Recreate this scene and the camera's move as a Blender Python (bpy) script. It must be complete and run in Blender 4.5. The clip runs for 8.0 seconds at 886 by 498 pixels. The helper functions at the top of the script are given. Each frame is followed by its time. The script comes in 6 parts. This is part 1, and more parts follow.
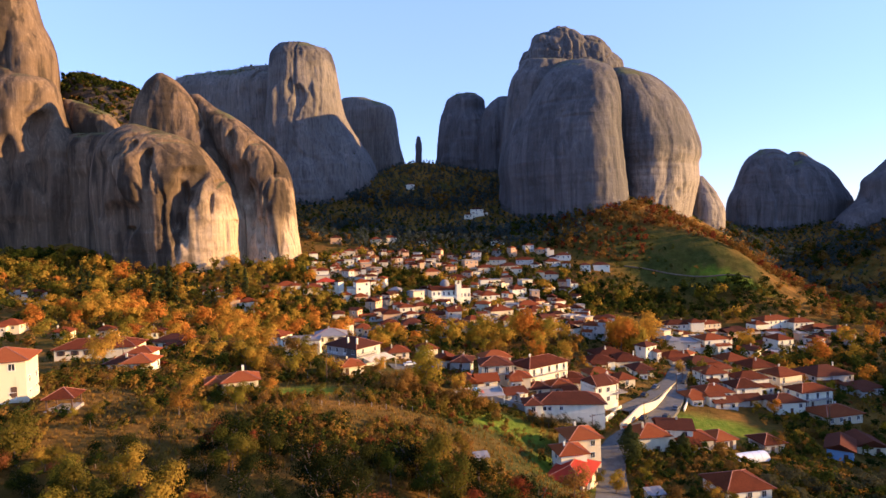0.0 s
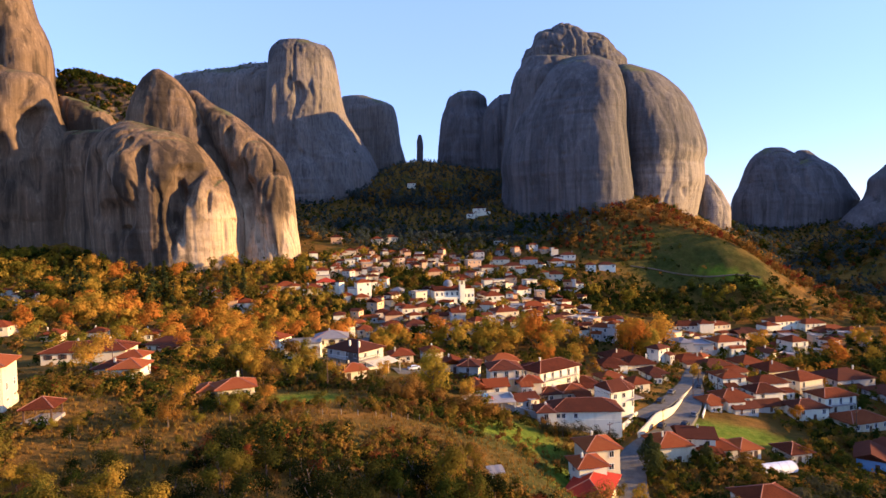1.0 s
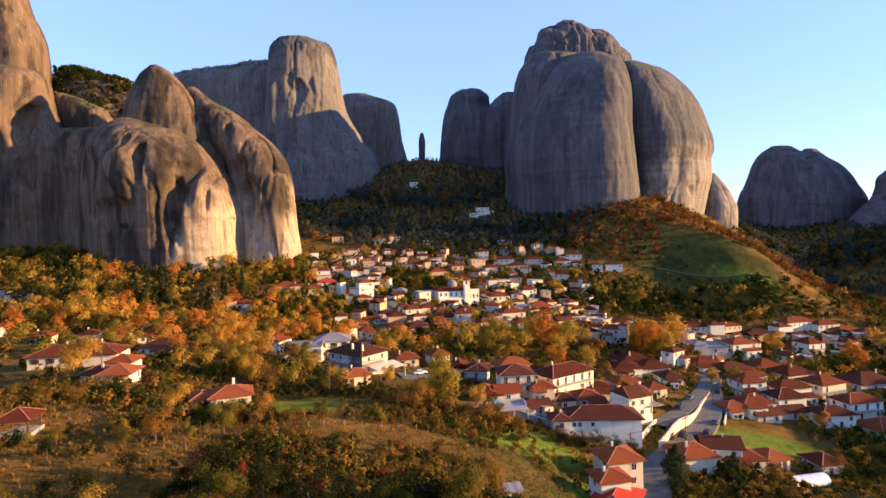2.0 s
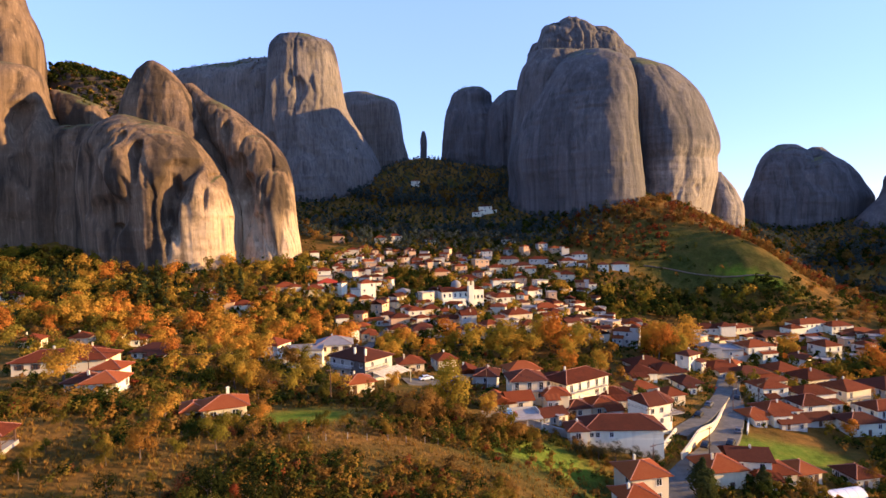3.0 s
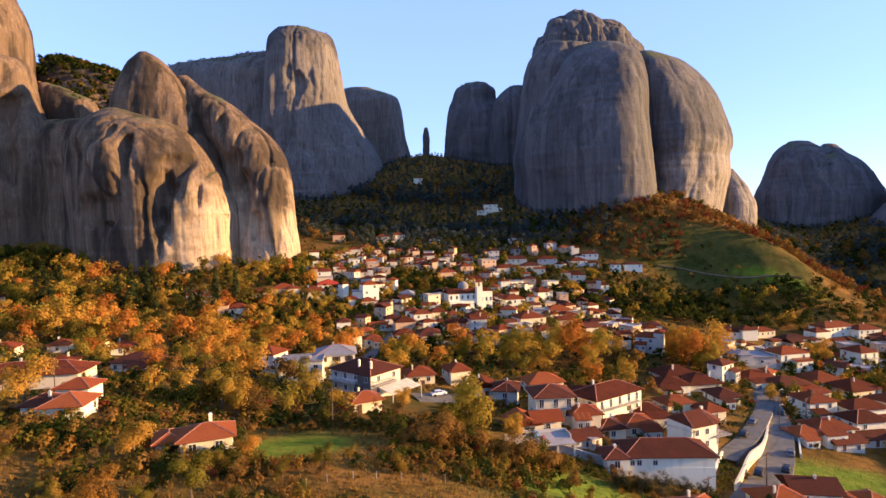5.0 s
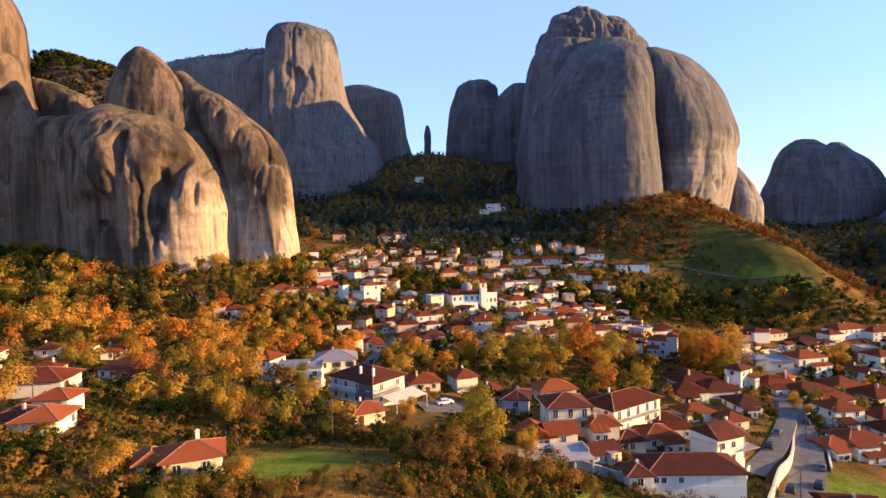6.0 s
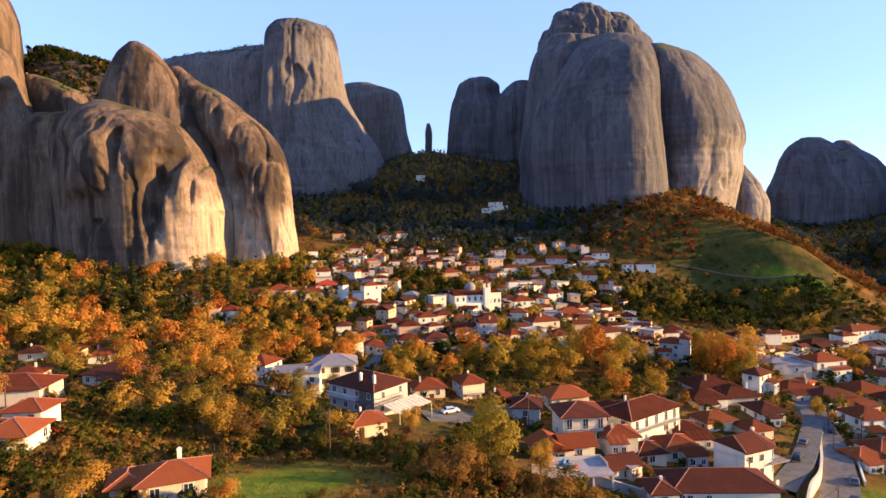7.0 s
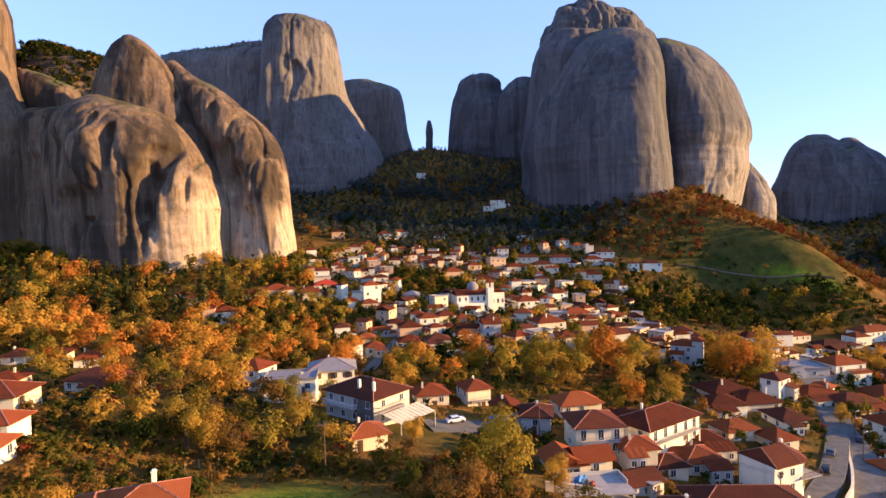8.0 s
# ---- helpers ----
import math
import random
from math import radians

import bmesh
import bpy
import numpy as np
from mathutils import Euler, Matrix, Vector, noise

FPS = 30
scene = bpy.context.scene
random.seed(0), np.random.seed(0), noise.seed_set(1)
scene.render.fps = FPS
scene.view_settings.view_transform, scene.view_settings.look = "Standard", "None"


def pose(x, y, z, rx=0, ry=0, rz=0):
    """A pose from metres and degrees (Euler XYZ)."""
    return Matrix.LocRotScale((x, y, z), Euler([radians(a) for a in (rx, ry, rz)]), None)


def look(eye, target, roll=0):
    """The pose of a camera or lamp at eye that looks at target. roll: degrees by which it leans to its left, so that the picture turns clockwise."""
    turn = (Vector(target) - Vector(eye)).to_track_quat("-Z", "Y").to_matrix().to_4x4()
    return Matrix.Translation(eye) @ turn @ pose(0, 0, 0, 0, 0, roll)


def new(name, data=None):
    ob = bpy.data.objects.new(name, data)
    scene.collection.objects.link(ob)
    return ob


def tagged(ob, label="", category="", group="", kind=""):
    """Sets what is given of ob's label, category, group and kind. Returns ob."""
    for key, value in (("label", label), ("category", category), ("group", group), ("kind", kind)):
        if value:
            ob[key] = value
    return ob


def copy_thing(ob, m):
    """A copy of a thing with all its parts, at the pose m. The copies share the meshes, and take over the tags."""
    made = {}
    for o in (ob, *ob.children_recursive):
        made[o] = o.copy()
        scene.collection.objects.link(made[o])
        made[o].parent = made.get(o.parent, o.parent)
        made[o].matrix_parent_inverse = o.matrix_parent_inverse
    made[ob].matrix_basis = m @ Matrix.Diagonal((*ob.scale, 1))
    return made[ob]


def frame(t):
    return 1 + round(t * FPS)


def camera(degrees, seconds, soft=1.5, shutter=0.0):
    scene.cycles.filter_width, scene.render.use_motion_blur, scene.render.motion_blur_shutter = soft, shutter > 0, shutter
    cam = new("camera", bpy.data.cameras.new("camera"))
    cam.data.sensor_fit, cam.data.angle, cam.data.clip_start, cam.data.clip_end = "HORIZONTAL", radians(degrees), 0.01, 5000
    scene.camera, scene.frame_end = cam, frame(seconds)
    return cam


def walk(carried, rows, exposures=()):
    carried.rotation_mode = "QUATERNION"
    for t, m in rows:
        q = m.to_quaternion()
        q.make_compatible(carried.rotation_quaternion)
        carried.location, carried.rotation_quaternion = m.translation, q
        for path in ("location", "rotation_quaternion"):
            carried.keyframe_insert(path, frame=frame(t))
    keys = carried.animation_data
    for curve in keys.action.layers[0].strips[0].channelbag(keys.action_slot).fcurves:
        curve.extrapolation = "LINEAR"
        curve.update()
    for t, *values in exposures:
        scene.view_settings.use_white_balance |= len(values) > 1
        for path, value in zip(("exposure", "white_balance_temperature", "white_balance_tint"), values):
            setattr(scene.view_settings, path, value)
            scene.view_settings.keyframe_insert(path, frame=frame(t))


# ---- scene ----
cam = camera(74.6, 8.0)
METRES, EYE, TILT, LEAN, TURN = 72.0, 60.0, 0.0, 0.0, 0.0
ROWS = [
    (0.0, 0.0, 0.0, 0.0, -0.05, -2.12, 1.26),
    (0.5, -0.0141, 0.0614, -0.0056, -0.05, -2.11, 1.28),
    (1.0, -0.0282, 0.1227, -0.0111, -0.06, -2.1, 1.27),
    (1.5, -0.0427, 0.1848, -0.0162, -0.03, -2.1, 1.27),
    (3.0, -0.0846, 0.3686, -0.0285, 0.03, -2.09, 1.3),
    (3.5, -0.0984, 0.43, -0.0302, 0.03, -2.09, 1.31),
    (4.0, -0.1119, 0.4919, -0.0313, 0.03, -2.15, 1.32),
    (4.5, -0.1247, 0.5536, -0.0322, 0.01, -2.16, 1.31),
    (6.0, -0.1592, 0.7384, -0.0373, 0.04, -2.2, 1.28),
    (6.5, -0.1687, 0.7992, -0.0403, 0.04, -2.2, 1.26),
    (7.0, -0.1769, 0.8594, -0.0449, 0.05, -2.24, 1.27),
    (7.5, -0.1837, 0.9196, -0.0492, 0.07, -2.3, 1.28),
    (8.0, -0.1895, 0.9792, -0.0522, 0.06, -2.34, 1.28),
]
walk(cam, [(t, pose(0, 0, EYE, TILT, LEAN, TURN) @ pose(METRES * x, METRES * y, METRES * z, 90 + pitch, roll, yaw)) for t, x, y, z, yaw, pitch, roll in ROWS],
     [(0.0, 1.25, 4730, 35), (8.0, 1.32, 4730, 35)])

# ---- world, sun ----
SUN_ELEVATION, SUN_AZIMUTH = 12.0, 94.5  # degrees; azimuth clockwise from +y
_el, _az = radians(SUN_ELEVATION), radians(SUN_AZIMUTH)
TO_SUN = Vector((math.sin(_az) * math.cos(_el), math.cos(_az) * math.cos(_el), math.sin(_el)))
world = bpy.data.worlds.new("sky")
scene.world = world
world.use_nodes = True
_wt = world.node_tree
_sky = _wt.nodes.new("ShaderNodeTexSky")
_sky.sky_type = "NISHITA"
_sky.sun_disc = False
_sky.sun_elevation, _sky.sun_rotation = _el, _az
_sky.air_density, _sky.dust_density, _sky.ozone_density = 1.1, 0.0, 1.6
_wt.nodes["Background"].inputs["Strength"].default_value = 0.145
_even = _wt.nodes.new("ShaderNodeMix")  # thin high haze evens the clear sky out
_even.data_type = "RGBA"
_up = _wt.nodes.new("ShaderNodeSeparateXYZ")
_wt.links.new(_wt.nodes.new("ShaderNodeTexCoord").outputs["Generated"], _up.inputs[0])
_fall = _wt.nodes.new("ShaderNodeMapRange")
for _key, _value in (("From Min", 0.3), ("From Max", 1.0), ("To Min", 0.62), ("To Max", 0.1)):
    _fall.inputs[_key].default_value = _value
_wt.links.new(_up.outputs["Z"], _fall.inputs["Value"])
_wt.links.new(_fall.outputs["Result"], _even.inputs[0])
_even.inputs[7].default_value = (1.6, 1.87, 2.0, 1)
_wt.links.new(_sky.outputs["Color"], _even.inputs[6])
_wt.links.new(_even.outputs[2], _wt.nodes["Background"].inputs["Color"])
sun = new("sun", bpy.data.lights.new("sun", "SUN"))
sun.data.energy, sun.data.angle, sun.data.color = 6.2, radians(0.5), (1.0, 0.57, 0.115)
sun.matrix_world = look(TO_SUN * 900, (0, 0, 0))


# ---- noise for shapes ----
def _hash(i, j, k):
    n = (i * 374761393 + j * 668265263 + k * 1440662683) & 0x7FFFFFFF
    n = ((n ^ (n >> 13)) * 1274126177) & 0x7FFFFFFF
    return ((n ^ (n >> 16)) & 0xFFFF) / 32767.5 - 1.0


def vnoise(x, y, z):
    """Smooth value noise between -1 and 1 on arrays."""
    x, y, z = np.broadcast_arrays(*(np.asarray(a, float) for a in (x, y, z)))
    i, j, k = (np.floor(a).astype(np.int64) for a in (x, y, z))
    u, v, w = x - i, y - j, z - k
    u, v, w = (a * a * (3 - 2 * a) for a in (u, v, w))
    out = 0
    for a, fa in ((0, 1 - u), (1, u)):
        for b, fb in ((0, 1 - v), (1, v)):
            for c, fc in ((0, 1 - w), (1, w)):
                out = out + _hash(i + a, j + b, k + c) * fa * fb * fc
    return out


def fbm(x, y, z, octaves=4):
    out, amp = 0, 1.0
    for o in range(octaves):
        out = out + amp * vnoise(x * 2 ** o + 17 * o, y * 2 ** o - 9 * o, z * 2 ** o + 5 * o)
        amp *= 0.5
    return out


def cells(x, y, z):
    """Angular blocks: a random height per cell, and how near the joint between two cells lies (0 at the joint)."""
    x, y, z = np.broadcast_arrays(*(np.asarray(a, float) for a in (x, y, z)))
    i, j, k = (np.floor(a).astype(np.int64) for a in (x, y, z))
    first, second, own = np.full(x.shape, 9.0), np.full(x.shape, 9.0), np.zeros(x.shape)
    for a in (-1, 0, 1):
        for b in (-1, 0, 1):
            for c in (-1, 0, 1):
                p, q, r = i + a, j + b, k + c
                d = (p + 0.5 + 0.42 * _hash(p, q, r) - x) ** 2 + (q + 0.5 + 0.42 * _hash(p + 71, q, r) - y) ** 2 + (r + 0.5 + 0.42 * _hash(p, q + 37, r) - z) ** 2
                near = d < first
                second = np.where(near, first, np.minimum(second, d))
                own = np.where(near, _hash(p, q, r + 53), own)
                first = np.where(near, d, first)
    return own, np.sqrt(second) - np.sqrt(first)


# ---- materials ----
def material(name, roughness=0.8, metal=0.0, specular=0.3):
    m = bpy.data.materials.new(name)
    m.use_nodes = True
    b = m.node_tree.nodes["Principled BSDF"]
    b.inputs["Roughness"].default_value, b.inputs["Metallic"].default_value = roughness, metal
    b.inputs["Specular IOR Level"].default_value = specular
    return m, m.node_tree, b


def node(nt, kind, inputs=(), **attrs):
    n = nt.nodes.new(kind)
    for key, value in attrs.items():
        setattr(n, key, value)
    for key, value in dict(inputs).items():
        if isinstance(value, bpy.types.NodeSocket):
            nt.links.new(value, n.inputs[key])
        else:
            n.inputs[key].default_value = value
    return n


def coords(nt, scale=(1, 1, 1), space="Object"):
    if space == "World":
        src = node(nt, "ShaderNodeNewGeometry").outputs["Position"]
    else:
        src = node(nt, "ShaderNodeTexCoord").outputs["Object"]
    return node(nt, "ShaderNodeMapping", {"Vector": src, "Scale": scale}).outputs["Vector"]


def noise_tex(nt, vec, scale, detail=4.0, rough=0.55, distortion=0.0):
    return node(nt, "ShaderNodeTexNoise", {"Vector": vec, "Scale": scale, "Detail": detail, "Roughness": rough, "Distortion": distortion}).outputs["Fac"]


def ramp(nt, fac, stops):
    r = node(nt, "ShaderNodeValToRGB", {"Fac": fac})
    e = r.color_ramp.elements
    while len(e) < len(stops):
        e.new(0.5)
    for el, (p, c) in zip(e, stops):
        el.position, el.color = p, (*c, 1) if len(c) == 3 else c
    return r.outputs["Color"]


def mix(nt, fac, a, b, blend="MIX"):
    n = node(nt, "ShaderNodeMix", data_type="RGBA", blend_type=blend)
    for sock, value in ((n.inputs[0], fac), (n.inputs[6], a), (n.inputs[7], b)):
        if isinstance(value, bpy.types.NodeSocket):
            nt.links.new(value, sock)
        else:
            sock.default_value = value if isinstance(value, (int, float)) else (*value, 1)
    return n.outputs[2]


def bump(nt, b, height, strength, distance):
    n = node(nt, "ShaderNodeBump", {"Height": height, "Strength": strength, "Distance": distance})
    nt.links.new(n.outputs["Normal"], b.inputs["Normal"])


def rock_material(name, dark, mid, pale, pale_at, pale_x=-2000, pale_most=0.9, stain=0.85):
    """Weathered conglomerate: dark lichen runs, brown body, pale fresh faces lower down."""
    m, nt, b = material(name, 0.92, 0, 0.15)
    w = coords(nt, (1, 1, 1), "World")
    runs = noise_tex(nt, coords(nt, (0.16, 0.16, 0.012), "World"), 1.0, 6, 0.62, 0.6)
    fine = noise_tex(nt, coords(nt, (0.6, 0.6, 0.035), "World"), 1.0, 5, 0.6, 0.3)
    blotch = noise_tex(nt, w, 0.03, 5, 0.6)
    grain = noise_tex(nt, w, 0.5, 6, 0.7)
    broad = noise_tex(nt, coords(nt, (0.055, 0.055, 0.007), "World"), 1.0, 4, 0.55, 0.8)
    body = ramp(nt, runs, [(0.30, dark), (0.47, mid), (0.62, tuple(1.18 * c for c in mid)), (0.8, pale)])
    body = mix(nt, 0.28, body, ramp(nt, fine, [(0.3, dark), (0.55, mid), (0.75, pale)]))
    body = mix(nt, node(nt, "ShaderNodeMapRange", {"Value": broad, "From Min": 0.55, "From Max": 0.43, "To Max": stain}).outputs["Result"], body, dark)
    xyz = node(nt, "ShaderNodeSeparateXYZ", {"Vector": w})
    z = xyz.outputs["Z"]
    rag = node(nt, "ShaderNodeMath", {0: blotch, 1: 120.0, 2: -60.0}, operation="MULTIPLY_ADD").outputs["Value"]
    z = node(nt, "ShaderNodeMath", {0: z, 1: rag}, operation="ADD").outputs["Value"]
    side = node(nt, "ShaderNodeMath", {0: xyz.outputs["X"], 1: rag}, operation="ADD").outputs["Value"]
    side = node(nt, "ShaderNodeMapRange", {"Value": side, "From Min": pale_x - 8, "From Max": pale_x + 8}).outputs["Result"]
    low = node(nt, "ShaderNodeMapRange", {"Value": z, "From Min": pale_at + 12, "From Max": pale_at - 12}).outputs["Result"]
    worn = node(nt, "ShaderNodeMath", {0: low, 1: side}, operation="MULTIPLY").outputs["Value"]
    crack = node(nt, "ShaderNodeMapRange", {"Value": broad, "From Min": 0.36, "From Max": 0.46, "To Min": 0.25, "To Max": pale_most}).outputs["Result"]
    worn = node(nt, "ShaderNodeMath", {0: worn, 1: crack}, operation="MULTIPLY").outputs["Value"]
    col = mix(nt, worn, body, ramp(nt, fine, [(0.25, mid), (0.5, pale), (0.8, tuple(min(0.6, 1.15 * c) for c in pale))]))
    col = mix(nt, 0.22, col, ramp(nt, grain, [(0.3, (0.25, 0.25, 0.25)), (0.7, (0.8, 0.8, 0.8))]), "OVERLAY")
    up = node(nt, "ShaderNodeSeparateXYZ", {"Vector": node(nt, "ShaderNodeNewGeometry").outputs["Normal"]}).outputs["Z"]
    moss = node(nt, "ShaderNodeMath", {0: up, 1: blotch}, operation="ADD").outputs["Value"]
    moss = node(nt, "ShaderNodeMapRange", {"Value": moss, "From Min": 1.28, "From Max": 1.45, "To Max": 0.85}).outputs["Result"]
    col = mix(nt, moss, col, (0.10, 0.10, 0.03))
    nt.links.new(col, b.inputs["Base Color"])
    beds = noise_tex(nt, coords(nt, (0.01, 0.01, 0.22), "World"), 1.0, 4, 0.6)
    hsum = node(nt, "ShaderNodeMath", {0: runs, 1: grain}, operation="ADD").outputs["Value"]
    hsum = node(nt, "ShaderNodeMath", {0: hsum, 1: beds}, operation="ADD").outputs["Value"]
    bump(nt, b, hsum, 0.45, 1.3)
    return m


def leaf_material(name, stops):
    """Leaves whose hue differs from plant to plant, within a crown and from leaf to leaf."""
    m, nt, b = material(name, 0.9, 0, 0.02)
    patch = noise_tex(nt, coords(nt, (1, 1, 1), "World"), 0.1, 3, 0.5)
    own = node(nt, "ShaderNodeAttribute", attribute_name="tone").outputs["Fac"]
    own = node(nt, "ShaderNodeMath", {0: own, 1: node(nt, "ShaderNodeObjectInfo").outputs["Random"]}, operation="ADD").outputs["Value"]
    own = node(nt, "ShaderNodeMath", {0: own}, operation="FRACT").outputs["Value"]
    own = node(nt, "ShaderNodeMapRange", {"Value": own, "To Min": 0.0, "To Max": 0.62}).outputs["Result"]
    fac = node(nt, "ShaderNodeMath", {0: patch, 1: 0.36, 2: own}, operation="MULTIPLY_ADD").outputs["Value"]
    isle = node(nt, "ShaderNodeNewGeometry").outputs["Random Per Island"]
    jit = node(nt, "ShaderNodeMath", {0: isle, 1: -0.5}, operation="ADD").outputs["Value"]
    fac = node(nt, "ShaderNodeMath", {0: jit, 1: 0.08, 2: fac}, operation="MULTIPLY_ADD").outputs["Value"]
    col = ramp(nt, fac, stops)
    nt.links.new(col, b.inputs["Base Color"])
    tr = node(nt, "ShaderNodeBsdfTranslucent", {"Color": col})
    mx = node(nt, "ShaderNodeMixShader", {0: 0.42, 1: b.outputs["BSDF"], 2: tr.outputs["BSDF"]})
    nt.links.new(mx.outputs["Shader"], nt.nodes["Material Output"].inputs["Surface"])
    return m


def plaster(name, colour, stain):
    m, nt, b = material(name, 0.9, 0, 0.2)
    pos = coords(nt, (1, 1, 1), "World")
    rnd = node(nt, "ShaderNodeObjectInfo").outputs["Random"]
    st = noise_tex(nt, coords(nt, (0.8, 0.8, 0.15), "World"), 1.0, 5, 0.6)
    base = mix(nt, node(nt, "ShaderNodeMapRange", {"Value": rnd, "To Max": 0.35}).outputs["Result"], colour, stain)
    col = mix(nt, node(nt, "ShaderNodeMapRange", {"Value": st, "From Min": 0.52, "From Max": 0.75, "To Max": 0.6}).outputs["Result"], base, stain)
    nt.links.new(col, b.inputs["Base Color"])
    bump(nt, b, noise_tex(nt, pos, 3.0, 5), 0.25, 0.05)
    return m


def tile_material(name, stops):
    m, nt, b = material(name, 0.92, 0, 0.08)
    oc = coords(nt)
    pos = coords(nt, (1, 1, 1), "World")
    rnd = node(nt, "ShaderNodeObjectInfo").outputs["Random"]
    n1 = noise_tex(nt, pos, 0.35, 5, 0.65)
    n2 = noise_tex(nt, pos, 3.2, 3, 0.6)
    fac = node(nt, "ShaderNodeMath", {0: n1, 1: n2}, operation="ADD").outputs["Value"]
    fac = node(nt, "ShaderNodeMath", {0: fac, 1: 0.5, 2: -0.25}, operation="MULTIPLY_ADD").outputs["Value"]
    fac = node(nt, "ShaderNodeMath", {0: rnd, 1: 0.5, 2: fac}, operation="MULTIPLY_ADD").outputs["Value"]
    nt.links.new(ramp(nt, fac, stops), b.inputs["Base Color"])
    rows = node(nt, "ShaderNodeTexWave", {"Vector": oc, "Scale": 2.3, "Distortion": 1.2}, bands_direction="Z").outputs["Fac"]
    h = node(nt, "ShaderNodeMath", {0: rows, 1: n2}, operation="ADD").outputs["Value"]
    bump(nt, b, h, 0.3, 0.035)
    return m


def plain(name, colour, roughness=0.7, metal=0.0, vary=0.25, scale=1.5):
    m, nt, b = material(name, roughness, metal)
    n = noise_tex(nt, coords(nt, (1, 1, 1), "World"), scale, 5, 0.6)
    nt.links.new(ramp(nt, n, [(0.3, tuple(c * (1 - vary) for c in colour)), (0.7, tuple(min(1, c * (1 + vary)) for c in colour))]), b.inputs["Base Color"])
    return m


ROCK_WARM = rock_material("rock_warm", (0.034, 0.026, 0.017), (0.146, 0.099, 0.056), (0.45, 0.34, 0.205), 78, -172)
ROCK_PALE = rock_material("rock_pale", (0.036, 0.034, 0.034), (0.094, 0.083, 0.076), (0.34, 0.29, 0.225), 262, -2000, 0.32, 0.6)
ROCK_DARK = rock_material("rock_dark", (0.044, 0.042, 0.042), (0.110, 0.100, 0.094), (0.22, 0.19, 0.16), -500, stain=0.45)
# cooler than the warm rock: some distance haze is mixed into this grey
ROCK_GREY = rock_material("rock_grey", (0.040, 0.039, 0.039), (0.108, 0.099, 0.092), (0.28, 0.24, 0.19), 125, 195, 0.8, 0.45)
LEAF_ORANGE = leaf_material("leaf_orange", [(0.2, (0.40, 0.142, 0.0056)), (0.40, (0.4784, 0.2000, 0.0064)), (0.58, (0.4784, 0.2550, 0.008)), (0.8, (0.2392, 0.1850, 0.0096))])
LEAF_YELLOW = leaf_material("leaf_yellow", [(0.2, (0.15, 0.125, 0.0055)), (0.42, (0.29, 0.205, 0.007)), (0.6, (0.50, 0.285, 0.008)), (0.8, (0.24, 0.165, 0.008))])
LEAF_GREEN = leaf_material("leaf_green", [(0.2, (0.0161, 0.0247, 0.0030)), (0.45, (0.0312, 0.0423, 0.0045)), (0.65, (0.0551, 0.0618, 0.0053)), (0.85, (0.0899, 0.0806, 0.0068))])
LEAF_OAK = leaf_material("leaf_oak", [(0.2, (0.0660, 0.0594, 0.0047)), (0.42, (0.1260, 0.0972, 0.0063)), (0.6, (0.2040, 0.1318, 0.0079)), (0.8, (0.2400, 0.1145, 0.0079))])
# far-slope leaf, lifted to blue-grey: distance haze is mixed into its colour
LEAF_HAZED = leaf_material("leaf_hazed", [(0.2, (0.0428, 0.0567, 0.0513)), (0.45, (0.0591, 0.0746, 0.0631)), (0.65, (0.0716, 0.0840, 0.067)), (0.85, (0.0857, 0.0892, 0.0591))])
LEAF_BROWN = leaf_material("leaf_brown", [(0.2, (0.11, 0.062, 0.012)), (0.5, (0.215, 0.116, 0.016)), (0.75, (0.25, 0.126, 0.016))])
LEAF_RUST = leaf_material("leaf_rust", [(0.2, (0.12, 0.028, 0.009)), (0.5, (0.195, 0.046, 0.011)), (0.75, (0.165, 0.062, 0.015))])
LEAF_OLIVE = leaf_material("leaf_olive", [(0.2, (0.0416, 0.0424, 0.0176)), (0.5, (0.068, 0.0648, 0.028)), (0.8, (0.0888, 0.0792, 0.036))])
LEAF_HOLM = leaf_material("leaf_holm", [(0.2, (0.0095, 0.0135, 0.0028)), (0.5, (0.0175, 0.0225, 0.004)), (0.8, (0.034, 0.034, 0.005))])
CYPRESS = leaf_material("cypress_green", [(0.2, (0.024, 0.032, 0.009)), (0.6, (0.046, 0.056, 0.014)), (0.8, (0.064, 0.066, 0.016))])
BARK = plain("bark", (0.11, 0.08, 0.055), 0.9, 0, 0.4, 3)
WHITE = plaster("white_plaster", (0.77, 0.735, 0.545), (0.485, 0.45, 0.325))
CREAM = plaster("cream_plaster", (0.70, 0.60, 0.385), (0.455, 0.378, 0.245))
OCHRE = plaster("ochre_plaster", (0.561, 0.368, 0.195), (0.391, 0.256, 0.143))
GREY = plaster("grey_plaster", (0.49, 0.465, 0.39), (0.32, 0.30, 0.245))
TILE = tile_material("clay_tile", [(0.15, (0.0464, 0.0136, 0.0056)), (0.4, (0.092, 0.0224, 0.0064)), (0.65, (0.152, 0.0368, 0.0088)), (0.9, (0.2, 0.0592, 0.0144))])
TILE_NEW = tile_material("orange_tile", [(0.15, (0.1496, 0.0352, 0.00792)), (0.5, (0.2156, 0.0528, 0.01056)), (0.9, (0.264, 0.08096, 0.01848))])
TILE_OLD = tile_material("old_tile", [(0.15, (0.040, 0.0155, 0.009)), (0.5, (0.085, 0.0255, 0.011)), (0.9, (0.128, 0.040, 0.016))])
WOOD = plain("dark_wood", (0.09, 0.05, 0.03), 0.6, 0, 0.3, 4)
CONCRETE = plain("concrete", (0.315, 0.281, 0.238), 0.9, 0, 0.2, 0.7)
ASPHALT = plain("asphalt", (0.118, 0.108, 0.088), 0.92, 0, 0.3, 0.5)
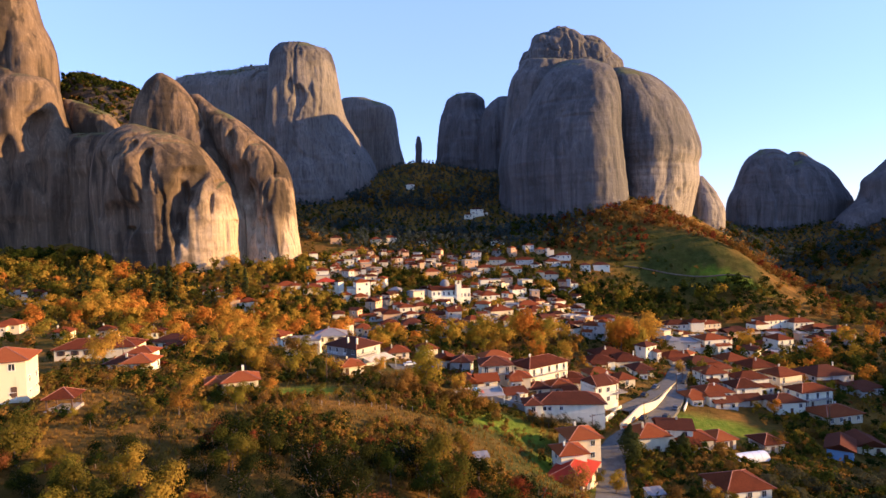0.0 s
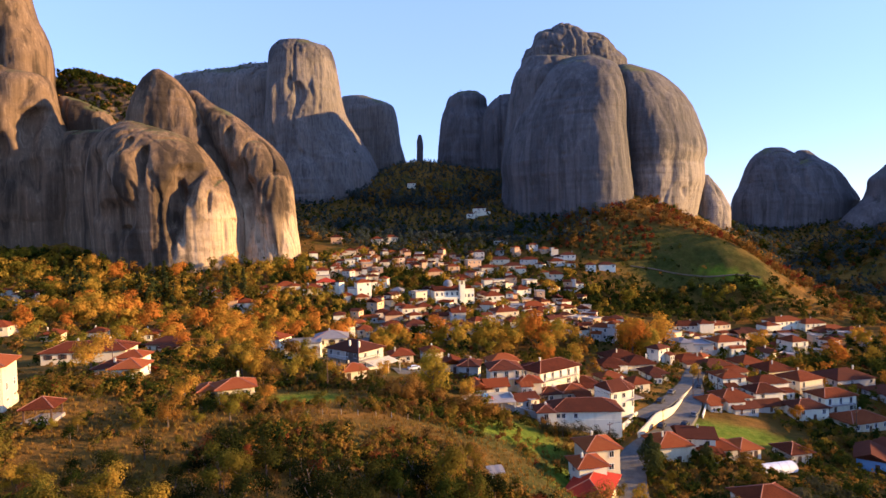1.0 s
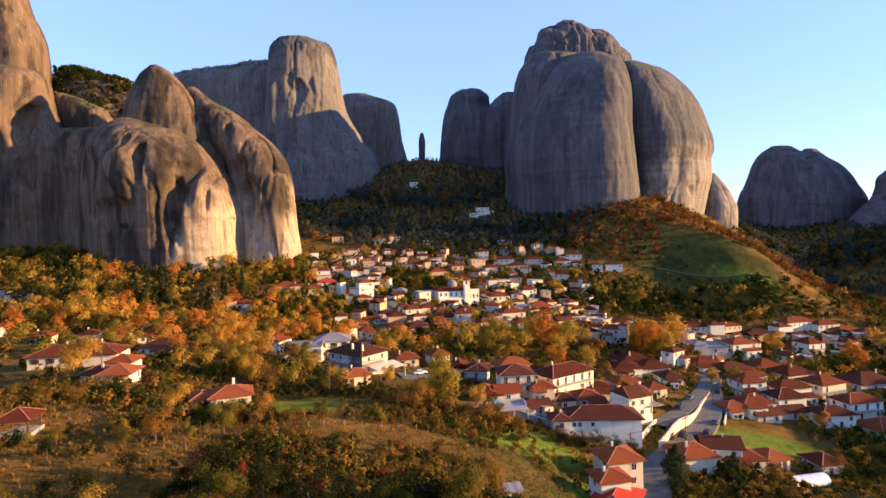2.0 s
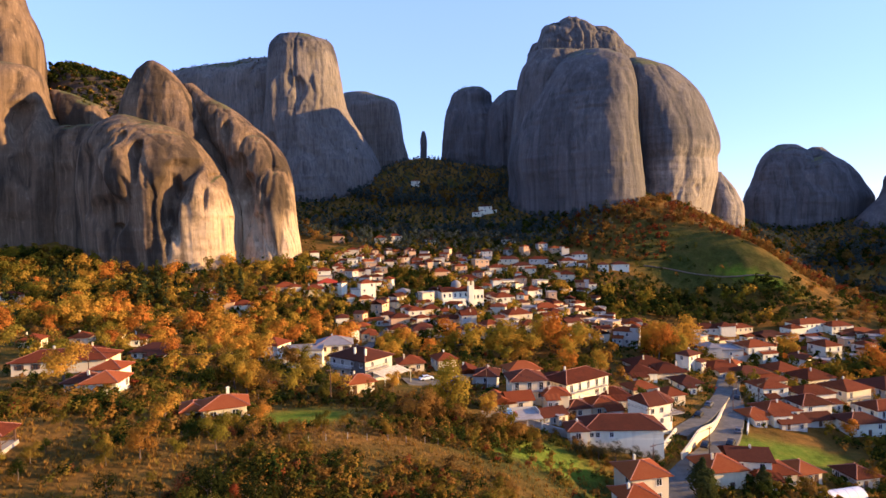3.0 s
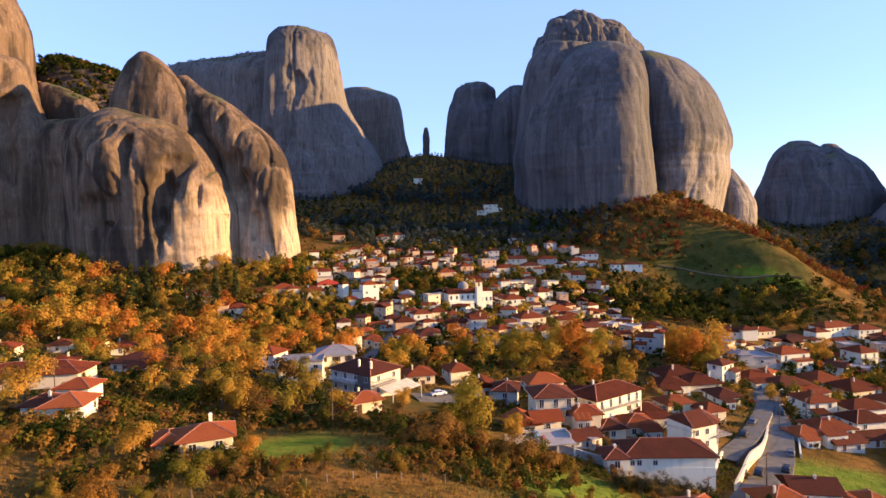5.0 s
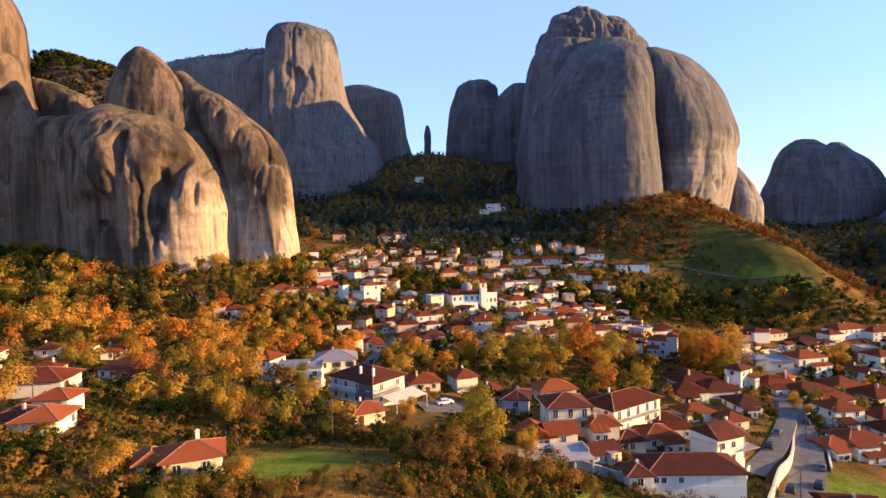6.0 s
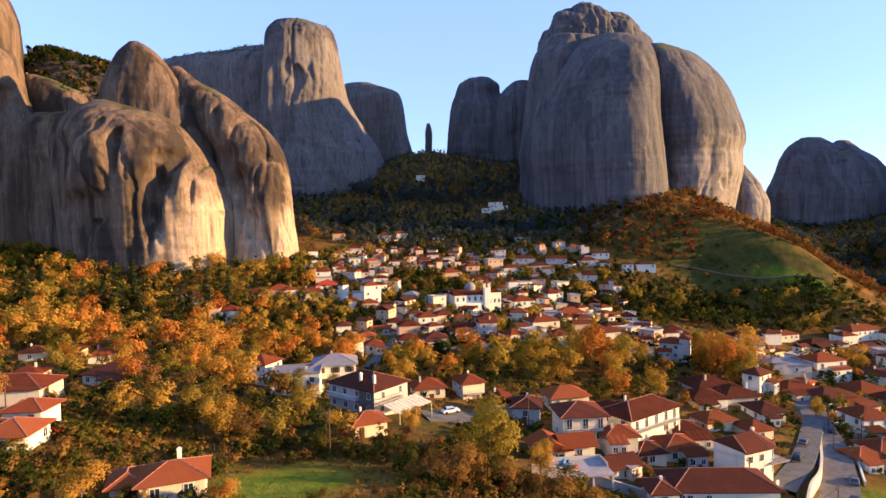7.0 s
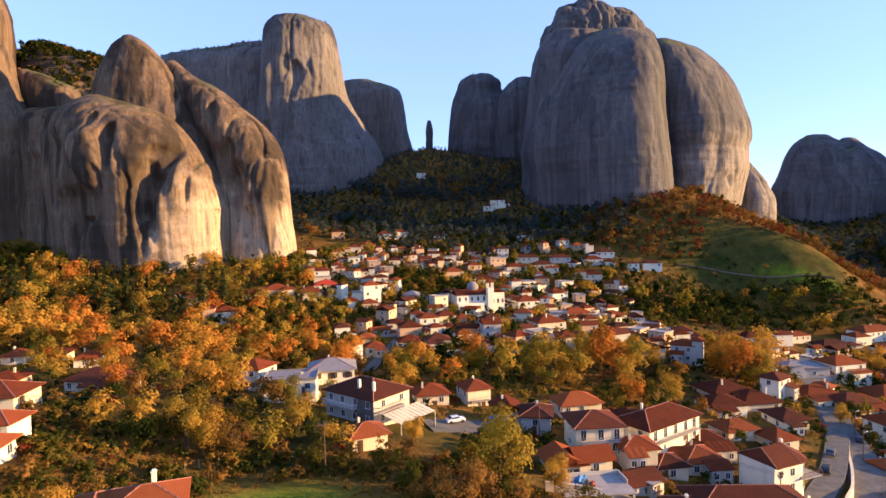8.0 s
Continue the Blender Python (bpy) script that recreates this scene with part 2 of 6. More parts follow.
METAL = plain("galvanised", (0.45, 0.46, 0.47), 0.45, 0.8, 0.15, 2)
PANE, _nt, _b = material("window_glass", 0.08, 0, 0.6)
_b.inputs["Base Color"].default_value = (0.03, 0.035, 0.04, 1)
FRAME_WHITE = plain("white_frame", (0.72, 0.70, 0.66), 0.5, 0, 0.08, 5)


# ---- ground ----
# (300, 165) is an unseen hill, added to shade the lower right houses
NEAR = [(0, 0, 120, 12), (-120, 80, 67, 7), (-30, 120, 45, 10), (60, 110, 52, -5), (140, 150, 67, -5), (-100, 190, 60, 10), (-10, 190, 41, 2), (70, 210, 52, 2),
        (170, 250, 67, -3), (-180, 300, 75, 10), (-60, 300, 67, -4), (40, 290, 60, 9), (32, 133, 15, -5), (-47, 147, 16, -4), (-90, 114, 15, 3), (-400, 50, 165, 25), (350, 50, 150, -20), (300, 165, 62, 55), (-76, 148, 9, 2.5)]
# (640, 480) is a ridge added out of view to darken the far right slope
VALLEY = [(110, 370, 60, -5), (-100, 400, 60, 18), (0, 400, 60, 5), (-240, 430, 82, 7), (210, 400, 56, -14), (280, 420, 60, 3), (175, 490, 45, 17), (240, 530, 67, 8),
          (120, 560, 60, 37), (20, 520, 67, 15), (-100, 540, 75, 18), (225, 455, 37, 19), (300, 440, 45, -10), (205, 470, 20, 4), (228, 456, 16, 3), (170, 450, 28, -13), (90, 560, 45, -21), (450, 350, 127, -18), (-420, 300, 127, 17), (640, 480, 80, 72)]
HEIGHTS = [(40, 630, 67, -8), (-40, 720, 67, 70), (-200, 680, 112, 43), (-350, 600, 127, 86), (150, 700, 112, 102), (350, 650, 127, 23), (500, 650, 127, 75),
           (0, 950, 187, 64), (410, 590, 90, -72)]


def height(x, y):
    x, y = np.asarray(x, float), np.asarray(y, float)
    h = 0.0
    for bx, by, r, a in NEAR + VALLEY + HEIGHTS:
        h = h + a * np.exp(-((x - bx) ** 2 + (y - by) ** 2) / (2 * r * r))
    return h + 0.9 * fbm(x / 34, y / 34, 0.5, 3)


def mesh_from(name, verts, faces, smooth=False):
    """A mesh from arrays: verts (n, 3), faces (m, 3 or 4)."""
    me = bpy.data.meshes.new(name)
    verts, faces = np.asarray(verts, np.float32), np.asarray(faces, np.int32)
    k = faces.shape[1]
    me.vertices.add(len(verts))
    me.vertices.foreach_set("co", verts.ravel())
    me.loops.add(faces.size)
    me.loops.foreach_set("vertex_index", faces.ravel())
    me.polygons.add(len(faces))
    me.polygons.foreach_set("loop_start", np.arange(0, faces.size, k, dtype=np.int32))
    me.polygons.foreach_set("use_smooth", np.full(len(faces), smooth))
    me.update(calc_edges=True)
    me.validate()
    return me


def grid_faces(nu, nv, wrap=False):
    i, j = np.meshgrid(np.arange(nu - (0 if wrap else 1)), np.arange(nv - 1))
    i, j = i.ravel(), j.ravel()
    i2 = (i + 1) % nu
    return np.stack([j * nu + i, j * nu + i2, (j + 1) * nu + i2, (j + 1) * nu + i], -1)


def blob(x, y, cx, cy, rx, ry, turn=0.0):
    """A soft patch: 1 inside, 0 outside."""
    c, s = math.cos(radians(turn)), math.sin(radians(turn))
    u, v = ((x - cx) * c + (y - cy) * s) / rx, (-(x - cx) * s + (y - cy) * c) / ry
    return np.clip(1.6 - 1.4 * (u * u + v * v) + 0.35 * fbm(x / 12, y / 12, 3.0, 3), 0, 1)


def lush(x, y):
    g = 0
    for p in ((80, 174, 15, 8, -8), (-38, 146, 12, 11, 10), (27, 130, 7, 11, 20), (14, 148, 17, 8, 10), (215, 436, 30, 5, -30)):
        g = np.maximum(g, blob(x, y, *p))
    return g


_outer = np.array([40, 110, 220, 400, 700, 1200, 2000, 3200, 4700])
_xs = np.concatenate([-460 - _outer[::-1], np.arange(-460, 600, 4.3), 600 + _outer])
_ys = np.concatenate([-80 - _outer[::-1], np.arange(-80, 860, 4.3), 860 + _outer])
_X, _Y = np.meshgrid(_xs, _ys)
_me = mesh_from("ground", np.stack([_X.ravel(), _Y.ravel(), height(_X, _Y).ravel()], -1), grid_faces(len(_xs), len(_ys)), True)
_at = _me.attributes.new("lush", "FLOAT", "POINT")
_at.data.foreach_set("value", lush(_X, _Y).ravel().astype(np.float32))
_at = _me.attributes.new("meadow", "FLOAT", "POINT")
_at.data.foreach_set("value", np.maximum(blob(_X, _Y, 186, 460, 72, 36, -20), np.maximum(blob(_X, _Y, 14, 140, 26, 12, 5), blob(_X, _Y, 20, 118, 14, 18, 20))).ravel().astype(np.float32))
GROUND, _nt, _b = material("ground_cover", 0.95, 0, 0.03)
_w = coords(_nt, (1, 1, 1), "World")
_dry = ramp(_nt, noise_tex(_nt, _w, 0.06, 6, 0.62), [(0.3, (0.060, 0.041, 0.007)), (0.45, (0.13, 0.074, 0.012)), (0.6, (0.215, 0.112, 0.018)), (0.75, (0.092, 0.070, 0.011))])
_grass = ramp(_nt, noise_tex(_nt, _w, 0.12, 6, 0.65), [(0.3, (0.020, 0.030, 0.006)), (0.5, (0.042, 0.056, 0.010)), (0.72, (0.085, 0.068, 0.018))])
_lush = node(_nt, "ShaderNodeAttribute", attribute_name="lush").outputs["Fac"]
_patch = node(_nt, "ShaderNodeMapRange", {"Value": noise_tex(_nt, _w, 0.035, 5, 0.6), "From Min": 0.5, "From Max": 0.66, "To Max": 0.7}).outputs["Result"]
_fresh = ramp(_nt, noise_tex(_nt, _w, 0.25, 6, 0.65), [(0.3, (0.066, 0.098, 0.006)), (0.52, (0.128, 0.172, 0.009)), (0.75, (0.20, 0.18, 0.016))])
_meadow = node(_nt, "ShaderNodeAttribute", attribute_name="meadow").outputs["Fac"]
_meadow = node(_nt, "ShaderNodeMath", {0: _meadow, 1: 0.8}, operation="MULTIPLY").outputs["Value"]
_patch = node(_nt, "ShaderNodeMath", {0: _patch, 1: _meadow}, operation="MAXIMUM").outputs["Value"]
_col = mix(_nt, _lush, mix(_nt, _patch, _dry, _grass), _fresh)
_col = mix(_nt, 0.4, _col, ramp(_nt, noise_tex(_nt, _w, 0.9, 5, 0.7), [(0.3, (0.2, 0.2, 0.2)), (0.7, (0.8, 0.8, 0.8))]), "OVERLAY")
_nt.links.new(_col, _b.inputs["Base Color"])
bump(_nt, _b, noise_tex(_nt, _w, 0.8, 6, 0.7), 0.8, 0.9)
_me.materials.append(GROUND)
tagged(new("ground", _me), "grassy sloping valley ground with dry autumn grass", "ground", kind="structure")

# ---- rock towers ----
def rock_lobe(rows, y, deep, crag=1.0, seed=0.0, nu=150, nv=100, lean=0.0, flute=1.0, square=2.3, dents=(), cleft=1.0, skew=0.0, blocky=0.0, block=24.0, jag=0.0):
    """A rounded rock column. rows, from the top: height, left and right edge; y: the middle's distance; deep: half depth;
    dents: hollows in the near face as x, z, half width, half height, depth; skew: how much nearer the right edge stands."""
    rows = np.array(rows[::-1], float)
    n = len(rows)
    t = np.linspace(0, n - 1, 600)
    i = np.clip(t.astype(int), 0, n - 2)
    f = (t - i)[:, None]
    p0, p1, p2, p3 = rows[np.clip(i - 1, 0, n - 1)], rows[i], rows[i + 1], rows[np.clip(i + 2, 0, n - 1)]
    c = 0.5 * (2 * p1 + (p2 - p0) * f + (2 * p0 - 5 * p1 + 4 * p2 - p3) * f ** 2 + (3 * p1 - p0 - 3 * p2 + p3) * f ** 3)
    z, mid, half = c[:, 0], (c[:, 1] + c[:, 2]) / 2, (c[:, 2] - c[:, 1]) / 2
    # close the top with a flat dome
    s = np.linspace(0, 1, 60)[1:]
    top = half[-1]
    z = np.append(z, z[-1] + 0.12 * top * np.sin(s * math.pi / 2))
    mid = np.append(mid, np.full(59, mid[-1]))
    half = np.append(half, top * np.cos(s * math.pi / 2))
    arc = np.concatenate([[0], np.cumsum(np.hypot(np.diff(z), np.diff(half) + 0.5 * np.abs(np.diff(mid))))])
    at = np.linspace(0, arc[-1], nv)
    z, mid, half = np.interp(at, arc, z), np.interp(at, arc, mid), np.interp(at, arc, half)
    wide = half.max()
    # more points on the near side than behind
    a = np.linspace(0, 2 * math.pi, nu, endpoint=False)
    a = a + 0.45 * np.cos(a)
    ca, sa = np.cos(a), np.sin(a)
    k = (np.abs(ca) ** square + np.abs(sa) ** square) ** (-1 / square)
    dy = deep * (half / wide) ** 0.75
    X = mid[:, None] + half[:, None] * (k * ca)[None]
    Y = (y + lean * (z - z[0]))[:, None] + dy[:, None] * (k * sa)[None]
    Y = Y - skew * (k * ca)[None] * (half / wide)[:, None]
    X = X * (1 + 0.85 * (Y / (y + lean * (z - z[0]))[:, None] - 1))
    Z = np.repeat(z[:, None], nu, 1)
    Z = 60 + (Z - 60) * (1 + 0.85 * np.clip(Z / 60 - 1, 0, 1) * (Y / (y + lean * (z - z[0]))[:, None] - 1))
    nx, ny = ca[None] * np.ones_like(X), sa[None] * np.ones_like(X)
    taper = np.clip(half / (0.4 * wide), 0.03, 1)[:, None]
    wx = X + 5 * vnoise(X / 30, Y / 30, Z / 30 + seed)
    rib = vnoise(wx / 21 + seed, Y / 21, Z / 190 + seed)
    rib2 = vnoise(wx / 9 + seed, Y / 9 + 3, Z / 120 - seed)
    d = flute * (2.6 * np.abs(rib) - 0.6) - cleft * 4.2 * np.exp(-(rib / 0.07) ** 2) * (0.5 + 0.5 * vnoise(X / 60, seed, Z / 40))
    d = d + flute * 0.9 * rib2 - cleft * 1.3 * np.exp(-(rib2 / 0.08) ** 2)
    d = d + 0.45 * vnoise(wx / 3.4 + seed, Y / 3.4, Z / 45) + 0.3 * vnoise(wx / 1.7, Y / 1.7 + seed, Z / 18)
    d = d + 4.0 * crag * vnoise(X / 48, Y / 48 + seed, Z / 48) + 1.1 * crag * fbm(X / 12, Y / 12, Z / 12 + seed, 4)
    d = d + 0.4 * vnoise(X / 40, Y / 40, Z / 3.2 + seed) + 0.5 * vnoise(X / 60, Y / 60, Z / 9 - seed)
    if blocky:
        big, joint = cells(X / 15 + seed, Y / 15, Z / block + 0.2 * X / 15)
        small, joint2 = cells(X / 6.5, Y / 6.5 + seed, Z / (0.4 * block))
        d = d + blocky * (1.9 * big + 0.8 * small - 0.9 * np.exp(-(joint / 0.07) ** 2))
    for dx, dz, rx, rz, depth in dents:
        ux = wx - dx + 0.22 * rx * vnoise(X / (0.9 * rx), seed, Z / (0.7 * rz)) + 0.25 * rx * vnoise(X / (0.35 * rx), seed + 4, Z / (1.6 * rz))
        narrow = 1 + 0.55 * np.clip((dz - Z) / rz, 0, 1.2)
        q = (ux * narrow / np.where(ux > 0, 0.75 * rx, 1.25 * rx)) ** 2 + (np.where(Z > dz, 1.5, 0.7) * (Z - dz) / rz) ** 2
        scoop = np.clip(1 - q / 1.5, 0, 1)
        d = d - depth * 1.25 * scoop * scoop * (3 - 2 * scoop) * (sa[None] < 0.2)
    edge = 0.15 + 0.85 * np.abs(ny)
    X, Y = X + nx * d * taper * edge, Y + ny * d * taper
    Z = Z + 0.9 * crag * fbm(X / 9, Y / 9, seed, 3) * (1 - taper * 0.6)
    if jag:
        Z = Z + jag * (cells(X / 9 + seed, Y / 9, 0.3)[0] + 0.5 * cells(X / 4, Y / 4, seed)[0]) * (1.05 - taper)
        side = cells(X / 6, Y / 6, Z / 30 + seed)[0] + 0.4 * cells(X / 3, Y / 3, Z / 9 + seed)[0]
        X, Y = X + 0.6 * jag * nx * side, Y + 0.6 * jag * ny * side
    return np.stack([X.ravel(), Y.ravel(), Z.ravel()], -1), grid_faces(nu, nv, True)


ROCKS = []


def rock(name, mat, label, lobes):
    ob = tagged(new(name), label, "rock formation")
    for lobe in lobes:
        lobe = dict(lobe)
        piece = lobe.pop("name")
        me = mesh_from(piece, *rock_lobe(**lobe), True)
        me.materials.append(mat)
        p = new(piece, me)
        p.parent = ob
        ROCKS.append(p)
    return ob


DOME = [(140, -232, -221), (135, -243, -203), (129, -250, -185), (118, -255, -170), (103, -258, -158), (87, -259, -148), (67, -257, -143), (30, -256, -144)]
RIDGE = [(167, -194, -186), (157, -190, -174), (149, -187, -160), (140, -182, -148), (132, -177, -139), (122, -172, -127), (109, -162, -117), (97, -158, -113), (81, -155, -110), (64, -150, -108), (47, -147, -105), (22, -146, -102)]
PEAK = [(181, -213.5, -208), (175, -221, -198.5), (166, -226.5, -190), (157, -231, -184), (146, -234, -177), (136, -237, -171), (120, -237, -161), (90, -234, -150)]
rock("rock_tower", ROCK_WARM, "tall brown fluted sandstone tower above the cliff", [
    dict(name="tower", rows=[(285, -402, -350), (275, -405, -343), (257, -408, -334), (238, -409, -329), (220, -410, -321), (206, -411, -317), (180, -412, -316), (145, -414, -316)], y=490, deep=45, seed=3.1),
    dict(name="cliff_base", rows=[(191, -411, -327), (183, -425, -310), (165, -426, -303), (147, -427, -298), (133, -428, -292), (106, -430, -288), (40, -433, -286)], y=472, deep=42, seed=5.2, flute=1.4, dents=[(-299, 142, 8, 20, 9), (-318, 120, 6, 24, 7), (-296, 108, 5, 16, 6)])])
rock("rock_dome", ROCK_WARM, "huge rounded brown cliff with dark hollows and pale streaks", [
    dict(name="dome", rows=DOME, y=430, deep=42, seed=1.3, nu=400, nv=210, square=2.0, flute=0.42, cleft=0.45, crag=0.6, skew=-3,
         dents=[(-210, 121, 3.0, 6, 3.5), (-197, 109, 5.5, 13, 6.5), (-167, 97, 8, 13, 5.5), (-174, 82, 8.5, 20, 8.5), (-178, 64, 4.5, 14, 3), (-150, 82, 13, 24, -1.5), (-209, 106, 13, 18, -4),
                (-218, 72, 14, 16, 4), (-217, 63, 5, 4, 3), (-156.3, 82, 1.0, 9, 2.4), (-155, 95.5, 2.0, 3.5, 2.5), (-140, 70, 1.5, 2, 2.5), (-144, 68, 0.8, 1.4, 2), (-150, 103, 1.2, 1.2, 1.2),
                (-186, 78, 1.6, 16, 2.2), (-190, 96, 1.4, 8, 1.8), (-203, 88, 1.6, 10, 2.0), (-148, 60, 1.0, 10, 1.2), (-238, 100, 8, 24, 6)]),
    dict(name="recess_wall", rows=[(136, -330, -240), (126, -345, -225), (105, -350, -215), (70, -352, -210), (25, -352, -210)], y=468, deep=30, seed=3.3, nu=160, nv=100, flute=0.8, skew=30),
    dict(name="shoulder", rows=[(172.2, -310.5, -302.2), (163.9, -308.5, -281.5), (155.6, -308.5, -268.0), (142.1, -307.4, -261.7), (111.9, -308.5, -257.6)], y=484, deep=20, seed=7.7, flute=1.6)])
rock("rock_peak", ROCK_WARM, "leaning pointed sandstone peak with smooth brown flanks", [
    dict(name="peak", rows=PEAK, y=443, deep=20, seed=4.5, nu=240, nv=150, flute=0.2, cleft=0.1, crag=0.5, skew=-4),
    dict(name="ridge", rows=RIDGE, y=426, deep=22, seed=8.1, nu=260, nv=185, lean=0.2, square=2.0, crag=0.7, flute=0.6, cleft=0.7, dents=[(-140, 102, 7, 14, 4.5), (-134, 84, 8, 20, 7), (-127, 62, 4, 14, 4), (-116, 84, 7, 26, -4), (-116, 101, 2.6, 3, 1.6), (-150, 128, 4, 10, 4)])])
rock("shrub_ridge", ROCK_WARM, "low rocky ridge overgrown with dark shrubs", [
    dict(name="ridge_crest", rows=[(200, -334, -313), (195, -341, -294), (188, -348, -273), (176, -360, -257), (158, -375, -240), (120, -395, -220)], y=526, deep=62, seed=6.6, nu=140, nv=90, square=2.0, crag=0.6)])
rock("castle_rock", ROCK_PALE, "flat-topped pale cliff block half in shadow", [
    dict(name="block", rows=[(279, -188, -151), (271, -196, -130), (258, -199, -123), (231, -201, -118), (198, -205, -113), (179, -208, -105), (159, -209, -92), (132, -210, -77), (70, -216, -62)], y=690, deep=55, seed=9.2, nu=240, nv=175, crag=0.8, skew=-22, square=2.0, flute=0.7, blocky=0.45, block=90, dents=[(-157, 212, 7, 17, 6), (-181, 205, 3.5, 26, -5), (-168, 222, 3, 14, 3), (-140, 215, 3, 22, -2.5), (-190, 150, 12, 20, 5)]),
    dict(name="plateau", rows=[(259, -245, -184), (253, -304, -184), (246, -327, -184), (230, -338, -185), (172, -346, -187), (70, -357, -190)], y=718, deep=45, blocky=0.5, block=60, seed=1.9, nu=260, nv=130, skew=15),
    dict(name="back_block", rows=[(244, -138, -104), (234, -146, -76), (225, -151, -65), (201, -152, -60), (177, -153, -57), (153, -153, -51), (90, -154, -38)], y=826, deep=45, seed=2.9, crag=0.8, skew=42)])
rock("rock_pinnacle", ROCK_DARK, "slender free-standing stone pinnacle on the saddle", [
    dict(name="pinnacle", rows=[(173, -29, -25.5), (164, -31, -23.4), (153, -31.2, -23.5), (136, -32.2, -24)], y=723, deep=4, seed=0.4, nu=40, nv=60, crag=0.15, flute=0.15)])
rock("nub_rock", ROCK_DARK, "blunt grey rock shoulder beside the pass", [
    dict(name="nub", rows=[(240, 22, 49), (232, 11, 60), (219, 6, 63), (203, 0, 79), (177, -4, 85), (154, -6, 88), (90, -11, 91)], y=796, deep=40, seed=3.7),
    dict(name="side_nub", rows=[(229, 76, 94), (220, 65, 101), (209, 57, 105), (179, 49, 104), (100, 44, 103)], y=770, deep=35, seed=4.8)])
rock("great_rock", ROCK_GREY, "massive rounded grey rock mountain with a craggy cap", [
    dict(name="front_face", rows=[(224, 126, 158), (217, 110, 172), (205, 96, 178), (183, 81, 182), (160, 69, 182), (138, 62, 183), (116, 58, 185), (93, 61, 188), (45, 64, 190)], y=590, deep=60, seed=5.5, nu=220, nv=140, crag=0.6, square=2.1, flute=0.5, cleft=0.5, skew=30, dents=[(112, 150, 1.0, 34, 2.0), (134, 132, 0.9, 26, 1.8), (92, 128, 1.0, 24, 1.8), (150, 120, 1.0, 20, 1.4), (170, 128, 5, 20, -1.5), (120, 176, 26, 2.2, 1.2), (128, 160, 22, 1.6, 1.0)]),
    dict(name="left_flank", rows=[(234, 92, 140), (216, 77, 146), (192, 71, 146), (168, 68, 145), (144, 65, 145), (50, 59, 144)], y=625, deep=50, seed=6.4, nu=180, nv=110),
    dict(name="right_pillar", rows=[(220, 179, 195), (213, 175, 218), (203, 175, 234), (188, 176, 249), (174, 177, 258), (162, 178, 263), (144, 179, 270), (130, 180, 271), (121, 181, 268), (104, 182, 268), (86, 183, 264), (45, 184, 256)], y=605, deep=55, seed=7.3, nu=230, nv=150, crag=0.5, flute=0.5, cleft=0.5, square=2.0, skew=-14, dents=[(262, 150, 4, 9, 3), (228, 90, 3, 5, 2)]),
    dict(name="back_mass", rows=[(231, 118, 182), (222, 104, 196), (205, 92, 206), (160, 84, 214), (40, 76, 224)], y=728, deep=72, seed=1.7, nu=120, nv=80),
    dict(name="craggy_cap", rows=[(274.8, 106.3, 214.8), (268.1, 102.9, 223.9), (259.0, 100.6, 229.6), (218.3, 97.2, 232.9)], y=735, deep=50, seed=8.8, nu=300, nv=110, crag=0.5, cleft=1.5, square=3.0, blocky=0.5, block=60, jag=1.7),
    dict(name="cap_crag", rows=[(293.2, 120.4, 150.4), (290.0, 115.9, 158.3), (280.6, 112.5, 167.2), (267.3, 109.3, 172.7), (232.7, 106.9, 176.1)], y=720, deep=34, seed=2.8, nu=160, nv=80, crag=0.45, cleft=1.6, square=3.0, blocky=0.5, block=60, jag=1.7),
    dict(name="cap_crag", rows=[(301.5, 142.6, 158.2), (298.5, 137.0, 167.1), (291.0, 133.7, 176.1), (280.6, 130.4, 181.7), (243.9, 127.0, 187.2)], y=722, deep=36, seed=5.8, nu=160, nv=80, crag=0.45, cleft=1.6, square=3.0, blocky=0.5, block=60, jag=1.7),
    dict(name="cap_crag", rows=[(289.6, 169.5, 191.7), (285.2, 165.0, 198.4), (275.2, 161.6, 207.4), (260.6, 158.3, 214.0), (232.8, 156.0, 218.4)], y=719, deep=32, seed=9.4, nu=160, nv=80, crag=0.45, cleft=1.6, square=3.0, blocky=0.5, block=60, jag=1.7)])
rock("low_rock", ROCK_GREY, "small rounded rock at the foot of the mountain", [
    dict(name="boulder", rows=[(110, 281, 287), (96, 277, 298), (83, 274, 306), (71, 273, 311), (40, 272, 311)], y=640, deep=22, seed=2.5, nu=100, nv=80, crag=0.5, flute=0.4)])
rock("far_rock", ROCK_DARK, "distant twin-humped grey rock in shade", [
    dict(name="near_hump", rows=[(149, 404, 433), (139, 390, 449), (125, 381, 464), (103, 372, 475), (82, 363, 482), (30, 359, 489)], y=744, deep=45, seed=1.1, crag=0.7),
    dict(name="far_hump", rows=[(146, 447, 463), (135, 431, 478), (120, 410, 501), (102, 403, 515), (84, 395, 527), (70, 388, 524), (30, 381, 518)], y=746, deep=45, seed=9.9, crag=0.7)])
# the top three rows lie out of view, raised to shade the far rock
rock("edge_rock", ROCK_DARK, "dark rounded rock slope at the valley's side", [
    dict(name="slope_rock", rows=[(215, 600, 690), (180, 560, 720), (140, 535, 735), (117, 512, 745), (105, 497, 750), (92, 494, 750), (78, 486, 755), (57, 464, 760), (15, 440, 770)], y=690, deep=48, seed=4.1, crag=0.7)])


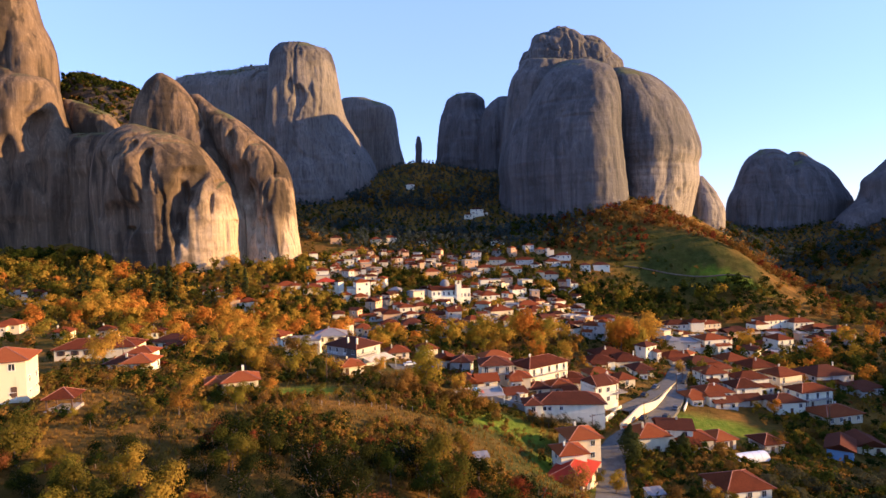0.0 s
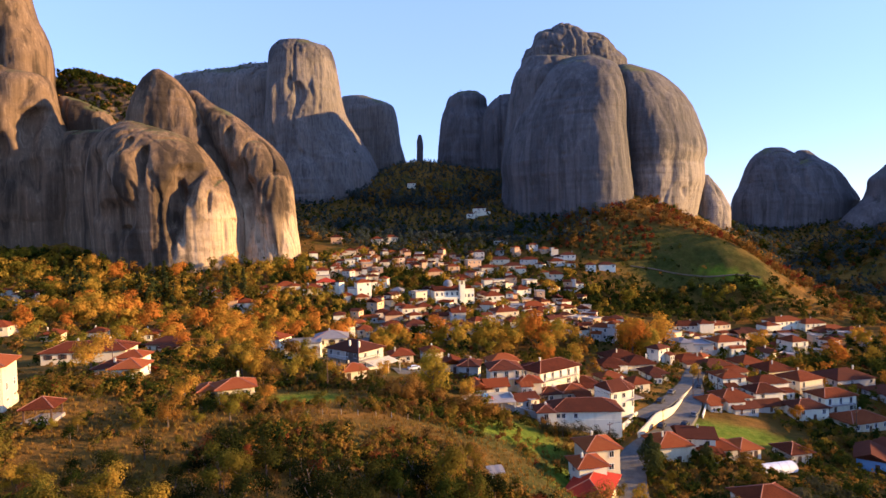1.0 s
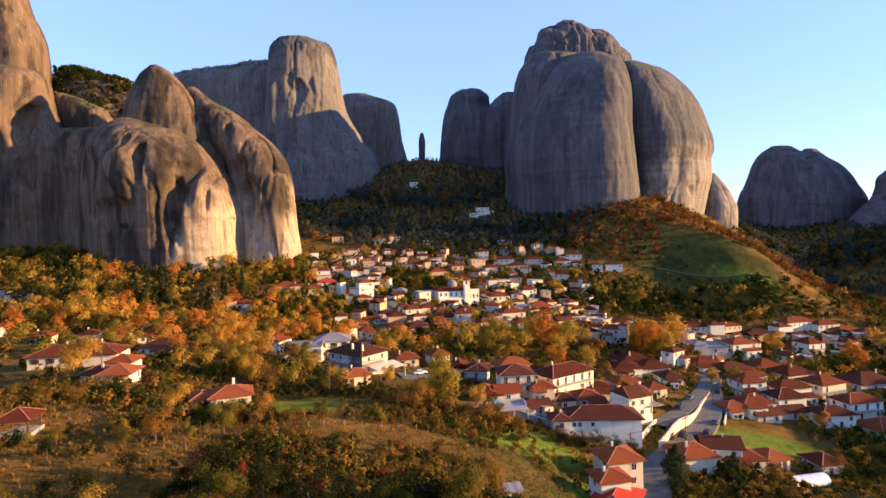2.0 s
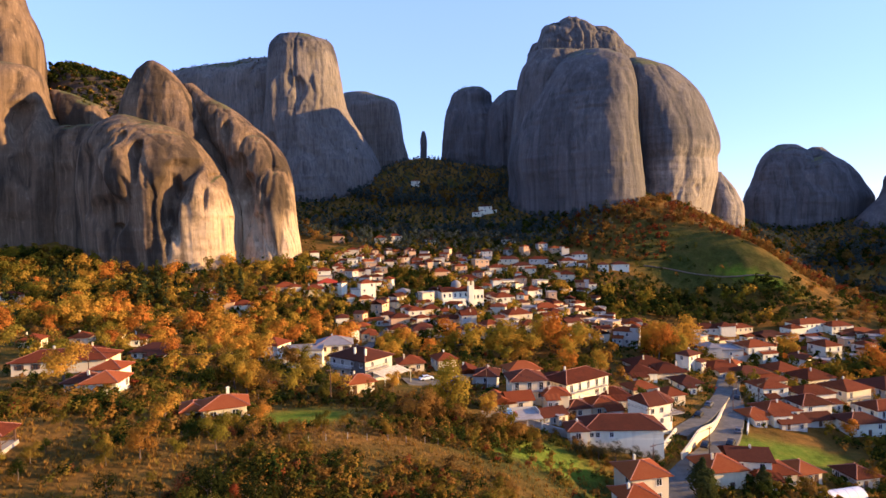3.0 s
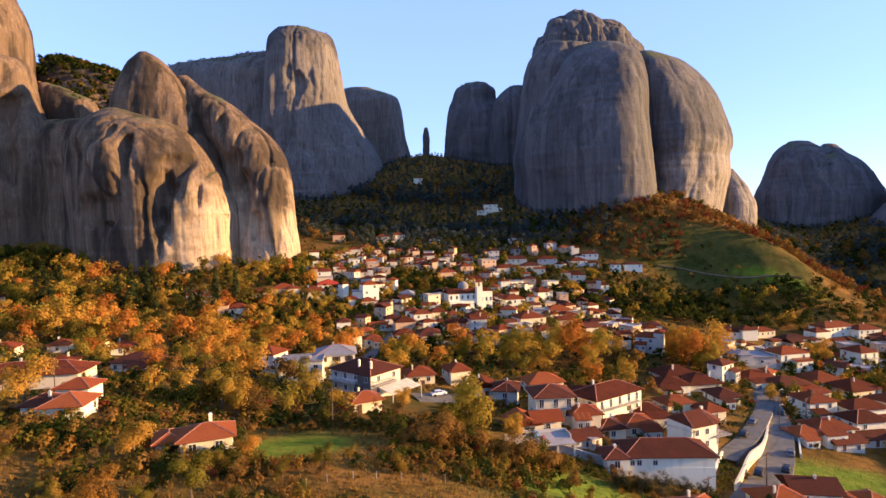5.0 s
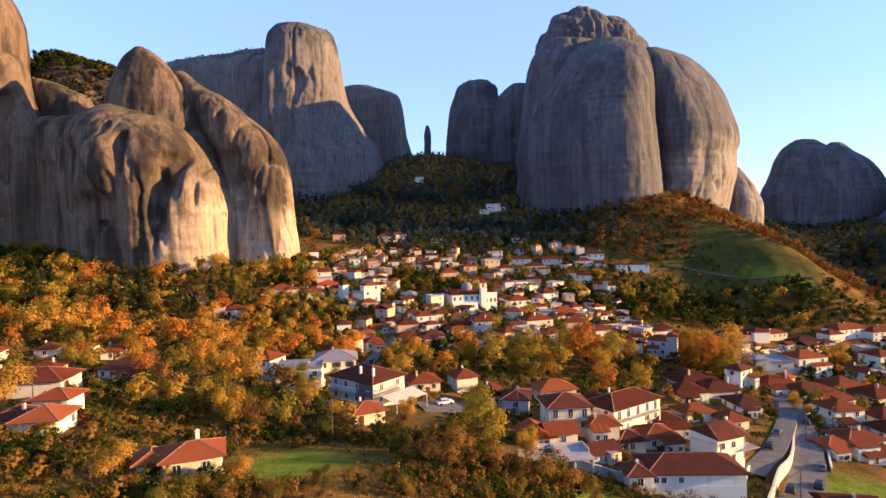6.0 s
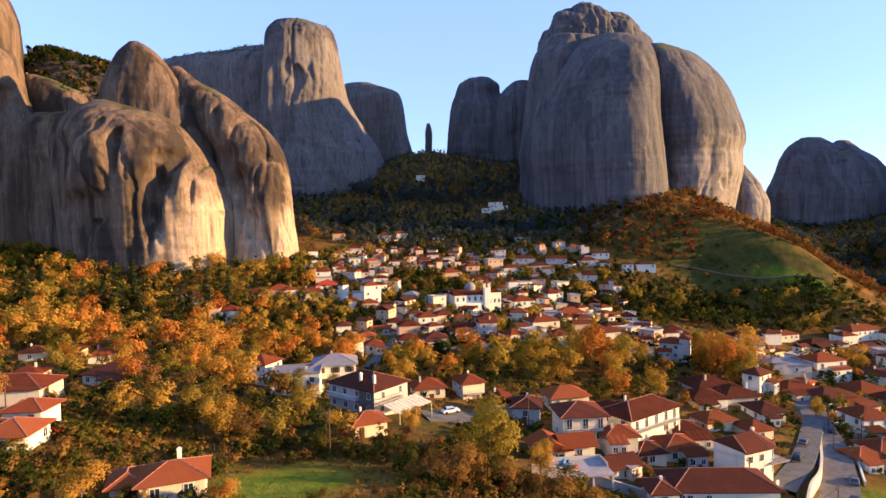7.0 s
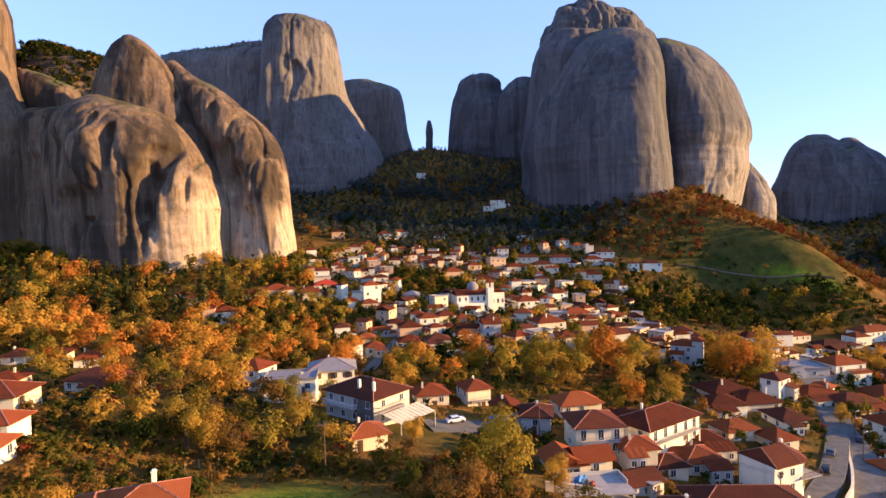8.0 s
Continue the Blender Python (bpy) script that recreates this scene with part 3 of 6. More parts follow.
# ---- building blocks ----
SLATE = plain("pale_sheet_roof", (0.21, 0.195, 0.185), 0.7, 0.0, 0.15, 1.0)
BLUE = plaster("blue_plaster", (0.22, 0.34, 0.52), (0.18, 0.25, 0.36))
TILE_RED = tile_material("red_tile", [(0.15, (0.25, 0.028, 0.010)), (0.5, (0.34, 0.038, 0.013)), (0.9, (0.40, 0.06, 0.02))])
RIDGE_CAP = plain("ridge_mortar", (0.30, 0.125, 0.07), 0.85, 0, 0.25, 2)
_rng = random.Random(5)
FOOTPRINTS = []  # x, y, radius of what is built, kept free of trees


def box(bm, x0, x1, y0, y1, z0, z1, bevel=0.0):
    vs = [bm.verts.new((x, y, z)) for z in (z0, z1) for y in (y0, y1) for x in (x0, x1)]
    fs = [bm.faces.new([vs[i] for i in q]) for q in ((0, 2, 3, 1), (4, 5, 7, 6), (0, 1, 5, 4), (2, 6, 7, 3), (0, 4, 6, 2), (1, 3, 7, 5))]
    if bevel:
        bmesh.ops.bevel(bm, geom=list({e for f in fs for e in f.edges}), offset=bevel, segments=1, affect="EDGES")


def part(name, bm, mat, parent, label="", place=None):
    """Links a bmesh, or a ready mesh, as one mesh object under a thing or part."""
    if isinstance(bm, bmesh.types.BMesh):
        me = bpy.data.meshes.new(name)
        bm.to_mesh(me)
        bm.free()
        for m in mat if isinstance(mat, (list, tuple)) else [mat]:
            me.materials.append(m)
    else:
        me = bm
    ob = new(name, me)
    ob.parent = parent
    if place is not None:
        ob.matrix_basis = place
    if label:
        ob["label"] = label
    return ob


def thing(name, label, category, m, group=""):
    ob = new(name)
    ob.empty_display_size = 0.5
    ob.matrix_basis = m
    return tagged(ob, label, category, group)


_windows = {}


def window_meshes(w, h, shutters):
    """Frame with sill (and shutters) and pane; the wall lies in the plane y = 0, outside is -y."""
    key = (w, h, shutters)
    if key not in _windows:
        bm = bmesh.new()
        t = 0.09
        box(bm, -w / 2 - t, -w / 2, -0.07, 0.02, -h / 2 - t, h / 2 + t)
        box(bm, w / 2, w / 2 + t, -0.07, 0.02, -h / 2 - t, h / 2 + t)
        box(bm, -w / 2, w / 2, -0.07, 0.02, h / 2, h / 2 + t)
        box(bm, -w / 2 - 0.1, w / 2 + 0.1, -0.16, 0.02, -h / 2 - t, -h / 2)
        box(bm, -0.03, 0.03, -0.05, 0.02, -h / 2, h / 2)
        fr = bpy.data.meshes.new("window_frame")
        bm.to_mesh(fr), bm.free()
        bm = bmesh.new()
        box(bm, -w / 2, w / 2, -0.025, 0.02, -h / 2, h / 2)
        pn = bpy.data.meshes.new("pane")
        bm.to_mesh(pn), bm.free()
        pn.materials.append(PANE)
        fr.materials.append(WOOD if shutters else FRAME_WHITE)
        sh = None
        if shutters:
            bm = bmesh.new()
            box(bm, -w / 4, w / 4, -0.06, -0.005, -h / 2, h / 2)
            box(bm, -w / 4 + 0.06, w / 4 - 0.06, -0.075, -0.005, -h / 2 + 0.1, h / 2 - 0.1)
            sh = bpy.data.meshes.new("shutter")
            bm.to_mesh(sh), bm.free()
            sh.materials.append(WOOD)
        _windows[key] = fr, pn, sh
    return _windows[key]


def add_window(parent, place, w, h, shutters, near):
    fr, pn, sh = window_meshes(w, h, shutters)
    win = part("window", pn, None, parent, "", place)
    if near:
        part("window_frame", fr, None, win)
        if sh:
            for s in (-1, 1):
                part("shutter", sh, None, win, "open brown wooden shutter", pose(s * (w * 0.75 + 0.1), 0, 0))
    else:
        part("window_frame", fr, None, win)
    return win


def roof_mesh(w, d, style, rise, over=0.7, thick=0.16):
    """A tiled roof with eaves, underside and ridge; z = 0 at the eaves' height."""
    bm = bmesh.new()
    a, b = w / 2 + over, d / 2 + over
    drop = -over * rise / (min(w, d) / 2)
    if style == "flat":
        box(bm, -w / 2 - 0.3, w / 2 + 0.3, -d / 2 - 0.3, d / 2 + 0.3, 0, 0.22)
        for s in (-1, 1):
            box(bm, s * (w / 2 + 0.18) - 0.1, s * (w / 2 + 0.18) + 0.1, -d / 2 - 0.28, d / 2 + 0.28, 0.22, 0.6)
            box(bm, -w / 2 - 0.08, w / 2 + 0.08, s * (d / 2 + 0.18) - 0.1, s * (d / 2 + 0.18) + 0.1, 0.22, 0.6)
        return bm
    if w >= d:
        inset = d / 2 if style == "hip" else -over
        r0, r1 = Vector((-w / 2 + inset, 0, rise)), Vector((w / 2 - inset, 0, rise))
    else:
        inset = w / 2 if style == "hip" else -over
        r0, r1 = Vector((0, -d / 2 + inset, rise)), Vector((0, d / 2 - inset, rise))
    c = [Vector((-a, -b, drop)), Vector((a, -b, drop)), Vector((a, b, drop)), Vector((-a, b, drop))]
    if w >= d:
        tops = [(0, 1, "r1", "r0"), (1, 2, "r1", None), (2, 3, "r0", "r1"), (3, 0, "r0", None)]
    else:
        tops = [(0, 1, "r0", None), (1, 2, "r1", "r0"), (2, 3, "r1", None), (3, 0, "r0", "r1")]
    for lift in (0.0, thick):
        up = Vector((0, 0, lift))
        vc = [bm.verts.new(v + up) for v in c]
        vr = {"r0": bm.verts.new(r0 + up), "r1": bm.verts.new(r1 + up)}
        if (r0 - r1).length < 0.3:
            vr["r1"] = vr["r0"]
        for i, j, p, q in tops:
            ring = [vc[i], vc[j], vr[p]]
            if q and vr[q] is not vr[p]:
                ring.append(vr[q])
            bm.faces.new(ring if lift else ring[::-1])
        if lift:
            for i in range(4):
                bm.faces.new([low[i], low[(i + 1) % 4], vc[(i + 1) % 4], vc[i]])
        low = vc
    return bm


def cap_run(p, q, half=0.12):
    """One row of mortared cap tiles from p down to q, each tile's end lifted a little."""
    bm = bmesh.new()
    side = (q - p).cross(Vector((0, 0, 1))).normalized() * half
    n = max(1, int((q - p).length / 0.9))
    old = None
    for i in range(2 * n):
        c = p.lerp(q, (i // 2 + 0.97 * (i % 2)) / n)
        up = Vector((0, 0, 0.11 if i % 2 else 0.07))
        ring = [bm.verts.new(v) for v in (c - side, c + up, c + side)]
        if old:
            bm.faces.new((old[0], old[1], ring[1], ring[0])), bm.faces.new((old[1], old[2], ring[2], ring[1]))
        else:
            bm.faces.new(ring)
        old = ring
    bm.faces.new(old[::-1])
    return bm


def ridge_caps(w, d, rise, roof, over=0.7, thick=0.16, z=0.0):
    """Rows of cap tiles on the ridge and hips of a roof, each a part of it."""
    a, b = w / 2 + over, d / 2 + over
    drop = -over * rise / (min(w, d) / 2) + thick
    k = min(w, d) / 2
    ends = [(-w / 2 + k, 0), (w / 2 - k, 0)] if w >= d else [(0, -d / 2 + k), (0, d / 2 - k)]
    r0, r1 = (Vector((*e, rise + thick)) for e in ends)
    far = [(-a, -b), (-a, b), (a, -b), (a, b)] if w >= d else [(-a, -b), (a, -b), (-a, b), (a, b)]
    runs = [(r0, r1)] if (r1 - r0).length > 0.3 else []
    runs += [(r0 if i < 2 else r1, Vector((*c, drop))) for i, c in enumerate(far)]
    for p, q in runs:
        part("ridge_tiles", cap_run(p, q), RIDGE_CAP, roof, "pale mortared ridge tiles", pose(0, 0, z))


WALL_WORDS = {"white_plaster": "white", "cream_plaster": "cream", "ochre_plaster": "ochre", "grey_plaster": "grey", "blue_plaster": "blue"}
ROOF_WORDS = {"clay_tile": "weathered red tile roof", "orange_tile": "orange tile roof", "old_tile": "dark old tile roof", "red_tile": "bright red tile roof", "pale_sheet_roof": "pale flat roof"}


def shed_roof(w, d, rise):
    """A single pitch that leans on the house behind it."""
    bm = bmesh.new()
    o, n = 0.35, max(4, int(w / 0.5))
    slope = rise / d
    rows = []
    for i in range(n + 1):
        u = -w / 2 - o + (w + 2 * o) * i / n
        lift = 0.05 * (i % 2)
        rows.append([bm.verts.new((u, v, z + lift)) for v, z in ((-d - o, -slope * o + 0.05), (0, rise + 0.05), (0, rise - 0.1), (-d - o, -slope * o - 0.1))])
    for a, b in zip(rows, rows[1:]):
        for k in range(4):
            bm.faces.new((a[k], b[k], b[(k + 1) % 4], a[(k + 1) % 4]))
    bm.faces.new(rows[0]), bm.faces.new(rows[-1][::-1])
    bmesh.ops.recalc_face_normals(bm, faces=bm.faces)
    return bm


def house(x, y, yaw, w, d, storeys, eave, wall, tile, style="hip", chimney=False, balcony=False, near=False, eaves_at=None, windows=None):
    """windows: how many on the front, right and left wall of each storey, or where along it."""
    c, s = math.cos(radians(yaw)), math.sin(radians(yaw))
    ground = height(x, y)
    low = min(float(height(x + c * u - s * v, y + s * u + c * v)) for u in (-w / 2, w / 2) for v in (-d / 2, d / 2))
    top = float(ground) + eave if eaves_at is None else eaves_at
    z0 = min(low, top - 2.4) - 0.4
    FOOTPRINTS.append((x, y, 0.42 * math.hypot(w, d) + 0.6))
    kind = "apartment block" if storeys > 2.4 else ("two-storey house" if storeys > 1.6 else "low house")
    label = f"{WALL_WORDS[wall.name]} plastered {kind} with {ROOF_WORDS[tile.name]}"
    h = thing("house", label, "house", pose(x, y, z0, 0, 0, yaw), "village houses")
    H = top - z0
    bm = bmesh.new()
    box(bm, -w / 2, w / 2, -d / 2, d / 2, 0, H, 0.03)
    if near:
        box(bm, -w / 2 - 0.05, w / 2 + 0.05, -d / 2 - 0.05, d / 2 + 0.05, 0, max(0.5, top - z0 - storeys * 2.9 + 0.4))
    part("wall", bm, wall, h)
    rise = 0 if style == "flat" else min(w, d) / 2 * _rng.uniform(0.40, 0.48)
    rf = part("roof", roof_mesh(w, d, style, rise, 0.7 if y < 270 else 0.4), CONCRETE if style == "flat" and tile is not SLATE else tile, h, "", pose(0, 0, H))
    if style == "hip" and (near or y < 200):
        ridge_caps(w, d, rise, rf)
    if y < 300 and w > 6.5 and not near and style == "hip" and _rng.random() < 0.55:
        side, wl, wd = _rng.choice((-1, 1)), w * _rng.uniform(0.4, 0.6), _rng.uniform(2.4, 3.6)
        wh = H - (2.7 if storeys > 1.6 and H > 5 else 0.5)
        if wh > 1.8:
            bm = bmesh.new()
            box(bm, -wl / 2, wl / 2, -wd, 0.2, 0, wh, 0.03)
            wing = part("wing", bm, wall if _rng.random() < 0.7 else GREY, h, "", pose(side * (w - wl) / 2 * 0.96, -d / 2, 0))
            part("wing_roof", shed_roof(wl, wd, 0.75), tile, wing, "", pose(0, 0, wh))
            for u in (-wl * 0.25, wl * 0.25):
                add_window(h, pose(side * (w - wl) / 2 * 0.96 + u, -d / 2 - wd, wh - 1.35), 0.9, 1.1, False, False)
    if y > 270 and _rng.random() < 0.45:
        side, aw, ad, ah = _rng.choice((-1, 1)), w * _rng.uniform(0.4, 0.6), d * _rng.uniform(0.6, 0.9), H * _rng.choice((0.62, 0.75, 1.25))
        bm = bmesh.new()
        box(bm, -aw / 2, aw / 2, -ad / 2, ad / 2, 0, ah, 0.03)
        annex = part("annex", bm, _rng.choice((wall, wall, GREY, OCHRE)), h, "", pose(side * (w / 2 + 0.3 * aw), -_rng.uniform(0.05, 0.3) * d, 0))
        part("annex_roof", roof_mesh(aw, ad, "hip" if _rng.random() < 0.8 else "flat", 0.42 * min(aw, ad) / 2, 0.35), tile, annex, "", pose(0, 0, ah))
    if chimney and _rng.random() < 0.7 or _rng.random() < 0.2:
        bm = bmesh.new()
        cx, cy = _rng.uniform(-0.3, 0.3) * w, _rng.uniform(-0.25, 0.25) * d
        box(bm, -0.22, 0.22, -0.22, 0.22, 0, rise + 0.5, 0.02)
        box(bm, -0.28, 0.28, -0.28, 0.28, rise + 0.5, rise + 0.58)
        box(bm, -0.15, 0.15, -0.15, 0.15, rise + 0.58, rise + 0.75)
        part("chimney", bm, _rng.choice((WHITE, CREAM, GREY)), h, "", pose(cx, cy, H))
    floors = max(1, round(storeys))
    shut = _rng.random() < 0.3
    tall = 2.05 if balcony else 1.35
    for face, (length, off, turn) in enumerate(((w, d / 2, 0), (d, w / 2, 90), (d, w / 2, -90))):
        n = max(1, int(length / 3.4)) if windows is None else windows[face]
        fixed = n if isinstance(n, tuple) else ()
        n = len(fixed) or n
        for f in range(floors):
            zc = H - 1.45 - f * 2.9
            if zc < 0.9:
                break
            for i in range(n):
                if windows is None and _rng.random() < (0.25 if near else 0.32):
                    continue
                u = fixed[i] if fixed else (i + 0.5) / n * length - length / 2 + _rng.uniform(-0.2, 0.2)
                door = balcony and f == 0 and face == 0
                m = pose(0, 0, zc - (0.3 if door else 0), 0, 0, turn) @ pose(u, -off, 0)
                add_window(h, m, 0.85 if fixed else 1.05, tall if door else 1.05 if fixed else 1.3, shut and near and not fixed, near)
    if (near or y < 230) and not (windows and isinstance(windows[0], tuple)):
        bm = bmesh.new()
        box(bm, -0.5, 0.5, -0.06, 0.03, -1.05, 1.05)
        for px in (-0.24, 0.24):
            for pz in (-0.5, 0.42):
                box(bm, px - 0.17, px + 0.17, -0.085, -0.06, pz - 0.36, pz + 0.36)
        part("door", bm, WOOD, h, "panelled dark wooden door", pose(w * _rng.uniform(-0.3, 0.3), -d / 2, max(1.1, H - storeys * 2.9 + 1.1)))
    if balcony:
        zb = H - 2.85
        if zb > 0.6:
            bm = bmesh.new()
            box(bm, -w * 0.42, w * 0.42, -1.3, 0.0, -0.16, 0, 0.02)
            b = part("balcony", bm, CONCRETE, h, "", pose(0, -d / 2, zb))
            bm = bmesh.new()
            for k in range(int(w * 0.84 / 0.25) + 1):
                u = -w * 0.42 + 0.04 + k * 0.25
                box(bm, u - 0.012, u + 0.012, -1.27, -1.245, 0, 0.95)
            box(bm, -w * 0.42, w * 0.42, -1.29, -1.225, 0.95, 1.0)
            for sx in (-1, 1):
                box(bm, min(sx * w * 0.42, sx * (w * 0.42 - 0.04)), max(sx * w * 0.42, sx * (w * 0.42 - 0.04)), -1.25, 0, 0.95, 1.0)
            part("railing", bm, METAL, b)
            for sx in (-1, 1):
                bm = bmesh.new()
                box(bm, -0.12, 0.12, -0.12, 0.12, -zb, -0.16)
                part("post", bm, wall, b, "", pose(sx * w * 0.4, -1.15, 0))
    return h


# ---- houses ----
house(-77.8, 148, 8, 6.5, 6.8, 1, 2.4, WHITE, TILE_NEW, chimney=True, near=True)
house(-83, 159, 4, 6.2, 5.5, 1, 4.6, WHITE, TILE_NEW)
house(-84, 151, 4, 6.2, 5.5, 1, 2.2, WHITE, TILE_OLD)
house(-110, 185, 8, 23.5, 9.8, 1.3, 4.0, CREAM, TILE, chimney=True, near=True)
house(-89, 117, 22, 8.8, 8.8, 2.6, 8.6, CREAM, TILE_NEW, near=True)
house(-97, 210, -12, 13.8, 8.8, 1, 3.5, CREAM, TILE_OLD, chimney=True)
house(-122, 245, 15, 6.2, 6.8, 1, 3.0, WHITE, TILE_NEW, chimney=True)
house(-144, 246, 10, 6.4, 6.8, 1, 2.7, CREAM, TILE, chimney=True)
house(-134, 249, 10, 6.2, 7.8, 1, 2.7, CREAM, TILE, chimney=True)
house(-155, 235, 15, 6.6, 7.8, 1, 2.9, CREAM, TILE, chimney=True)
house(-120, 210, 10, 7.1, 6.8, 1, 3.3, CREAM, TILE, chimney=True)
house(-65, 225, -20, 7.9, 7.8, 2, 6.3, WHITE, TILE)
house(-43, 218, 10, 11.0, 9.4, 2, 8.1, WHITE, SLATE, chimney=True, near=True)
house(-51, 209, 8, 11.9, 8.8, 1.3, 6.0, WHITE, SLATE, "flat")
house(-28.5, 174, 24, 6.4, 5.4, 1, 3.0, CREAM, TILE_NEW, chimney=True)
house(-18, 216, 12, 8.0, 7.8, 1.5, 2.9, CREAM, TILE, chimney=True)
house(-7, 218, 20, 6.2, 7.8, 2, 4.3, CREAM, TILE, balcony=True, chimney=True)
house(6, 198, -10, 6.2, 7.8, 1.4, 4.5, GREY, TILE_OLD)
house(0, 204, 5, 6.2, 6.8, 1.2, 3.6, GREY, TILE, "gable")
house(18, 213, 12, 10.2, 7.8, 1.5, 4.0, CREAM, TILE_NEW)
house(16, 188, 4, 9.5, 8.8, 2, 6.5, CREAM, TILE_OLD, near=True, balcony=True, windows=(3, 1, 1))
house(27, 201, 5, 6.2, 6.8, 1.8, 5.1, CREAM, TILE)
house(23, 183, 3, 6.6, 5.8, 1.2, 4.8, CREAM, TILE_NEW, chimney=True)
house(12, 175, 10, 6.2, 5.8, 1.3, 4.1, CREAM, TILE_NEW, "gable")
house(7, 175, 10, 6.2, 6.8, 1.1, 2.5, CREAM, TILE_NEW, "gable")
house(20, 173, 20, 6.2, 5.5, 0.9, 2.3, GREY, TILE_OLD, "gable")
house(29, 183, 10, 6.2, 5.5, 1, 2.5, CREAM, TILE_OLD)
house(37, 188, 6, 7.8, 7.8, 1.3, 2.9, CREAM, TILE, chimney=True)
house(62, 203, 15, 6.2, 6.8, 1.2, 2.9, CREAM, TILE)
house(42, 198, 5, 10.0, 6.8, 1, 2.5, CREAM, TILE)
house(54, 207, 15, 8.2, 6.8, 1, 2.4, CREAM, TILE)
house(74, 220, 5, 7.2, 8.8, 1, 2.7, WHITE, TILE_OLD)
house(72, 233, 8, 11.2, 10.8, 1, 2.2, CREAM, TILE, chimney=True)
house(67, 239, 10, 12.4, 10.8, 1, 2.3, CREAM, TILE, chimney=True)
house(60, 226, 5, 10.0, 8.8, 1, 2.6, WHITE, TILE)
house(97, 245, 12, 11.4, 8.8, 1, 2.4, CREAM, TILE, chimney=True)
house(104, 239, 10, 10.8, 8.8, 1.3, 3.2, CREAM, TILE_OLD, chimney=True)
house(99, 216, 8, 8.8, 8.8, 1.8, 5.9, WHITE, TILE, chimney=True)
house(84, 196, 8, 6.7, 5.8, 1, 2.3, GREY, TILE_NEW)
house(92, 199, 6, 10.2, 7.8, 1.5, 3.9, WHITE, TILE, chimney=True)
house(105, 204, 8, 9.7, 7.8, 2, 5.3, WHITE, TILE, near=True)
house(112, 214, 8, 11.7, 7.8, 2, 5.5, WHITE, TILE, chimney=True)
house(103, 199, 8, 9.3, 5.5, 0.8, 2.2, GREY, TILE_OLD, "gable")
house(93, 194, 8, 8.1, 5.5, 0.7, 2.2, GREY, TILE_OLD, "gable")
house(130, 224, 15, 10.9, 8.8, 2, 5.4, CREAM, TILE, chimney=True, near=True)
house(33, 143.4, 10, 7.9, 7.6, 2, 6.5, CREAM, TILE_NEW, chimney=True, near=True)
house(28, 128, -28, 7.8, 12.8, 1.6, 2.9, CREAM, TILE_RED, near=True)
house(28, 132, 10, 6.2, 5.8, 2, 6.5, WHITE, TILE_NEW)
house(54, 155, 8, 8.4, 8.2, 1.8, 3.7, CREAM, TILE_NEW, chimney=True, near=True)
house(63, 160, -10, 8.6, 7.8, 1.4, 4.3, WHITE, TILE_OLD, "gable", chimney=True)
house(67, 158, 4, 9.4, 6.8, 0.9, 2.3, CREAM, TILE)
house(76, 161, 12, 6.2, 6.8, 1, 2.4, CREAM, TILE_NEW)
house(90, 162, 10, 6.2, 6.8, 1.1, 2.6, GREY, TILE)
house(111, 162, -35, 6.2, 10.8, 1.2, 3.4, BLUE, TILE_OLD, "gable")
house(122, 168, -10, 7.4, 8.8, 1, 2.7, CREAM, TILE_OLD, "gable")
house(128, 191, 15, 14.5, 9.8, 1.2, 2.5, CREAM, TILE, chimney=True)
house(129, 205, 12, 12.7, 7.8, 2, 5.4, WHITE, TILE, near=True, balcony=True)
house(114, 195, 5, 10.6, 7.8, 1.5, 3.8, WHITE, TILE_OLD, chimney=True)
house(128, 221, 20, 11.4, 9.8, 2.3, 6.1, CREAM, TILE, balcony=True, chimney=True)
house(153, 234, 10, 16.7, 12.8, 1.8, 4.7, GREY, TILE_OLD, chimney=True)
house(158, 219, 8, 11.5, 7.8, 1.2, 3.2, GREY, TILE_OLD)
house(65, 129, 10, 10.8, 8.8, 1.3, 3.6, WHITE, TILE, chimney=True, near=True)
house(173, 300, 15, 9.6, 10.0, 2.6, 7.7, WHITE, TILE, balcony=True)
house(217, 384, 15, 21.8, 11.0, 2, 4.7, WHITE, TILE)
house(233, 381, 10, 15.1, 10.0, 2, 4.6, WHITE, TILE, chimney=True)
house(237, 367, 12, 16.8, 10.0, 1.5, 4.4, CREAM, TILE)
house(128, 279, 12, 12.8, 10.0, 2.6, 7.3, WHITE, TILE_NEW, balcony=True)
house(150, 376, 5, 17.0, 10.0, 1.2, 2.9, WHITE, TILE, chimney=True)
house(172, 382, 15, 17.4, 9.0, 1.5, 3.4, CREAM, TILE)
house(187, 373, 10, 16.1, 10.0, 1, 2.5, GREY, TILE_OLD)
house(246, 361, 10, 12.9, 10.0, 1.3, 3.9, CREAM, TILE, chimney=True)
house(172, 309, 12, 12.1, 9.0, 1.2, 3.6, CREAM, TILE)
house(115, 278, 0, 10.7, 12.0, 1.4, 4.2, GREY, SLATE, "flat")
house(126, 255, 10, 10.9, 11.0, 1, 2.5, CREAM, TILE, chimney=True)
house(107, 239, 14, 13.3, 12.0, 1, 2.2, CREAM, TILE)
house(132, 246, 14, 12.7, 11.0, 1.2, 2.9, CREAM, TILE, chimney=True)
house(-94, 513, 10, 9.6, 8.6, 2, 4.6, OCHRE, TILE)
house(-59, 514, 10, 9.7, 8.8, 2, 4.7, CREAM, TILE)
house(-48, 522, 20, 11.7, 9.0, 2, 4.6, CREAM, TILE)
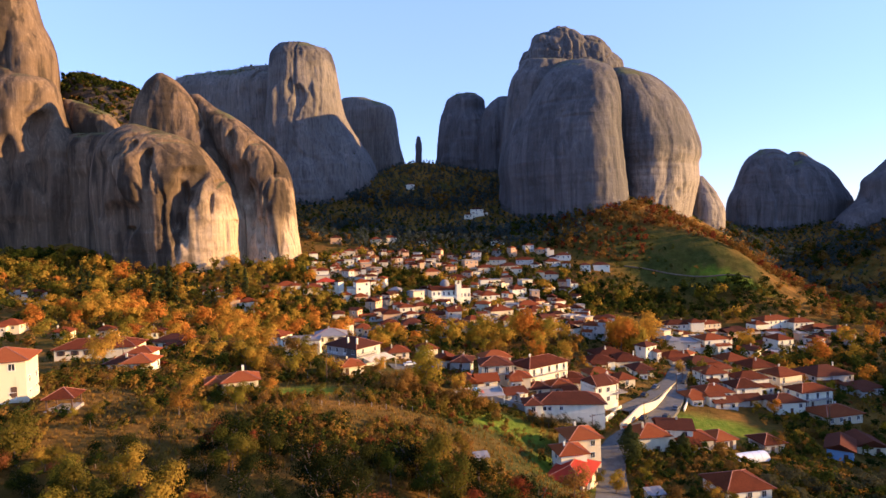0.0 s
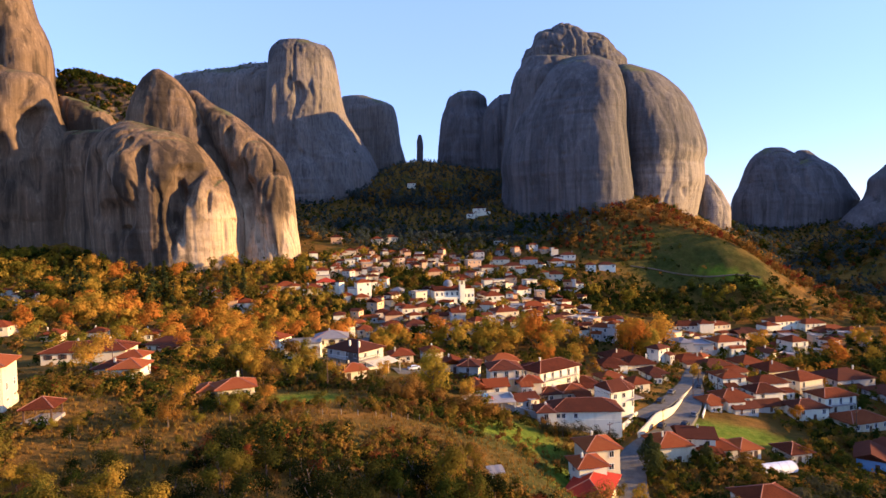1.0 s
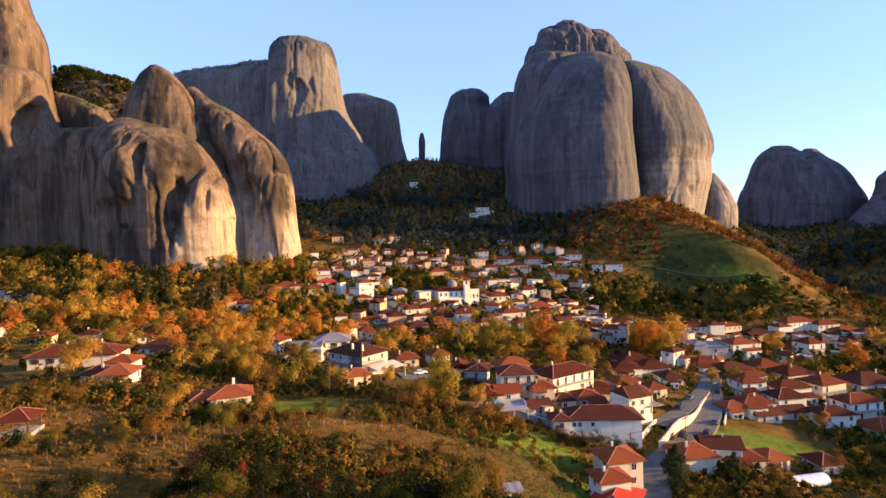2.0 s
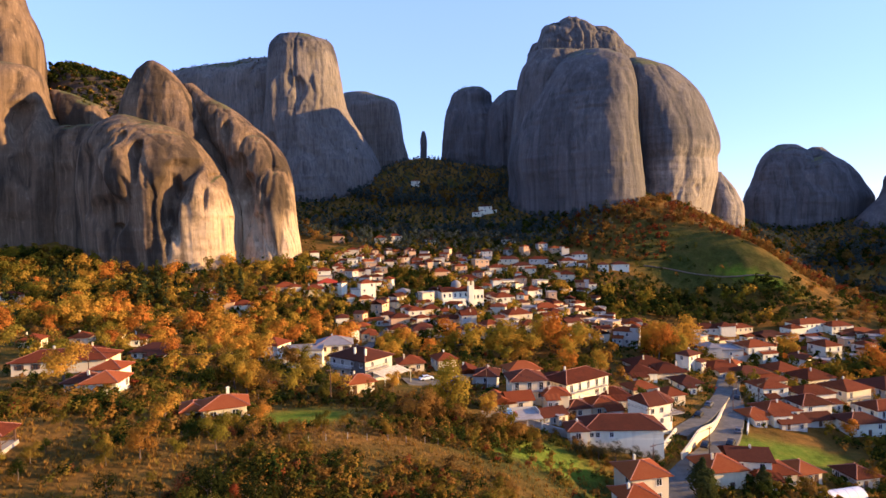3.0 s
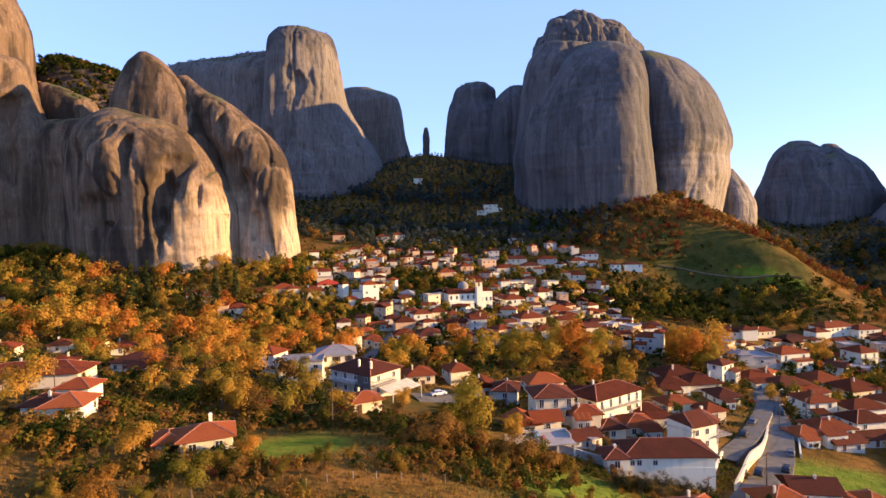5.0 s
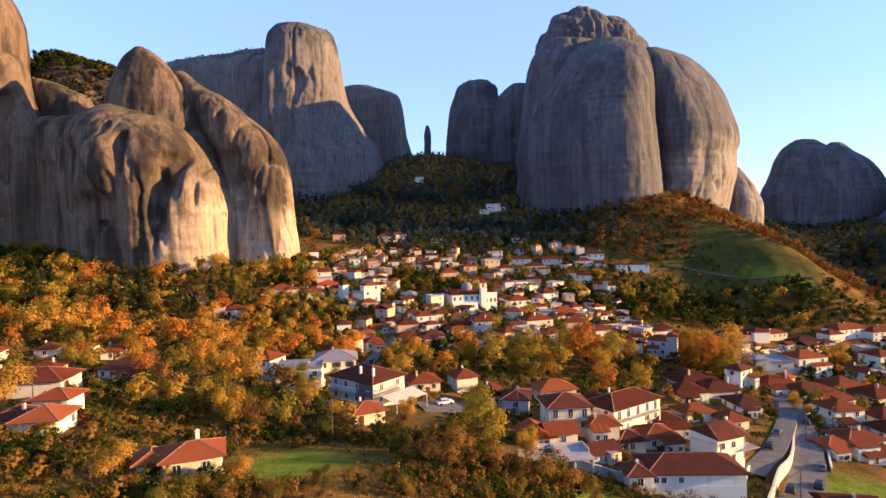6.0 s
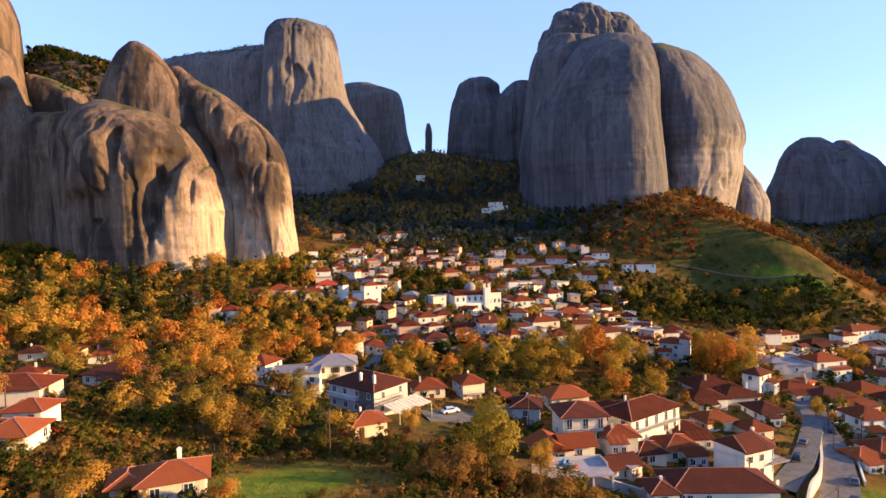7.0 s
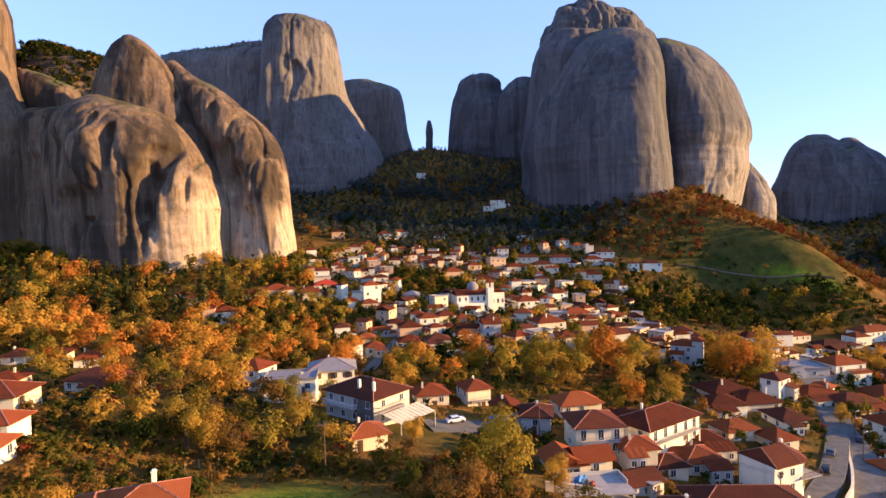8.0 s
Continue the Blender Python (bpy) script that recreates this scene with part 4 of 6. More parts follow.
house(-75, 467, 10, 8.7, 7.8, 2, 4.9, CREAM, TILE)
house(-68, 485, 15, 10.0, 9.0, 1.6, 3.6, OCHRE, TILE)
house(-98, 439, 15, 6.2, 7.5, 2, 5.3, WHITE, TILE)
house(-82, 449, 10, 8.6, 7.8, 1.5, 3.8, CREAM, TILE_NEW)
house(-69, 426, 12, 6.8, 7.5, 2, 5.1, WHITE, TILE, "flat")
house(-56, 421, 12, 7.1, 7.5, 2.3, 5.8, OCHRE, TILE, "flat")
house(-81, 387, 10, 8.5, 7.6, 2, 4.6, WHITE, TILE)
house(-79, 380, 10, 8.6, 7.8, 1.6, 3.3, CREAM, TILE, "flat")
house(-76, 373, 12, 11.4, 10.3, 1.2, 2.2, CREAM, TILE_RED)
house(-91, 355, 20, 6.2, 7.5, 2, 4.3, CREAM, TILE)
house(-81, 359, 12, 11.5, 10.0, 1.5, 2.9, CREAM, TILE)
house(-57, 361, 10, 6.5, 7.5, 2, 4.8, WHITE, TILE, "flat")
house(-51, 360, 22, 8.7, 7.9, 4, 9.8, WHITE, TILE_NEW)
house(-51, 354, 15, 8.1, 7.5, 1.5, 3.0, OCHRE, TILE)
house(-60, 353, 12, 7.1, 7.5, 1.5, 3.1, WHITE, TILE)
house(-43, 348, -10, 10.3, 9.0, 1.2, 2.8, WHITE, TILE)
house(-57, 312, 12, 6.2, 7.5, 2, 5.2, WHITE, TILE_OLD)
house(-22, 330, 18, 8.8, 7.9, 2, 5.1, WHITE, TILE)
house(-14, 340, 16, 8.6, 7.7, 1.5, 4.0, CREAM, TILE)
house(-36, 326, 10, 7.1, 7.5, 1.5, 3.7, CREAM, TILE)
house(-29, 314, 12, 9.3, 8.4, 2, 5.6, OCHRE, TILE)
house(-46, 303, 10, 7.8, 7.5, 1.4, 3.6, CREAM, TILE_NEW)
house(-28, 296, 12, 9.4, 8.5, 1.4, 3.9, CREAM, TILE)
house(-41, 288, 14, 6.8, 7.5, 1.4, 4.1, CREAM, TILE)
house(-24, 281, 14, 10.0, 9.0, 1.4, 3.9, CREAM, TILE)
house(-17, 296, 10, 9.4, 8.5, 1.5, 4.3, CREAM, TILE_OLD)
house(-6, 340, 12, 7.1, 7.5, 1.2, 3.1, OCHRE, TILE)
house(-7, 306, 14, 6.2, 7.5, 1.5, 4.2, CREAM, TILE)
house(-9, 427, 14, 11.9, 10.7, 2.4, 5.4, OCHRE, TILE_NEW)
house(5, 448, 15, 9.1, 8.2, 2, 4.4, OCHRE, TILE)
house(21, 461, 15, 10.8, 9.0, 2.4, 5.5, OCHRE, TILE, "flat")
house(7, 468, 12, 7.8, 7.5, 1.2, 2.3, WHITE, TILE)
house(33, 455, 10, 14.0, 10.0, 1.6, 3.1, CREAM, TILE)
house(10, 428, 10, 14.8, 10.0, 1.4, 2.7, CREAM, TILE)
house(29, 423, 10, 6.2, 7.5, 2, 4.6, WHITE, TILE)
house(37, 429, 15, 8.5, 7.7, 1.5, 3.1, WHITE, TILE, "flat")
house(60, 428, 20, 8.3, 7.5, 2.6, 6.0, WHITE, TILE, "flat")
house(52, 413, 15, 10.6, 9.5, 2, 4.7, WHITE, TILE)
house(29, 380, 15, 12.1, 10.9, 2.2, 5.5, WHITE, TILE)
house(21, 411, -10, 6.9, 7.5, 1.5, 3.6, WHITE, TILE)
house(32, 404, 15, 6.2, 7.0, 1.8, 4.4, CREAM, TILE)
house(40, 376, 15, 8.4, 7.6, 1.6, 4.2, CREAM, TILE_OLD)
house(53, 369, 10, 14.7, 10.0, 1.5, 3.8, WHITE, TILE_NEW)
house(30, 322, 18, 13.2, 11.0, 2, 5.5, CREAM, TILE)
house(23, 343, -12, 8.3, 7.5, 2, 5.7, CREAM, TILE)
house(7, 335, 15, 10.0, 9.0, 1.5, 4.1, CREAM, TILE_OLD)
house(31, 287, 14, 7.8, 7.5, 1.6, 4.7, CREAM, TILE)
house(37, 291, 20, 6.2, 7.5, 1.6, 4.7, CREAM, TILE)
house(74, 378, 22, 13.3, 10.0, 1.6, 3.9, CREAM, TILE)
house(62, 367, -8, 11.8, 10.0, 1.2, 3.3, GREY, TILE)
house(82, 447, -5, 11.9, 10.0, 2, 3.6, CREAM, TILE)
house(112, 459, -8, 7.6, 7.5, 2, 3.1, WHITE, TILE_OLD)
house(125, 461, -5, 12.2, 9.0, 1.8, 2.2, WHITE, TILE_OLD)
house(98, 463, -8, 6.2, 7.5, 1.5, 2.2, WHITE, TILE)
house(98, 475, -8, 11.9, 9.0, 1.3, 2.2, WHITE, TILE_OLD)
house(96, 433, 8, 6.2, 7.5, 2, 4.3, WHITE, TILE_OLD)
house(95, 337, -15, 8.2, 7.5, 2.2, 6.8, WHITE, TILE_OLD)
house(58, 297, 5, 6.7, 7.5, 1, 2.8, WHITE, TILE, "flat")
house(66, 471, -8, 13.9, 9.0, 1.5, 2.5, GREY, TILE)
house(43, 472, -6, 16.0, 9.0, 1.5, 2.8, CREAM, TILE_OLD)
house(52, 462, 6, 14.1, 9.0, 1.4, 2.2, CREAM, TILE_OLD)
house(87, 467, 5, 12.2, 9.0, 1.5, 2.2, GREY, TILE)
house(-17, 520, -5, 8.1, 7.5, 1.5, 3.2, WHITE, TILE_OLD)
house(47, 516, -5, 8.8, 8.0, 1.5, 2.9, WHITE, TILE_OLD)
house(-66, 458, 10, 6.2, 7.5, 1.3, 3.2, WHITE, TILE)
house(-46, 445, 10, 7.2, 7.5, 1.5, 3.6, CREAM, TILE)
house(-54, 458, 10, 6.2, 7.5, 1.6, 3.9, OCHRE, TILE)
house(-88, 414, 10, 6.2, 7.5, 1.5, 3.4, WHITE, TILE, "flat")
house(-76, 407, 10, 6.2, 7.5, 1.5, 3.7, WHITE, TILE)
house(-49, 396, 10, 6.6, 7.5, 1.6, 3.9, CREAM, TILE)
house(-41, 388, -10, 6.2, 7.5, 2, 5.2, WHITE, TILE)
house(-61, 403, 10, 8.4, 7.5, 1.4, 3.2, CREAM, TILE)
house(-31, 375, -20, 8.1, 7.5, 1, 2.2, GREY, SLATE)
house(-241, 325, 10, 7.8, 7.5, 1.5, 3.8, WHITE, TILE)
house(-221, 313, 12, 9.1, 8.2, 2, 5.6, WHITE, TILE)
house(-181, 242, 12, 9.0, 8.1, 1.5, 4.2, CREAM, TILE_NEW)
house(-108, 319, 15, 9.7, 8.7, 2, 4.9, WHITE, TILE)
house(-137, 344, 12, 6.2, 7.5, 1.3, 2.9, WHITE, TILE)
house(-128, 341, 12, 11.7, 9.0, 1.3, 2.7, CREAM, TILE)
house(-106, 350, 12, 10.9, 9.0, 1.3, 2.4, CREAM, TILE)
house(-97, 357, 14, 12.1, 10.0, 1.5, 2.7, OCHRE, TILE_NEW)

# houses at the street and on the ledge
def chimney_on(h, u, v, z0, z1, mat):
    bm = bmesh.new()
    box(bm, -0.27, 0.27, -0.27, 0.27, z0, z1, 0.02)
    box(bm, -0.34, 0.34, -0.34, 0.34, z1, z1 + 0.1)
    box(bm, -0.18, 0.18, -0.18, 0.18, z1 + 0.1, z1 + 0.28)
    part("chimney", bm, mat, h, "white plastered chimney", pose(u, v, 0))


def railed_balcony(h, u0, u1, v0, v1, z, rail):
    """A slab with a rail along its outer sides."""
    bm = bmesh.new()
    box(bm, u0, u1, v0, v1, z - 0.18, z, 0.02)
    b = part("balcony", bm, CONCRETE, h, "projecting concrete balcony")
    bm = bmesh.new()
    for k in range(int((u1 - u0) / 0.3) + 1):
        u = u0 + 0.03 + k * 0.3
        box(bm, u - 0.015, u + 0.015, v0 + 0.03, v0 + 0.06, z, z + 0.95)
    for k in range(int((v1 - v0) / 0.3) + 1):
        v = v0 + 0.03 + k * 0.3
        box(bm, u1 - 0.06, u1 - 0.03, v - 0.015, v + 0.015, z, z + 0.95)
    box(bm, u0, u1, v0, v0 + 0.08, z + 0.95, z + 1.02)
    box(bm, u1 - 0.08, u1, v0 + 0.08, v1, z + 0.95, z + 1.02)
    part("railing", bm, rail, b)


def fan_house(x, y, yaw, top):
    """A corner house whose street front swings round in a curve under a fan-shaped roof."""
    z0 = float(height(x + 5, y + 2)) - 1.5
    H = top - z0
    FOOTPRINTS.append((x + 3.5, y + 5.5, 6.0))
    h = thing("house", "white corner house with rounded front and dark tile roof", "house", pose(x, y, z0, 0, 0, yaw), "village houses")
    rim = [(0, 0), (6.2, 0)] + [(6.2 + 4.4 * math.sin(a), 4.4 - 4.4 * math.cos(a)) for a in (0.31, 0.63, 0.94, 1.26, 1.57)] + [(10.6, 7.6), (0, 7.6)]
    bm = bmesh.new()
    lo, hi = ([bm.verts.new((u, v, z)) for u, v in rim] for z in (0, H))
    n = len(rim)
    for i in range(n):
        bm.faces.new((lo[i], lo[(i + 1) % n], hi[(i + 1) % n], hi[i]))
    bm.faces.new(lo[::-1]), bm.faces.new(hi)
    part("wall", bm, WHITE, h)
    cx, cy = 5.0, 3.8
    out = [(cx + (u - cx) * (1.08 if u > 0.5 else 1.0), cy + (v - cy) * 1.14) for u, v in rim]
    bm = bmesh.new()
    apex = [bm.verts.new((1.2, 3.8, H + 2.3)), bm.verts.new((6.4, 3.9, H + 2.5))]
    under, eave = ([bm.verts.new((u, v, H + dz)) for u, v in out] for dz in (-0.12, 0.1))
    for i in range(n):
        j = (i + 1) % n
        bm.faces.new((under[i], under[j], eave[j], eave[i]))
        p, q = (apex[0] if i in (0, n - 1) else apex[1]), (apex[0] if j in (0, n - 1) else apex[1])
        bm.faces.new((eave[i], eave[j], q) if p is q else (eave[i], eave[j], q, p))
    bm.faces.new(under[::-1])
    roof = part("roof", bm, TILE_OLD, h)
    for i in (0, 1, 3, 5, n - 2, n - 1):
        q = Vector((1.2, 3.8, H + 2.3)) if i in (0, n - 1) else Vector((6.4, 3.9, H + 2.5))
        part("ridge_tiles", cap_run(q, Vector((*out[i], H + 0.1))), RIDGE_CAP, roof, "pale mortared ridge tiles")
    for zc in (H - 1.5, H - 4.3):
        for u in (1.6, 4.6):
            add_window(h, pose(u, 0, zc), 1.05, 1.3, False, True)
        for a in (0.47, 1.1):
            add_window(h, pose(6.2 + 4.36 * math.sin(a), 4.4 - 4.36 * math.cos(a), zc, 0, 0, math.degrees(a)), 1.05, 2.05, False, True)
    chimney_on(h, 8.2, 5.2, H - 0.2, H + 2.2, WHITE)
    railed_balcony(h, 6.6, 11.4, -0.9, 4.0, H - 2.9, WOOD)


fan_house(45.2, 174.0, 22, 11.0)
HOTEL = house(-30.8, 194.0, -38, 14.4, 10.8, 2, 7.6, GREY, TILE_OLD, near=True, eaves_at=21.8, windows=(4, 2, 0))
NEAR_HOUSE = house(-48.7, 136.8, 21, 7.6, 6.2, 2, 5.2, CREAM, TILE_NEW, near=True, eaves_at=25.6, windows=(2, 1, 0))
house(-54.6, 136.4, 23, 3.6, 5.4, 1, 4.0, CREAM, TILE_NEW, near=True, eaves_at=25.1, windows=(1, 0, 0))
house(31.9, 195.7, 34.6, 17.5, 9, 2, 7.3, WHITE, TILE, chimney=True, balcony=True, near=True)
house(35.2, 164.6, -2, 18, 8.5, 1, 5.5, WHITE, TILE_OLD, near=True, windows=((-7.6, -6.2, -3.0), 1, 1))
house(24.2, 162.4, 0, 4.2, 5.5, 1.2, 3.5, WHITE, TILE_OLD, windows=(1, 0, 0))

_H = 21.8 - HOTEL.location.z
# stone panel whose dark tone also paints in the shade on this wall
SHADED_STONE = plain("shaded_stone_cladding", (0.12, 0.105, 0.09), 0.9, 0, 0.35, 0.8)
_bm = bmesh.new()
box(_bm, 1.6, 7.2, -5.47, -5.4, 0, _H - 0.25)
part("shaded_cladding", _bm, SHADED_STONE, HOTEL, "stone-clad wall panel darkened for the shade on it")
railed_balcony(HOTEL, -7.0, 2.4, -6.7, -5.41, _H - 2.75, FRAME_WHITE)
railed_balcony(HOTEL, 7.21, 8.5, -5.2, 2.6, _H - 2.7, WOOD)
for _u, _v in ((1.2, -3.4), (5.2, -3.2)):
    chimney_on(HOTEL, _u, _v, _H - 0.3, _H + 2.5, WHITE)
_H = 25.6 - NEAR_HOUSE.location.z
chimney_on(NEAR_HOUSE, 0.6, 1.2, _H, _H + 2.3, WHITE)
railed_balcony(NEAR_HOUSE, -3.6, 5.2, -4.3, -3.11, _H - 2.85, FRAME_WHITE)

# houses between, smaller and closer together up the village
for _i in range(1500):
    if _rng.random() < 0.72:
        _x, _y = _rng.uniform(-98, 95), _rng.uniform(275, 492)
        _ok = abs(_x + 5 - 0.12 * (_y - 380)) < 102 - 0.12 * abs(_y - 340) and not (-45 < _x < 6 and 382 < _y < 436) and not (_x < -52 and _y < 352)
    else:
        _x, _y = _rng.uniform(70, 255), _rng.uniform(205, 400)
        _ok = 225 + 0.55 * (_x - 70) < _y < 290 + 0.5 * (_x - 70)
    _s = _rng.choice((1, 1.5, 2, 2, 2.6))
    _w, _d = _rng.uniform(4.2, 8.6), _rng.uniform(4.5, 7.6)
    if not _ok or math.hypot(_x - 82, _y - 257) < 15 or any(math.hypot(_x - fx, _y - fy) < fr + 0.5 * math.hypot(_w, _d) - 0.5 for fx, fy, fr in FOOTPRINTS):
        continue
    if len(FOOTPRINTS) > 330:
        break
    house(round(_x), round(_y), _rng.gauss(12, 20), _w, _d, _s, _s * 2.5, _rng.choice((WHITE, CREAM, OCHRE, OCHRE, GREY, GREY)), _rng.choice((TILE, TILE, TILE_OLD, TILE_OLD, TILE_NEW)), _rng.choice(("hip", "hip", "gable", "gable", "flat")))

# ---- trees ----
def crown_arrays(seed, wide, tall, clumps, leaves, leaf, shape="round"):
    """Leaf sprays gathered in clumps; base of the crown at z = 0. Returns corners (n, 3, 3)."""
    r = np.random.RandomState(seed)
    if shape == "cypress":
        t = r.rand(clumps) ** 0.8
        rad = 0.5 * wide * np.minimum(1, (1 - t) * 2.2) * (0.55 + 0.45 * np.minimum(1, t * 6))
        a = r.rand(clumps) * 2 * math.pi
        C = np.stack([rad * 0.6 * np.cos(a), rad * 0.6 * np.sin(a), t * tall], -1)
        R = np.maximum(0.35, rad * 0.6)
    else:
        v = r.randn(clumps, 3)
        v /= np.linalg.norm(v, axis=1)[:, None]
        v[:, 2] = np.where(v[:, 2] < -0.35, -v[:, 2], v[:, 2])
        k = r.uniform(0.3, 1.0, clumps)[:, None]
        lobes = 4 + seed % 3
        a = 2 * math.pi * (np.arange(lobes) + 0.7 * r.rand(lobes)) / lobes
        far = r.uniform(0.15, 0.33, lobes) * wide
        L = np.stack([far * np.cos(a), far * np.sin(a), tall * (0.27 + 0.46 * r.permutation(lobes) / (lobes - 1))], -1)
        own = r.randint(0, lobes, clumps)
        C = L[own] + v * k * np.array([0.21 * wide, 0.21 * wide, 0.24 * tall]) * r.uniform(0.8, 1.25, lobes)[own][:, None]
        R = r.uniform(0.13, 0.26, clumps) * wide
    i = r.randint(0, clumps, leaves)
    d = r.randn(leaves, 3)
    d /= np.linalg.norm(d, axis=1)[:, None]
    d[:, 2] = np.where((d[:, 2] < -0.3) & (r.rand(leaves) < 0.7), -d[:, 2], d[:, 2])
    P = C[i] + d * (R[i] * (0.66 + 0.4 * r.rand(leaves)))[:, None]
    P[:, 2] = np.maximum(P[:, 2], 0.02 * tall)
    out = P - np.array([0, 0, 0.38 * tall])
    out /= np.linalg.norm(out, axis=1)[:, None] + 1e-6
    n = 0.6 * d + 0.6 * out + 0.2 * r.randn(leaves, 3)
    n /= np.linalg.norm(n, axis=1)[:, None]
    u = np.cross(n, r.randn(leaves, 3))
    u /= np.linalg.norm(u, axis=1)[:, None]
    w = np.cross(n, u)
    s = (leaf * r.uniform(0.6, 1.25, leaves))[:, None]
    return np.stack([P + s * u, P + s * (0.8 * w - 0.5 * u), P - s * (0.8 * w + 0.5 * u)], 1)


def leaves_mesh(name, Q, mat):
    """One crown's leaves, or a list of plants joined, each with a tone of its own."""
    plants = Q if isinstance(Q, list) else None
    Q = np.concatenate(Q) if plants else Q
    n = Q.size // 9
    me = mesh_from(name, Q.reshape(-1, 3), np.arange(n * 3).reshape(-1, 3))
    if plants:
        tone = np.random.RandomState(n % 9973).rand(len(plants))
        me.attributes.new("tone", "FLOAT", "POINT").data.foreach_set("value", np.repeat(tone, [p.size // 3 for p in plants]).astype(np.float32))
    me.materials.append(mat)
    return me


def trunk_mesh(seed, tall, thick, limbs):
    """A tapered trunk that bends a little, with limbs."""
    r = random.Random(seed)
    bm = bmesh.new()

    def tube(p, q, r0, r1, n=6, steps=4):
        bend = Vector((r.uniform(-1, 1), r.uniform(-1, 1), 0)) * (q - p).length * 0.08
        old = None
        for k in range(steps + 1):
            t = k / steps
            c = p.lerp(q, t) + bend * math.sin(math.pi * t)
            rr = r0 + (r1 - r0) * t
            ring = [bm.verts.new(c + Vector((math.cos(a) * rr, math.sin(a) * rr, 0))) for a in (2 * math.pi * i / n for i in range(n))]
            if old:
                for i in range(n):
                    bm.faces.new((old[i], old[(i + 1) % n], ring[(i + 1) % n], ring[i]))
            old = ring
        bm.faces.new(old)

    tube(Vector((0, 0, -0.6)), Vector((0, 0, tall * 0.7)), thick, thick * 0.35)
    for k in range(limbs):
        a = 2 * math.pi * (k + r.random() * 0.6) / limbs
        s = Vector((0, 0, tall * r.uniform(0.28, 0.5)))
        tube(s, s + Vector((math.cos(a) * tall * 0.28, math.sin(a) * tall * 0.28, tall * r.uniform(0.2, 0.35))), thick * 0.45, thick * 0.12, 5, 3)
    me = bpy.data.meshes.new("trunk")
    bm.to_mesh(me), bm.free()
    me.materials.append(BARK)
    return me


KINDS = {  # material, width, height, share of bare trunk, label, category, shape
    "orange": (LEAF_ORANGE, 9.5, 11.0, 0.06, "broad plane tree in orange autumn leaf", "tree", "round"),
    "yellow": (LEAF_YELLOW, 7.5, 9.0, 0.05, "leafy tree turning yellow-green", "tree", "round"),
    "green": (LEAF_GREEN, 5.6, 6.6, 0.03, "dense dark green evergreen oak", "tree", "round"),
    "oak": (LEAF_OAK, 6.2, 7.6, 0.03, "bushy oak with olive-brown autumn leaves", "tree", "round"),
    # stands for the dark far woods, with haze painted into the leaf
    "pine": (LEAF_HAZED, 5.0, 7.5, 0.05, "grey-green hillside tree with distance haze in its leaf colour", "tree", "round"),
    "brown": (LEAF_BROWN, 6.0, 6.5, 0.05, "thin tree with brown dry leaves", "tree", "round"),
    "rust": (LEAF_RUST, 5.0, 5.5, 0.05, "small tree in rust-red autumn leaf", "tree", "round"),
    "olive": (LEAF_OLIVE, 4.2, 4.2, 0.18, "round silvery olive tree", "olive tree", "round"),
    "conifer": (CYPRESS, 5.6, 10.0, 0.03, "dark conical garden conifer", "tree", "cypress"),
    "cypress": (CYPRESS, 2.6, 13.0, 0.03, "slim dark green cypress", "cypress", "cypress"),
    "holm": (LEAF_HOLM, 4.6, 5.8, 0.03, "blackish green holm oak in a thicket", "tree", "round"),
}
PROTO = {}
for _k, (_m, _w, _t, _b0, _l, _c, _sh) in KINDS.items():
    for _n in range(3):
        _seed = 31 * len(PROTO) + 7
        _thin = 0.6 if _k in ("brown",) else 1.0
        _Q = crown_arrays(_seed, _w, _t * (1 - _b0), 34 if _sh == "round" else 60, int((3300 if _w > 5 else 1900) * _thin), 0.026 * _w if _sh == "round" else 0.3, _sh)
        PROTO[_k, _n] = leaves_mesh("crown", _Q, _m), trunk_mesh(_seed, _t, 0.028 * _t if _sh == "round" else 0.15, 5 if _sh == "round" else 0)
LOW = {}
for _k, (_m, _w, _t, _b0, _l, _c, _sh) in KINDS.items():
    LOW[_k] = [crown_arrays(900 + 13 * _n + len(LOW), _w, _t * (1 - _b0), 18 if _sh == "round" else 26, 176, 0.094 * _w if _sh == "round" else 0.6, _sh) + np.array([0, 0, _t * _b0]) for _n in range(4)]
FAR = {}
for _k, (_m, _w, _t, _b0, _l, _c, _sh) in KINDS.items():
    FAR[_k] = [crown_arrays(400 + 17 * _n + len(FAR), _w, _t * (1 - _b0), 10 if _sh == "round" else 26, 66, 0.148 * _w if _sh == "round" else 0.8, _sh) + np.array([0, 0, _t * _b0]) for _n in range(4)]
MIDDLE = {}
for _k, (_m, _w, _t, _b0, _l, _c, _sh) in KINDS.items():
    MIDDLE[_k] = [crown_arrays(700 + 17 * _n + len(MIDDLE), _w, _t * (1 - _b0), 36 if _sh == "round" else 40, 820, 0.048 * _w if _sh == "round" else 0.4, _sh) + np.array([0, 0, _t * _b0]) for _n in range(4)]
CLOSE = {}
for _k, (_m, _w, _t, _b0, _l, _c, _sh) in KINDS.items():
    CLOSE[_k] = [crown_arrays(300 + 17 * _n + len(CLOSE), _w, _t * (1 - _b0), 40 if _sh == "round" else 50, 1200, 0.040 * _w if _sh == "round" else 0.32, _sh) + np.array([0, 0, _t * _b0]) for _n in range(4)]
_first = {}


